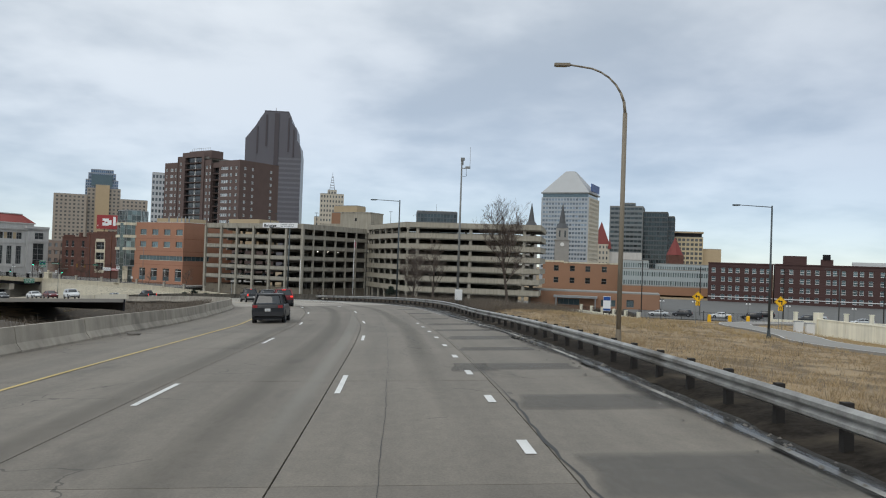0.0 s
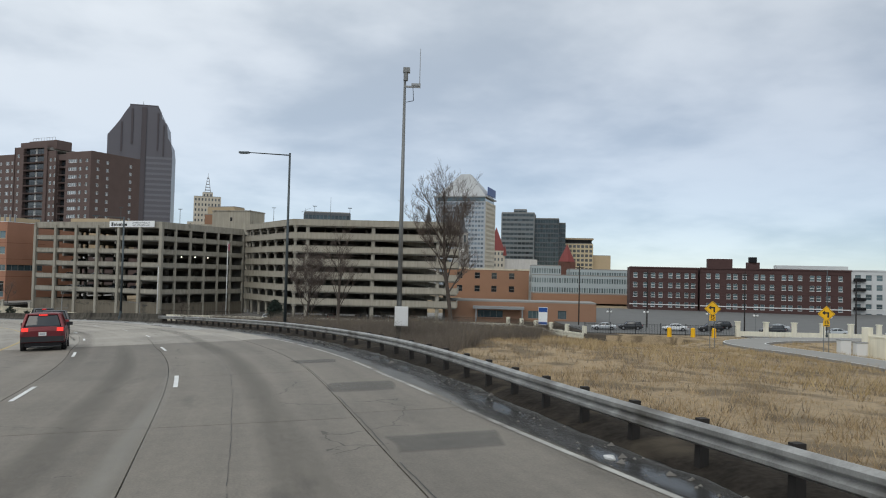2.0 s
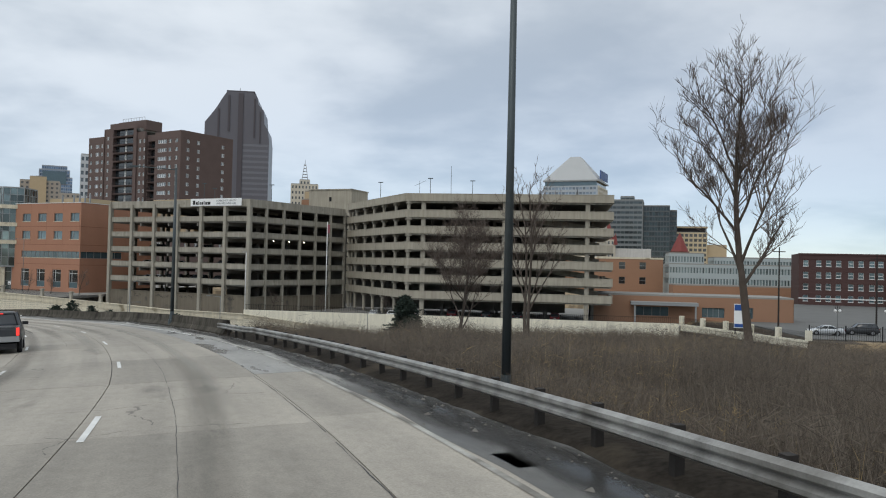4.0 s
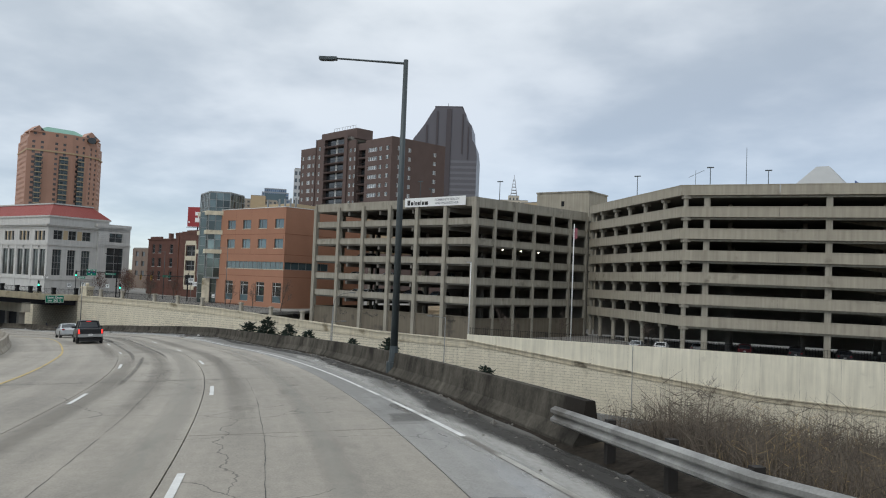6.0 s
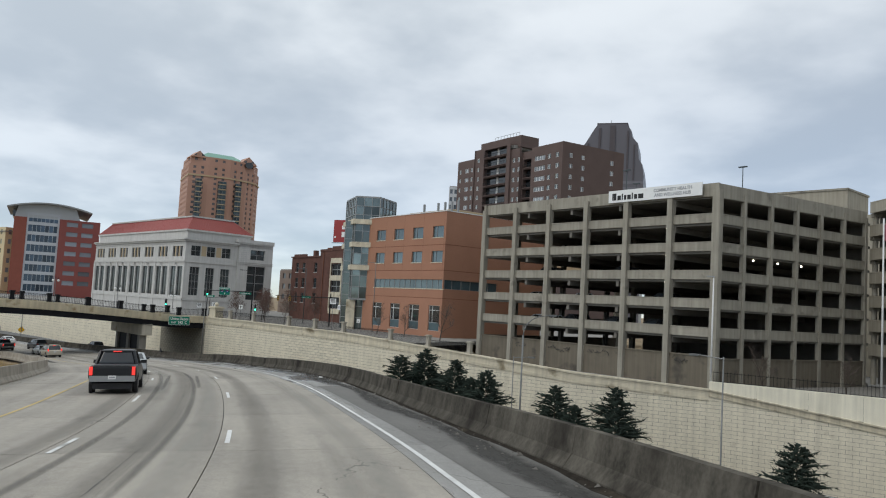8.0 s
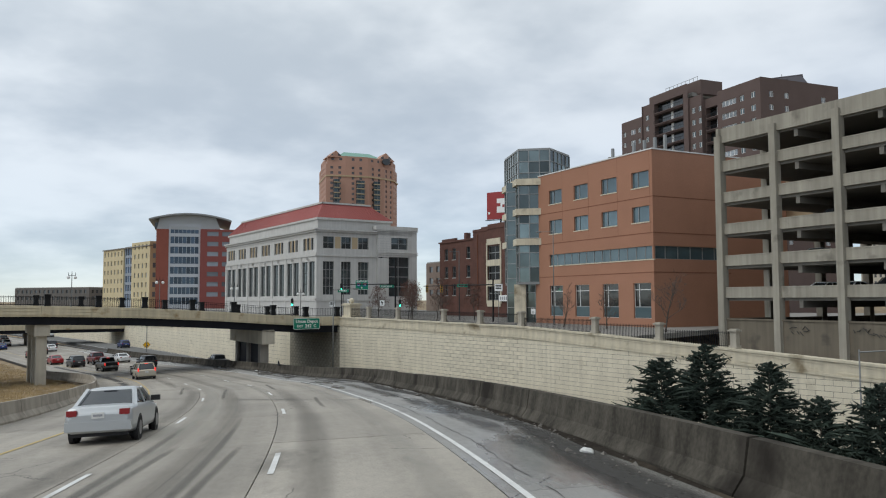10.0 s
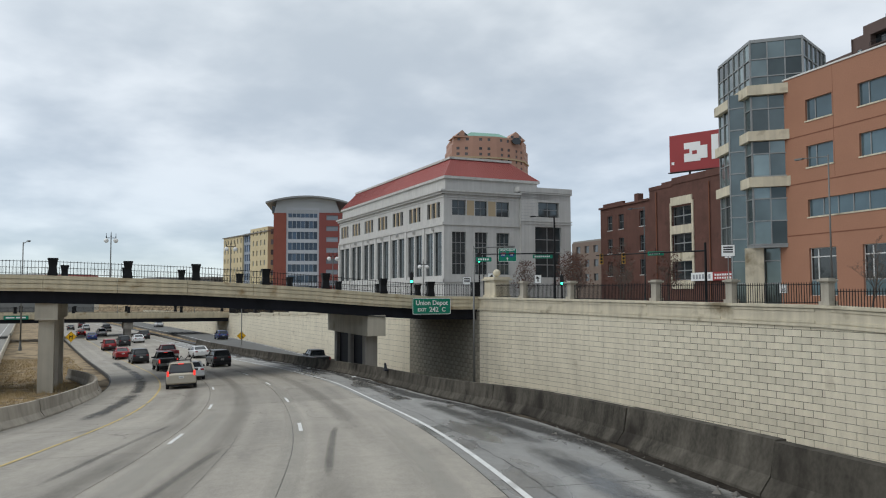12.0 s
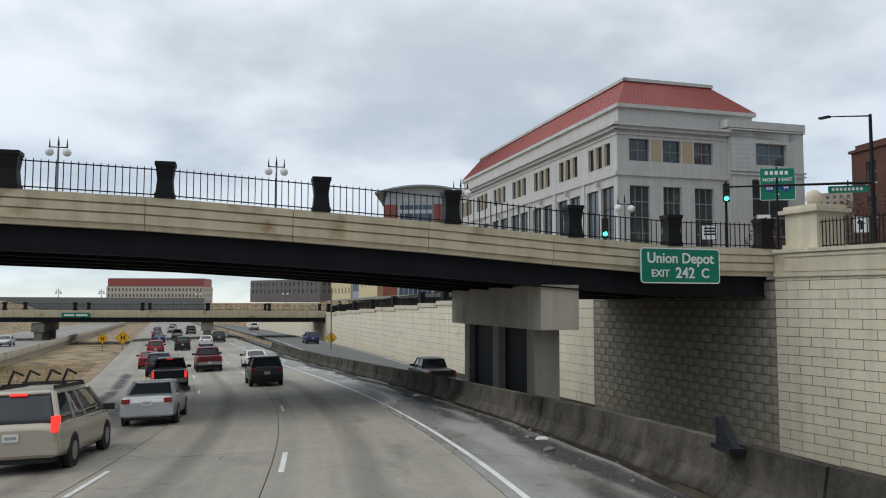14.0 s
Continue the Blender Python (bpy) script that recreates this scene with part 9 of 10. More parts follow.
def bare_tree(x, y, z, high, spread, seed, label, stems=1, dense=1.0, twig=0.008, first=0.28, lean=0.32, reach=1.0):
    rng = random.Random(seed)
    whole = thing("bare_tree", label, "tree", Matrix.Translation((x, y, z)), "bare trees")
    trunk, crown = Mesh(), Mesh()

    def boughs(p, way, ln, r, level):
        pts, end = limb(crown if level > 1 else trunk, p, way, ln, r, rng, 4 if level < 2 else 3 if level < 4 else 2, 0.13 + 0.04 * level, 0.09, 5 if level < 2 else 3)
        if level > 4 or ln < 0.3:
            return
        count = int((5.0, 4.5, 3.8, 3.0)[level - 1] * dense + rng.random())
        for k in range(count):
            u = rng.uniform(0.22, 1.0)
            i = min(int(u * (len(pts) - 1)), len(pts) - 2)
            q = pts[i].lerp(pts[i + 1], u * (len(pts) - 1) - i)
            a = rng.uniform(0, 2 * math.pi)
            side = Vector((math.cos(a), math.sin(a), rng.uniform(0.0, 0.6)))
            w = (end * (1 - spread) + side * spread).normalized()
            boughs(q, w, ln * rng.uniform(0.42, 0.7), max(r * rng.uniform(0.36, 0.52), twig), level + 1)

    for s_ in range(stems):
        turn = 2 * math.pi * s_ / stems + seed
        way0 = Vector((rng.uniform(-0.12, 0.12), rng.uniform(-0.12, 0.12), 1)) if stems == 1 else Vector((lean * math.cos(turn), lean * math.sin(turn), 1))
        pts, way = limb(trunk, Vector((0.12 * s_, 0, -0.3)), way0.normalized(), high * (0.72 if stems == 1 else 0.8), high * (0.0165 if stems == 1 else 0.012), rng, 7, 0.07, 0.05, 8)
        n = len(pts) - 1
        for k in range(int(9 * dense)):
            u = first + (1 - first) * (k + rng.random()) / int(9 * dense)
            i = min(int(u * n), n - 1)
            q = pts[i].lerp(pts[i + 1], u * n - i)
            a = 2.4 * k + rng.uniform(-0.5, 0.5)
            w = (Vector((math.cos(a), math.sin(a), 0)) * spread + UP * (1 - spread * 0.7)).normalized()
            boughs(q, w, reach * high * (0.42 - 0.2 * u) * rng.uniform(0.8, 1.15), high * 0.0065 * (1.2 - 0.5 * u), 1)
        boughs(pts[-1], way, high * 0.26, high * 0.0055, 1)
    part("trunk", trunk, BARK, whole)
    part("crown", crown, TWIG, whole, "bare grey-brown twigs")
    return whole


TWIG = material("grey_brown_twigs", (0.12, 0.095, 0.08), 0.95, var=0.2)
BARE = "bare winter tree with fine grey-brown twigs"
bare_tree(2.1, 97.5, min(land(2.1, 97.5), -3.1), 15.0, 0.42, 3, "tall " + BARE, dense=1.15, twig=0.012, first=0.36)
bare_tree(-13.8, 107.6, land(-13.8, 107.6), 8.2, 0.5, 5, "wide dense " + BARE, twig=0.009, dense=1.22, first=0.14, reach=1.3)
bare_tree(-9.6, 100.8, land(-9.6, 100.8), 9.2, 0.4, 8, "sparse two-stemmed " + BARE, stems=2, dense=0.7, twig=0.011, lean=0.13)
bare_tree(-14.5, 118.0, land(-14.5, 118), 6.0, 0.6, 15, "small " + BARE, dense=0.9)
for i, (x, y, z, h) in enumerate(((-33, 209, -9.8, 5.2), (-54.7, 207, -9.8, 5.0), (-47, 214, -9.8, 4.6), (-98.5, 213.5, CITY_Z, 5.8), (-107, 217.5, CITY_Z, 4.8), (-114, 220.5, CITY_Z, 4.6), (-138, 226, CITY_Z, 4.4), (-24.5, 196.5, -17.5, 5.2))):
    bare_tree(x, y, z, h, 0.6, 30 + i, "small " + BARE, dense=0.8, twig=0.011)
RUSSET = material("russet_dry_leaves", (0.12, 0.055, 0.04), 0.9, var=0.4, size=0.5)
for i, (x, y, h) in enumerate(((-151.5, 236, 4.2), (-147, 238, 4.8), (-156, 240, 4.6), (-142, 240, 4.2), (-160, 245, 5.0), (-166, 243, 4.2))):
    h *= 1.35
    t = bare_tree(x, y, CITY_Z, h, 0.7, 60 + i, "small street tree holding russet dry leaves", dense=0.8, twig=0.014)
    rng, m = random.Random(i), Mesh()
    for k in range(1000):
        a, r, zz = rng.uniform(0, 6.28), h * 0.36 * math.sqrt(rng.random()), rng.uniform(0.35, 1.0)
        c = Vector((r * math.cos(a) * (1.25 - zz * 0.7), r * math.sin(a) * (1.25 - zz * 0.7), h * zz))
        d1 = Vector((rng.uniform(-1, 1), rng.uniform(-1, 1), rng.uniform(-1, 1))) * 0.16
        d2 = Vector((rng.uniform(-1, 1), rng.uniform(-1, 1), rng.uniform(-1, 1))) * 0.16
        m.add([c, c + d1, c + d1 + d2], [(0, 1, 2)])
    tagged(part("leaves", m, RUSSET, t), "russet dry leaves", kind="stuff")


def spruce(x, y, top, high, seed):
    rng = random.Random(seed)
    z = top - high
    whole = thing("spruce", "young dark blue-green spruce standing in the ravine", "tree", Matrix.Translation((x, y, z)), "spruces")
    part("trunk", Mesh().tube((0, 0, min(-0.3, land(x, y) - z - 0.3)), (0, 0, high * 0.97), 0.09, 0.02, 7), BARK, whole)
    m = Mesh()
    n = 40
    for k in range(n):
        u = k / (n - 1)
        h = high * (0.05 + 0.91 * u)
        reach = high * 0.6 * (1 - u) ** 0.62 * (0.8 + 0.4 * noise.noise((k * 0.45, seed, 2))) + 0.14
        arms = 10 if u < 0.7 else 7
        for j in range(arms):
            a = 2.4 * k + 6.283 * j / arms + rng.uniform(-0.4, 0.4)
            ln = reach * rng.uniform(0.45, 1.15) * (0.85 + 0.6 * noise.noise((math.cos(a) * 1.3, math.sin(a) * 1.3, h * 0.9 + seed)))
            ax = Vector((math.cos(a), math.sin(a), 0))
            sd_ = Vector((-ax.y, ax.x, 0))
            p0 = Vector((0, 0, h))
            p1 = p0 + ax * ln + UP * (-0.12 * ln + 0.5 * ln * u + rng.uniform(-0.1, 0.12))
            w = 0.035 + 0.035 * ln
            mid = p0.lerp(p1, 0.55) + UP * 0.05
            m.add([p0, mid + sd_ * w, p1, mid - sd_ * w, mid + UP * w, mid - UP * w], [(0, 1, 4), (1, 2, 4), (2, 3, 4), (3, 0, 4), (0, 5, 1), (1, 5, 2), (2, 5, 3), (3, 5, 0)])
            for q in range(18):
                c = p0.lerp(p1, rng.uniform(0.25, 1.0))
                e = c + (ax * rng.uniform(0.0, 0.5) + sd_ * rng.uniform(-0.6, 0.6) + UP * rng.uniform(-0.35, 0.35)) * (0.22 + 0.34 * ln)
                g = 0.04 + 0.03 * rng.random()
                m.add([c + UP * g, c - UP * g, e], [(0, 1, 2)])
                m.add([c + sd_ * g, c - sd_ * g, e], [(0, 1, 2)])
    tagged(part("crown", m, NEEDLE, whole), "dark blue-green needles")
    return whole


for i, (x, y, top, h) in enumerate(((-84.3, 180.8, -7.2, 6.0), (-82.7, 182.7, -6.5, 6.4), (-79.5, 183, -7.3, 6.0), (-73.5, 177.5, -7.6, 5.8), (-66.6, 176, -8.1, 5.6), (-61.3, 175, -7.7, 6.2), (-48.5, 172.5, -9.9, 5.4), (-18.0, 112.7, -1.5, 2.6), (-76.5, 180.5, -8.6, 4.8), (-64.0, 173.6, -9.2, 4.6))):
    spruce(x, y, top, max(h + 1.0, min(top - land(x, y), 8.5)) if h > 3 else 3.4, 90 + i)


# ---- weeds and grass ----
def weeds(name, label, mat, count, place, low, high, lean, seed, stems=6, width=0.012):
    rng = random.Random(seed)
    v, f = [], []
    made = tries = 0
    while made < count and tries < count * 8:
        tries += 1
        q = place(rng)
        if q is None:
            continue
        x, y, z = q
        made += 1
        big = rng.uniform(low, high) * (0.55 + 0.9 * (0.5 + noise.noise((x * 0.22, y * 0.22, 4))))
        for k in range(stems):
            a = rng.uniform(0, 6.283)
            hh = big * rng.uniform(0.5, 1.0)
            bx, by = x + rng.uniform(-0.16, 0.16), y + rng.uniform(-0.16, 0.16)
            tx, ty = bx + math.cos(a) * hh * lean * rng.random(), by + math.sin(a) * hh * lean * rng.random()
            wx, wy = math.sin(a * 3) * width, math.cos(a * 3) * width
            n = len(v)
            v += [(bx - wx, by - wy, z - 0.05), (bx + wx, by + wy, z - 0.05), (tx, ty, z + hh)]
            f.append((n, n + 1, n + 2))
            if high > 0.6 and k < 4:
                u = rng.uniform(0.4, 0.85)
                cx, cy, cz = bx + (tx - bx) * u, by + (ty - by) * u, z + hh * u
                b, r = rng.uniform(0, 6.283), hh * rng.uniform(0.15, 0.34)
                v += [(cx, cy, cz - 0.9 * width), (cx, cy, cz + 0.9 * width), (cx + math.cos(b) * r, cy + math.sin(b) * r, cz + r * rng.uniform(0.1, 0.9))]
                f.append((n + 3, n + 4, n + 5))
    m = Mesh()
    m.v, m.f = v, f
    return tagged(part(name, m, mat), label, "weeds", kind="stuff")


def patch(s0, s1, d0, d1, test=None, near=1.0):
    """Random places right of the road, denser towards it."""
    def place(rng):
        s, d = rng.uniform(s0, s1), d0 + (d1 - d0) * rng.random() ** near
        p = on_road(s, d)
        if test and not test(p.x, p.y):
            return None
        return p.x, p.y, land(p.x, p.y)
    return place


weeds("dead_scrub", "dense dark brown dead weeds on the slope", DRY_STEM, 30000, patch(57, 128, 7.4, 44, scrubby, 1.3), 0.7, 1.55, 0.75, 1, 6, 0.010)
weeds("dead_scrub", "dark dead weeds on the ravine side", DRY_STEM, 1500, patch(128, 205, 8.5, 26, scrubby, 1.2), 0.3, 0.7, 0.35, 2, 6, 0.014)
weeds("pale_weeds", "straw-coloured dead stems among the scrub", STRAW, 1500, patch(57, 130, 7.4, 44, lambda x, y: scrubby(x, y) and noise.noise((x * 0.16, y * 0.16, 9)) > 0.1, 1.3), 0.6, 1.4, 0.6, 12, 5, 0.008)
weeds("rail_weeds", "thin dead weeds behind the guard rail", DRY_STEM, 3200, patch(-30, 70, 6.9, 9.5), 0.2, 0.75, 0.5, 3, 6, 0.007)
field_ok = lambda x, y: not scrubby(x, y) and not (x > 60 and y > 110) and loop_near(x, y)[0] > 3.0  # noqa: E731
STRAW_PALE = material("golden_dry_grass", (0.37, 0.275, 0.16), 0.95, var=0.45, size=5.0, island=0.3)
weeds("field_grass", "matted golden winter grass in the field", STRAW_PALE, 26000, patch(-20, 120, 8.0, 46, field_ok, 1.6), 0.12, 0.42, 1.6, 4, 6, 0.011)
weeds("field_tufts", "dark brown dead tufts scattered through the field grass", DRY_STEM, 3500, patch(-20, 120, 8.0, 46, field_ok, 1.6), 0.1, 0.4, 1.2, 14, 6, 0.012)
weeds("verge_weeds", "low black dead weeds in the grit under the guard rail", material("sooty_dead_stem", (0.085, 0.071, 0.055), 0.95, var=0.4, size=1.0, island=0.5), 6000, patch(-34, 122, 6.0, 7.6), 0.12, 0.5, 0.8, 15, 6, 0.006)
weeds("field_grass", "straw-coloured grass tufts at the field's far end", STRAW, 7000, patch(60, 190, 20, 90, lambda x, y: field_ok(x, y) and y < 160 and land(x, y) > -12, 1.0), 0.2, 0.5, 1.2, 5, 6, 0.02)


def median(rng):
    s, d = rng.uniform(185, 345), rng.uniform(-22.5, -13.6)
    if s < 262:
        d = rng.uniform(-22.5, -13.4)
    p = on_road(s, d)
    return p.x, p.y, land(p.x, p.y)


weeds("median_grass", "brown and straw-coloured dead grass in the median", STRAW, 9000, median, 0.12, 0.45, 1.0, 6, 6, 0.014)
weeds("median_scrub", "tall dark dead weeds behind the median barrier", DRY_STEM, 4200, lambda r: (lambda p: (p.x, p.y, land(p.x, p.y)))(on_road(r.uniform(42, 125), r.uniform(-16.6, -13.0))), 0.5, 1.15, 0.5, 17, 6, 0.012)
weeds("median_weeds", "dark dead weeds in the median", DRY_STEM, 4500, lambda r: (lambda p: (p.x, p.y, land(p.x, p.y)))(on_road(r.uniform(-20, 200), r.uniform(-19, -12.8))), 0.2, 0.7, 0.6, 7, 6, 0.011)

# ---- the field's far end ----
for a, b, n in (((31.8, 166.2), (61.0, 166.0), 6),):
    for k in range(n):
        p = (a[0] + (b[0] - a[0]) * k / n, a[1] + (b[1] - a[1]) * k / n)
        q = (a[0] + (b[0] - a[0]) * (k + 1) / n, a[1] + (b[1] - a[1]) * (k + 1) / n)
        whole = fence(p, q, -8.6, "black steel railing at the field's far end", 0.3, 2.0, "field railings")
        part("bridge_post", Mesh().box(-0.06, 0.06, -0.06, 0.06, 0, 2.2), DARK_STEEL, whole)
white = thing("low_wall", "low white wall with square posts beside the street", "wall", wall_frame((61.0, 166.0), (95.0, 164.0)))
part("wall", Mesh().box(0, 34, 0, 0.3, -8.9, -7.6), WHITE_WALL, white)
for k in range(7):
    part("wall_post", Mesh().box(5.4 * k, 5.4 * k + 0.8, -0.15, 0.5, -8.9, -5.9).box(5.4 * k - 0.1, 5.4 * k + 0.9, -0.25, 0.6, -5.9, -5.7), WHITE_WALL, white)
for x, y in ((45.6, 102.6), (47.0, 101.9)):
    z = land(x, y)
    whole = thing("utility_cabinet", "pale grey utility cabinet standing in the grass", "cabinet", Matrix.Translation((x, y, z)), "cabinets")
    part("body", Mesh().box(-0.6, 0.6, -0.4, 0.4, -0.1, 1.7), FRAME_WHITE, whole)
    part("lid", Mesh().box(-0.66, 0.66, -0.46, 0.46, 1.7, 1.8), FRAME_GREY, whole)
    part("door", Mesh().box(-0.5, 0.5, -0.43, -0.4, 0.1, 1.6), FRAME_WHITE, whole)
whole = thing("low_wall", "pale concrete barrier wall beside the ramp", "wall", wall_frame((48.3, 102.5), (62.0, 63.0)))
for k in range(7):
    x0 = k * 5.7
    part("segment", Mesh().box(x0, x0 + 5.66, 0, 0.4, -6.2, -3.85).box(x0, x0 + 5.66, -0.08, 0.48, -3.85, -3.7), WHITE_WALL, whole)
part("pillar", Mesh().box(-0.7, 0.1, -0.2, 0.6, -6.2, -2.8), WHITE_WALL, whole)
for x in (47.0, 51.5, 55.5):
    whole = thing("bollard", "yellow painted bollard by the railing", "bollard", Matrix.Translation((x, 163.0, -8.6)), "bollards")
    part("post", Mesh().tube((0, 0, -0.2), (0, 0, 1.5), 0.45, 0.4, 10), SIGN_YELLOW, whole)
    part("cap", Mesh().ball((0, 0, 1.5), 0.4, 8, 0.4), SIGN_YELLOW, whole)
for x, y in ((38.0, 172), (46.0, 174), (58.0, 172), (66.0, 168.5), (80.0, 167)):
    globe_lamp(x, y, -8.7, 0.4, 4.4)
whole = thing("info_board", "tall blue and white notice board near the railing", "sign", facing(25.5, 176.0, -8.8, 0, 0))
part("panel", Mesh().box(-0.9, 0.9, 0, 0.1, 1.0, 4.6), SIGN_WHITE, whole)
part("header", Mesh().box(-0.85, 0.85, -0.02, 0, 3.6, 4.5).box(-0.85, 0.85, -0.02, 0, 1.1, 1.6), SHIELD, whole)
part("leg", Mesh().box(-0.8, -0.65, 0, 0.1, 0, 1.0).box(0.65, 0.8, 0, 0.1, 0, 1.0), DARK_STEEL, whole)
for i, (x, y, h) in enumerate(((36, 190, 14), (50, 186, 13), (68, 178, 13), (90, 175, 12))):
    whole = thing("utility_pole", "thin dark wooden utility pole along the street", "utility pole", Matrix.Translation((x, y, -9)), "utility poles")
    part("pole", Mesh().tube((0, 0, 0), (0, 0, h), 0.16, 0.1, 8), POST_WOOD, whole)
    part("cross_arm", Mesh().box(-1.0, 1.0, -0.06, 0.06, h - 0.9, h - 0.75), POST_WOOD, whole)


# ---- fence along the garages, behind the wall ----
for p, q in zip(WALL_EAST, WALL_EAST[1:]):
    n = 4
    for k in range(n):
        a = (p[0] + (q[0] - p[0]) * k / n, p[1] + (q[1] - p[1]) * k / n + 0.55)
        b = (p[0] + (q[0] - p[0]) * (k + 1) / n, p[1] + (q[1] - p[1]) * (k + 1) / n + 0.55)
        fence(a, b, -8.85, "black railing on the white wall before the garage", 0.34, 1.15, "garage railings")


# ---- vehicles ----
def loft(secs, close=True):
    """Sections of equal point count joined into a skin."""
    n = len(secs[0])
    m = Mesh()
    m.v = [tuple(p) for s in secs for p in s]
    m.f = [(a * n + i, a * n + (i + 1) % n, (a + 1) * n + (i + 1) % n, (a + 1) * n + i) for a in range(len(secs) - 1) for i in range(n)]
    if close:
        m.f += [tuple(range(n))[::-1], tuple((len(secs) - 1) * n + i for i in range(n))]
    return m


KINDS = {
    # length, width, stations (y, width share, bottom, top), cabin (y base, y top) rear and front, belt, roof, wheel radius
    "suv": (4.75, 1.92, [(-2.36, 0.9, 0.5, 0.98), (-2.28, 0.97, 0.38, 1.1), (-1.6, 1.0, 0.3, 1.12), (0.9, 1.0, 0.28, 1.08), (1.3, 1.0, 0.28, 1.05), (2.1, 0.96, 0.3, 0.95), (2.37, 0.84, 0.42, 0.8)], (-2.25, -1.95, 1.25, 0.45), 1.08, 1.74, 0.37),
    "pickup": (5.75, 2.0, [(-2.87, 0.92, 0.62, 1.18), (-2.8, 0.98, 0.55, 1.24), (-1.2, 1.0, 0.42, 1.24), (1.2, 1.0, 0.36, 1.2), (1.6, 1.0, 0.36, 1.18), (2.6, 0.97, 0.4, 1.08), (2.87, 0.88, 0.5, 0.95)], (-0.95, -0.75, 1.5, 0.85), 1.2, 1.88, 0.4),
    "sedan": (4.85, 1.83, [(-2.42, 0.86, 0.45, 0.85), (-2.32, 0.95, 0.3, 1.0), (-1.6, 1.0, 0.24, 1.02), (0.8, 1.0, 0.22, 0.94), (1.3, 1.0, 0.22, 0.92), (2.1, 0.94, 0.26, 0.78), (2.42, 0.78, 0.36, 0.62)], (-1.72, -0.78, 1.35, 0.3), 0.96, 1.46, 0.33),
    "van": (5.1, 1.98, [(-2.55, 0.92, 0.48, 0.98), (-2.48, 0.98, 0.32, 1.04), (-1.6, 1.0, 0.26, 1.06), (1.2, 1.0, 0.24, 1.0), (1.8, 1.0, 0.26, 0.98), (2.3, 0.94, 0.28, 0.86), (2.55, 0.8, 0.4, 0.7)], (-2.42, -2.12, 1.95, 0.75), 1.03, 1.76, 0.35),
}
CAR_MESH = {}


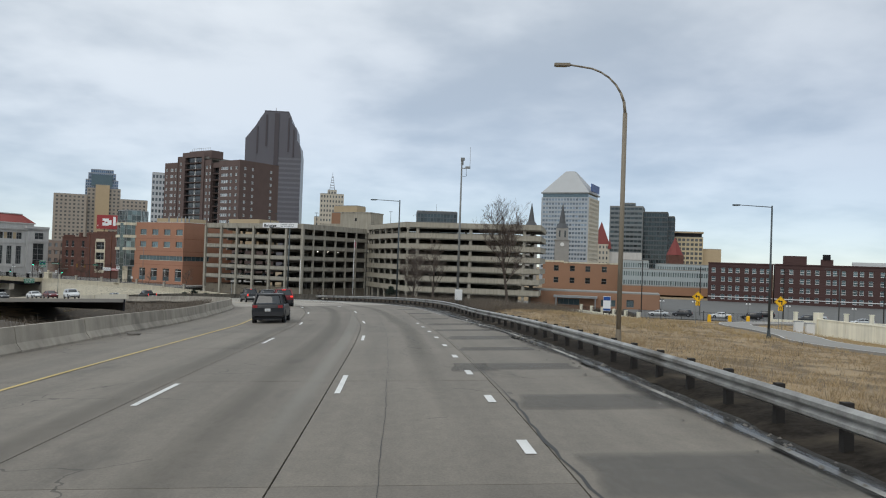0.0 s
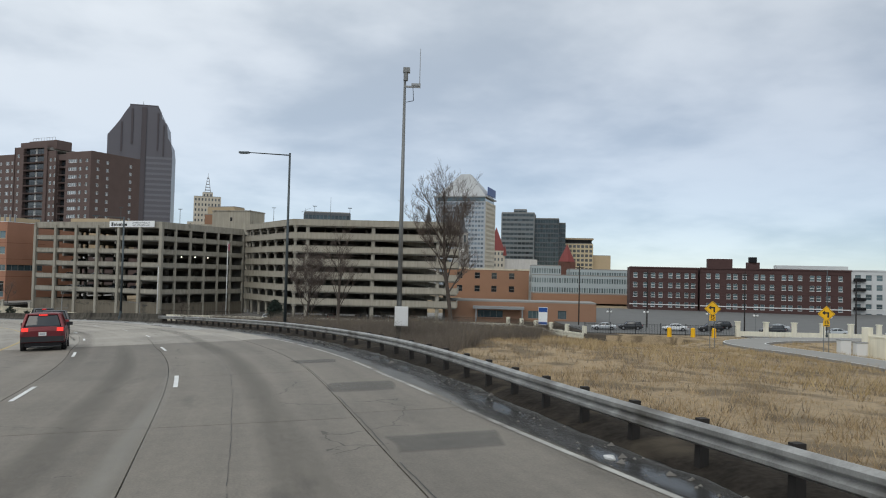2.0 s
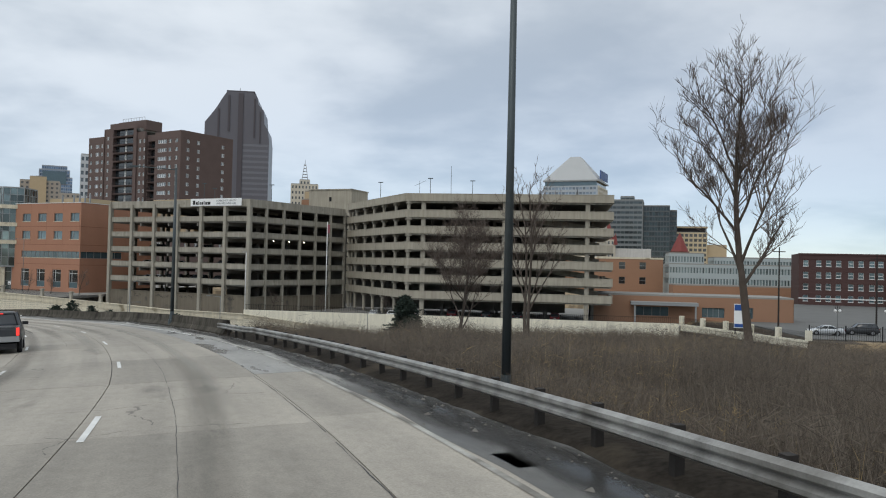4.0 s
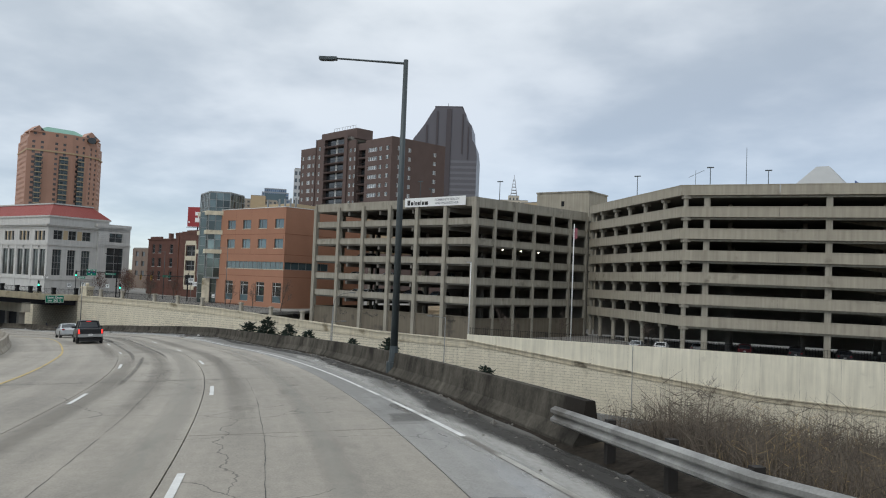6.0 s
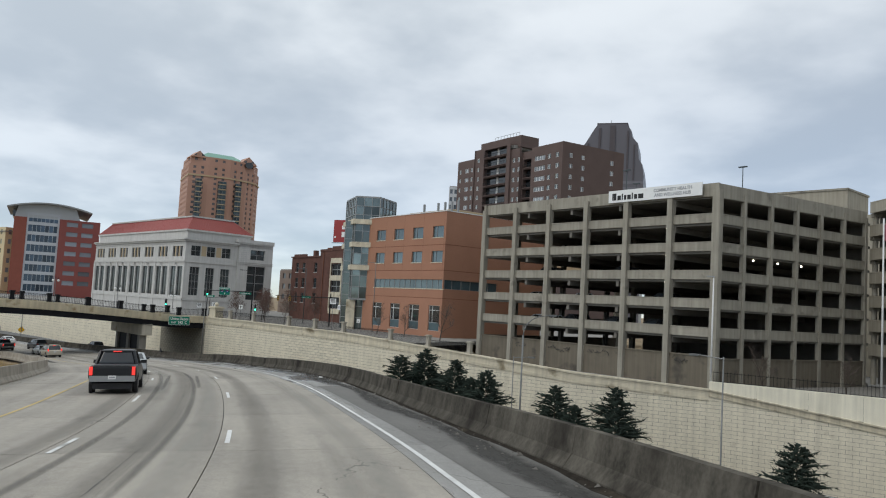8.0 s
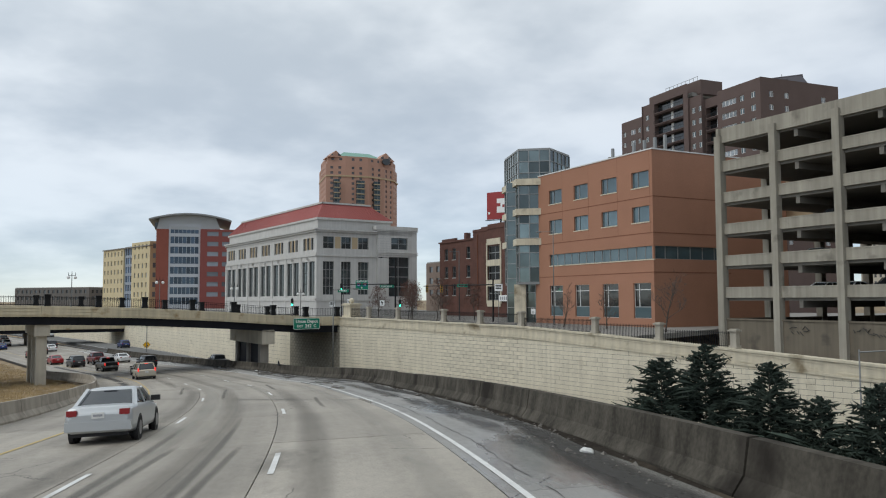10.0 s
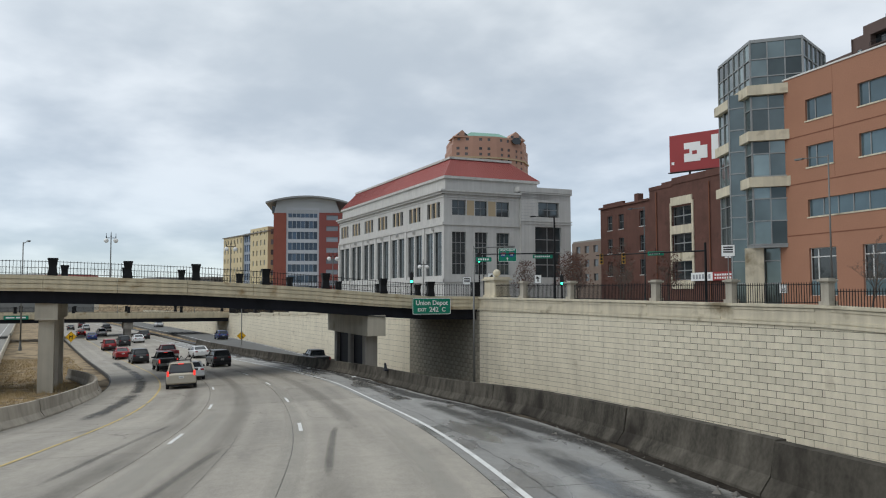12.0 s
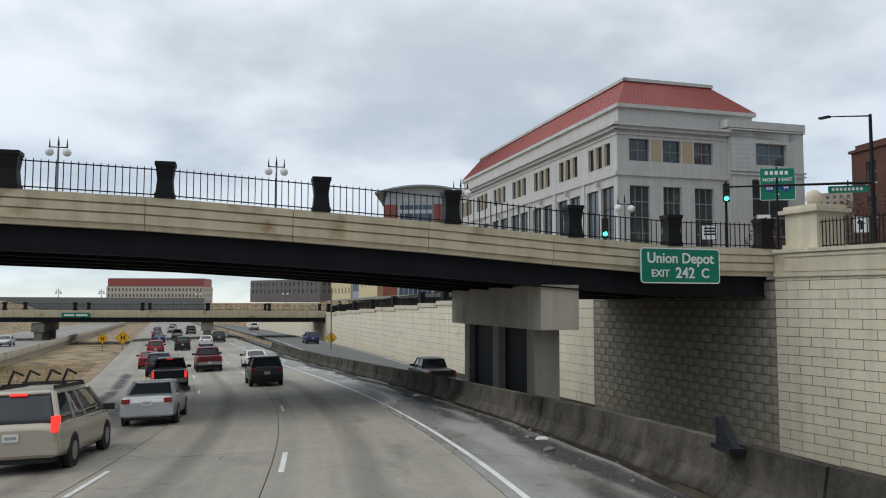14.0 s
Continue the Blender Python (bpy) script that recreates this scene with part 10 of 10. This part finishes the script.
def car(kind, at, paint, label, brake=False, rack=False):
    L, W, stations, (rb, rt, fb, ft), belt, roof, wr = KINDS[kind]
    hw = W / 2
    key = (kind, paint.name, brake)
    if key not in CAR_MESH:
        fine = []
        for (ya, sa, za, ta), (yb, sb, zb, tb) in zip(stations, stations[1:]):
            for q in range(4):
                u = q / 4
                v = u * u * (3 - 2 * u)
                fine.append((ya + (yb - ya) * u, sa + (sb - sa) * v, za + (zb - za) * v, ta + (tb - ta) * v))
        fine.append(stations[-1])
        (ya, sa, za, ta), (yb, sb, zb, tb) = fine[0], fine[-1]
        fine = [(ya - 0.05, sa * 0.93, za + 0.06, ta - 0.07)] + fine + [(yb + 0.07, sb * 0.9, zb + 0.06, tb - 0.07)]
        secs = []
        for y, share, z0, z1 in fine:
            w, h = hw * share, z1 - z0
            half = [(0.82 * w, z0), (0.96 * w, z0 + 0.05), (w, z0 + 0.28 * h), (w, z0 + 0.58 * h), (0.985 * w, z0 + 0.78 * h), (0.95 * w, z1 - 0.06), (0.88 * w, z1 - 0.01), (0.55 * w, z1 + 0.015)]
            secs.append([(-x, y, z) for x, z in half] + [(x, y, z) for x, z in reversed(half)])
        cw, tw = hw * 0.9, hw * 0.7

        def ring(wide, rear, fore, z, r):
            pts = []
            for cx, cy, a0 in ((-wide + r, rear + r, 180), (wide - r, rear + r, 270), (wide - r, fore - r, 0), (-wide + r, fore - r, 90)):
                pts += [(cx + r * math.cos(radians(a0 + 22.5 * q)), cy + r * math.sin(radians(a0 + 22.5 * q)), z) for q in range(5)]
            return pts

        levels = [0.0, 0.3, 0.6, 0.85, 1.0]
        glass_m = loft([ring(cw + (tw - cw) * u**1.25, rb + (rt - rb) * u, fb + (ft - fb) * u, belt - 0.06 + (roof - belt + 0.01) * u, 0.2) for u in levels])
        roof_m = loft([ring(tw + 0.035, rt - 0.05, ft + 0.07, roof - 0.1, 0.24), ring(tw + 0.025, rt - 0.03, ft + 0.04, roof - 0.05, 0.24), ring(tw - 0.06, rt + 0.06, ft - 0.06, roof - 0.01, 0.22), ring(tw - 0.25, rt + 0.25, ft - 0.3, roof + 0.01, 0.2)])
        pil = Mesh()
        for sx in (-1, 1):
            for yb, yt, w in ((rb + 0.02, rt + 0.02, 0.075 if kind != "van" else 0.06), (fb - 0.02, ft, 0.045), ((rb + fb) / 2 + 0.1, (rt + ft) / 2 + 0.05, 0.045)) + (((rb * 0.72 + fb * 0.28), (rt * 0.72 + ft * 0.28), 0.05),) * (kind in ("suv", "van")):
                pil.tube((sx * cw, yb, belt - 0.06), (sx * tw, yt, roof - 0.05), w, w, 5)
            pil.tube((sx * cw, rb, belt - 0.03), (sx * cw, fb, belt - 0.03), 0.035, 0.035, 4)
        y0 = stations[0][0]
        tails = []
        for sx in (-1, 1):
            h0, h1 = {"suv": (0.9, 1.06), "pickup": (0.82, 1.18), "sedan": (0.78, 0.93), "van": (0.86, 1.2)}[kind]
            w0, w1 = {"suv": (0.62, 0.9), "pickup": (0.8, 0.93), "sedan": (0.6, 0.88), "van": (0.8, 0.93)}[kind]
            xa, xb = sorted((sx * hw * w0, sx * hw * w1))
            tails.append(Mesh().box(xa, xb, y0 - 0.065, y0 + 0.2, h0, h1).data("tail_lamp", BRAKE if brake else TAIL))
        zb = stations[0][2]
        bumper = Mesh().box(-hw * 0.93, hw * 0.93, y0 - 0.07, y0 + 0.25, zb - 0.08, zb + 0.17)
        front = Mesh().box(-hw * 0.88, hw * 0.88, -y0 - 0.25, -y0 + 0.04, 0.38, 0.6)
        under = Mesh().box(-hw * 0.8, hw * 0.8, y0 + 0.2, -y0 - 0.2, 0.2, 0.45)
        pz = 0.78 if kind in ("suv", "sedan", "van") else 0.72
        plate_m = Mesh().box(-0.16, 0.16, y0 - 0.085, y0 - 0.02, pz - 0.08, pz + 0.08)
        bars = Mesh().box(-0.12, 0.12, y0 - 0.092, y0 - 0.085, pz - 0.03, pz + 0.03)
        tyre = Mesh().tube((-0.11, 0, 0), (0.11, 0, 0), wr, wr, 18)
        rim = Mesh().tube((-0.115, 0, 0), (0.115, 0, 0), wr * 0.62, wr * 0.62, 12)
        ya, yb2 = -L * 0.295, L * 0.315
        arch = Mesh().tube((-0.06, 0, 0), (0.06, 0, 0), wr * 1.2, wr * 1.2, 16)
        mir = []
        for sx in (-1, 1):
            xa, xb = sorted((sx * hw * 0.93, sx * (hw + 0.2)))
            mir.append(Mesh().box(xa, xb, fb - 0.5, fb - 0.34, belt, belt + 0.16).data("mirror", TRIM))
        head = [Mesh().box(*sorted((sx * hw * 0.55, sx * hw * 0.85)), -y0 - 0.3, -y0 - 0.02, 0.62, 0.78).data("headlight", SIGN_WHITE) for sx in (-1, 1)]
        CAR_MESH[key] = dict(body=loft(secs).data("body", paint, True), glass=glass_m.data("glasshouse", CAR_GLASS, True), roof=roof_m.data("roof", paint, True), pil=pil.data("pillar_frame", paint), tails=tails, front=front.data("front_bumper", TRIM), bumper=bumper.data("bumper", TRIM if kind in ("suv",) else (FRAME_GREY if kind == "pickup" else paint)),
                             under=under.data("underbody", TRIM), plate=plate_m.data("plate", FRAME_WHITE), bars=bars.data("plate_bar", SIGN_GREY), tyre=tyre.data("wheel", TYRE), rim=rim.data("rim", RIM), arch=arch.data("arch_trim", TRIM), mir=mir, head=head, at=(ya, yb2))
    c = CAR_MESH[key]
    whole = thing({"suv": "suv", "pickup": "pickup_truck", "sedan": "sedan", "van": "minivan"}[kind], label, "car" if kind != "pickup" else "truck", at, "cars on the road")
    for name in ("body", "glass", "roof", "pil", "bumper", "front", "under"):
        part(c[name].name.split(".")[0], c[name], None, whole)
    for me in c["mir"]:
        part("mirror", me, None, whole)
    for me in c["tails"]:
        part("tail_lamp", me, None, whole)
    for me in c["head"]:
        part("headlight", me, None, whole)
    pl = part("plate", c["plate"], None, whole)
    part("plate_bar", c["bars"], None, pl)
    for sx in (-1, 1):
        for yy in c["at"]:
            w = part("wheel", c["tyre"], None, whole, at=Matrix.Translation((sx * (hw - 0.1), yy, wr)))
            part("rim", c["rim"], None, w)
            part("arch_trim", c["arch"], None, whole, at=Matrix.Translation((sx * (hw - 0.056), yy, wr)))
    if kind != "pickup":
        part("brake_light", Mesh().box(-0.18, 0.18, rt - 0.09, rt - 0.03, roof - 0.12, roof - 0.07), BRAKE if brake else TRIM, whole)
    else:
        part("brake_light", Mesh().box(-0.18, 0.18, rt - 0.09, rt - 0.03, roof - 0.1, roof - 0.06), BRAKE if brake else TRIM, whole)
        part("bed_well", Mesh().box(-hw * 0.78, hw * 0.78, -2.7, -1.05, 1.235, 1.25), TRIM, whole)
        part("tailgate", Mesh().box(-hw * 0.8, hw * 0.8, -2.9, -2.84, 0.72, 1.2), c["body"].materials[0], whole)
    if rack:
        part("roof_rack", Mesh().box(-0.7, 0.7, -1.2, -1.12, roof + 0.08, roof + 0.12).box(-0.7, 0.7, 0.2, 0.28, roof + 0.08, roof + 0.12).box(-0.68, -0.63, -1.9, 0.5, roof, roof + 0.08).box(0.63, 0.68, -1.9, 0.5, roof, roof + 0.08), TRIM, whole)
        m = Mesh()
        for x0 in (-0.55, -0.2, 0.25, 0.6):
            m.tube((x0, -1.16, roof + 0.1), (x0 + 0.22, -1.5, roof + 0.42), 0.03, 0.03, 5)
            m.tube((x0 + 0.22, -1.5, roof + 0.42), (x0 + 0.3, -1.1, roof + 0.3), 0.025, 0.025, 5)
        part("bike_carrier", m, TRIM, whole)
    return whole


def lane_pose(s, d, turn=0.0, dz=0.0):
    """A car's pose on the road: it follows the slope and the bank."""
    a, b = on_road(s - 1.5, d, dz), on_road(s + 1.5, d, dz)
    f = (b - a).normalized()
    r = (on_road(s, d + 1, dz) - on_road(s, d - 1, dz)).normalized()
    u = r.cross(f).normalized()
    r = f.cross(u)
    m = Matrix((r, f, u)).transposed().to_4x4()
    m.translation = on_road(s, d, dz + 0.012)
    return m @ Matrix.Rotation(turn, 4, "Z")


def paint(name, colour, metal=0.3, rough=0.3):
    return material(name, colour, rough, metal, var=0.05, size=1.0, grain=0.02, bump=0.0, spec=0.6, dirt_or_shade=tuple(0.85 * c + 0.008 for c in colour), dirt_or_shade_at=0.62)


BLACK_CAR = paint("black_car_paint", (0.012, 0.013, 0.015))
GREY_CAR = paint("dark_grey_car_paint", (0.045, 0.048, 0.052))
RED_CAR = paint("dark_red_car_paint", (0.14, 0.014, 0.018))
BRIGHT_RED = paint("red_car_paint", (0.33, 0.02, 0.025))
SILVER_CAR = paint("silver_car_paint", (0.52, 0.54, 0.55), 0.5)
WHITE_CAR = paint("white_car_paint", (0.72, 0.73, 0.73), 0.0)
BEIGE_CAR = paint("beige_car_paint", (0.46, 0.42, 0.34), 0.35)
BLUE_CAR = paint("blue_car_paint", (0.02, 0.05, 0.18))
cars = [
    ("suv", 49.0, -6.9, BLACK_CAR, "black sport utility driving in the inner lane", False, False),
    ("suv", 82.0, -7.2, RED_CAR, "dark red sport utility driving in the inner lane", True, False),
    ("suv", 104.0, -6.8, GREY_CAR, "dark grey sport utility further down the road", False, False),
    ("pickup", 120.0, -6.3, GREY_CAR, "dark grey pickup truck in the inner lane", True, False),
    ("sedan", 205.0, -6.2, SILVER_CAR, "silver sedan in the inner lane", False, False),
    ("pickup", 185.5, -6.3, BLACK_CAR, "black pickup truck in the inner lane", True, False),
    ("van", 274.0, -7.0, BEIGE_CAR, "beige minivan with an empty bicycle carrier on its roof", True, True),
    ("sedan", 284.0, -5.9, SILVER_CAR, "silver sedan ahead of the minivan", False, False),
    ("pickup", 303.0, -6.6, BLACK_CAR, "black pickup truck ahead of the minivan", True, False),
    ("suv", 303.0, -1.2, GREY_CAR, "dark sport utility beyond the bridge", False, False),
    ("sedan", 322.0, 0.2, WHITE_CAR, "white sedan beyond the bridge", False, False),
    ("suv", 319.0, -7.4, GREY_CAR, "dark grey sport utility in the inner lane", False, False),
    ("pickup", 322.0, -3.6, RED_CAR, "dark red pickup truck in the middle lane", False, False),
    ("sedan", 330.0, -8.2, BRIGHT_RED, "red sedan further down the road", False, False),
    ("suv", 352.0, -7.8, BRIGHT_RED, "red sport utility far down the road", False, False),
    ("suv", 362.0, -4.6, BLACK_CAR, "black sport utility far down the road", False, False),
    ("sedan", 371.0, -1.2, WHITE_CAR, "white sedan far down the road", False, False),
    ("suv", 384.0, 1.4, GREY_CAR, "dark sport utility far down the road", False, False),
    ("sedan", 392.0, -7.5, BLUE_CAR, "blue sedan far down the road", False, False),
    ("suv", 408.0, -4.4, WHITE_CAR, "white sport utility far down the road", False, False),
    ("sedan", 417.0, -8.0, BRIGHT_RED, "red sedan far down the road", True, False),
    ("pickup", 436.0, -1.0, BLACK_CAR, "black pickup truck far down the road", False, False),
    ("suv", 452.0, -4.8, SILVER_CAR, "silver sport utility far down the road", False, False),
    ("sedan", 463.0, -8.0, GREY_CAR, "dark sedan far down the road", False, False),
    ("suv", 480.0, -4.2, RED_CAR, "dark red sport utility far down the road", False, False),
]
for kind, s, d, pnt, label, brake, rack in cars:
    car(kind, lane_pose(s, d), pnt, label, brake, rack)
# the other carriageway: oncoming
for i, (kind, s, d, pnt) in enumerate((("suv", 168, -25.6, WHITE_CAR), ("sedan", 184, -25.8, RED_CAR), ("sedan", 197, -25.6, WHITE_CAR), ("sedan", 208, -29.0, GREY_CAR), ("suv", 219, -25.8, WHITE_CAR), ("sedan", 300, -33, BLACK_CAR), ("suv", 330, -29.5, GREY_CAR), ("sedan", 352, -34, WHITE_CAR), ("sedan", 380, -28, SILVER_CAR), ("suv", 400, -34, WHITE_CAR), ("sedan", 430, -30, WHITE_CAR))):
    car(kind, lane_pose(s, d, math.pi, 0.9), pnt, "oncoming car on the carriageway beyond the median")
# on the exit road
for kind, k, off, pnt, label in (("pickup", 62, 0.5, BLACK_CAR, "dark pickup truck on the exit road"), ("suv", 70, 0.5, BLUE_CAR, "dark blue sport utility on the exit road"), ("pickup", 75, 0.5, WHITE_CAR, "white pickup truck far along the exit road")):
    a, b = LOW[k], LOW[k + 1]
    f = (b - a).normalized()
    r = f.cross(UP).normalized()
    m = Matrix((r, f, r.cross(f))).transposed().to_4x4()
    m.translation = a + r * off + Vector((0, 0, 0.01))
    car(kind, m, pnt, label)
# parked cars under and in the garages
fr1, fr2 = wall_frame(GA, GB), wall_frame(GD, GE)
rng = random.Random(77)
for u, y, z in ((9.5, 3.2, -4.27), (12.2, 3.2, -4.27), (16, 3.2, -4.27), (23, 3.2, -4.27), (29, 3.2, -4.27), (9.0, 3.2, -1.14), (17.4, 3.2, -1.14), (30, 3.2, -1.14), (11, 3.2, 1.99), (24, 3.2, 1.99)):
    kind, pnt = rng.choice((("sedan", SILVER_CAR), ("suv", GREY_CAR), ("sedan", WHITE_CAR), ("suv", BLACK_CAR)))
    car(kind, fr1 @ Matrix.Translation((u, y, z)) @ Matrix.Rotation(math.pi, 4, "Z"), pnt, "car parked nose out on a garage deck")
for u, y in ((-6, 3), (-2.5, 3), (2.2, 6.5), (8.5, 7), (15, 7), (21, 7), (28, 7)):
    kind, pnt = rng.choice((("sedan", SILVER_CAR), ("suv", GREY_CAR), ("sedan", WHITE_CAR), ("suv", RED_CAR)))
    car(kind, fr2 @ Matrix.Translation((u, y, -9.69)), pnt, "car parked under the garage")

for x, y, k in ((38, 176, 0), (44, 178, 1), (53, 177, 2), (60, 176, 3), (72, 174, 1), (84, 172, 0), (96, 170, 2), (66, 186, 3), (78, 184, 0)):
    kind, pnt = (("sedan", SILVER_CAR), ("suv", GREY_CAR), ("sedan", WHITE_CAR), ("suv", BLACK_CAR))[k]
    car(kind, Matrix.Translation((x, y, -8.49)) @ Matrix.Rotation(radians(82), 4, "Z"), pnt, "car parked along the street beyond the railing")

# ---- debris on the shoulder ----
BAG = material("dirty_white_plastic", (0.6, 0.6, 0.58), 0.5, var=0.3, size=0.1)
RUBBLE = material("broken_concrete", (0.17, 0.158, 0.14), 0.9, var=0.3, size=0.2)


def litter(name, label, category, s, d, size, mat, seed, flat=0.45):
    rng = random.Random(seed)
    m = Mesh().ball((0, 0, 0), size, 10, flat)
    m.v = [tuple(Vector(v) * (1 + 0.4 * noise.noise(Vector(v) * (1.4 / size) + Vector((seed, 0, 0))))) for v in m.v]
    ob = part(name, m, mat, at=Matrix.Translation(on_road(s, d, size * flat * 0.62)) @ Matrix.Rotation(rng.uniform(0, 6), 4, "Z") @ Matrix.Diagonal((1.4, 0.8, 1, 1)))
    return tagged(ob, label, category, "litter")


for i, (s, d, r) in enumerate(((270.2, 4.5, 0.14), (272.0, 4.9, 0.13), (272.5, 4.7, 0.12), (288, 4.7, 0.14), (147.5, 4.3, 0.12), (150.4, 4.0, 0.1), (216, 5.2, 0.12), (49.5, 5.3, 0.1), (246.0, 5.0, 0.12), (195.0, 5.0, 0.14), (35.2, -11.25, 0.2))):
    litter("plastic_bag" if i % 2 else "rubble", "crumpled dirty plastic bag on the shoulder" if i % 2 else "lump of broken concrete on the shoulder", "litter" if i % 2 else "rubble", s, d, r, BAG if i % 2 else RUBBLE, i)
rng = random.Random(5)
m = Mesh()
for k in range(1900):
    s = rng.uniform(-15, 300)
    d = right_edge(s) - 0.1 - abs(rng.gauss(0, 0.5))
    c = on_road(s, d, 0.012)
    r = rng.uniform(0.01, 0.04) if rng.random() < 0.93 else rng.uniform(0.05, 0.1)
    a = rng.uniform(0, 6.28)
    m.add([c + Vector((math.cos(a) * r, math.sin(a) * r, 0)), c + Vector((math.cos(a + 2) * r, math.sin(a + 2) * r, 0)), c + Vector((math.cos(a + 4) * r * 1.4, math.sin(a + 4) * r * 1.4, 0)), c + UP * r * 0.8], [(0, 1, 3), (1, 2, 3), (2, 0, 3)])
tagged(part("gravel", m, RUBBLE), "loose gravel and crumbs swept to the shoulder's edge", "gravel", kind="stuff")
# bent bracket on the barrier
p = on_road(264.2, right_edge(264.2) + 0.05)
whole = thing("metal_bracket", "bent grey metal bracket bolted on the barrier", "bracket", Matrix.Translation((p.x, p.y, p.z + 0.82)) @ Matrix.Rotation(road_yaw(262), 4, "Z"))
part("foot", Mesh().box(-0.12, 0.12, -0.3, 0.3, -0.05, 0.03), GIRDER, whole)
part("upright", Mesh().add([(-0.06, 0.25, 0.03), (0.06, 0.25, 0.03), (0.06, -0.3, 0.03), (-0.06, -0.3, 0.03), (-0.06, 0.25, 0.42), (0.06, 0.25, 0.42), (0.06, 0.18, 0.42), (-0.06, 0.18, 0.42)], [(3, 2, 1, 0), (4, 5, 6, 7), (0, 1, 5, 4), (1, 2, 6, 5), (2, 3, 7, 6), (3, 0, 4, 7)]), GIRDER, whole)
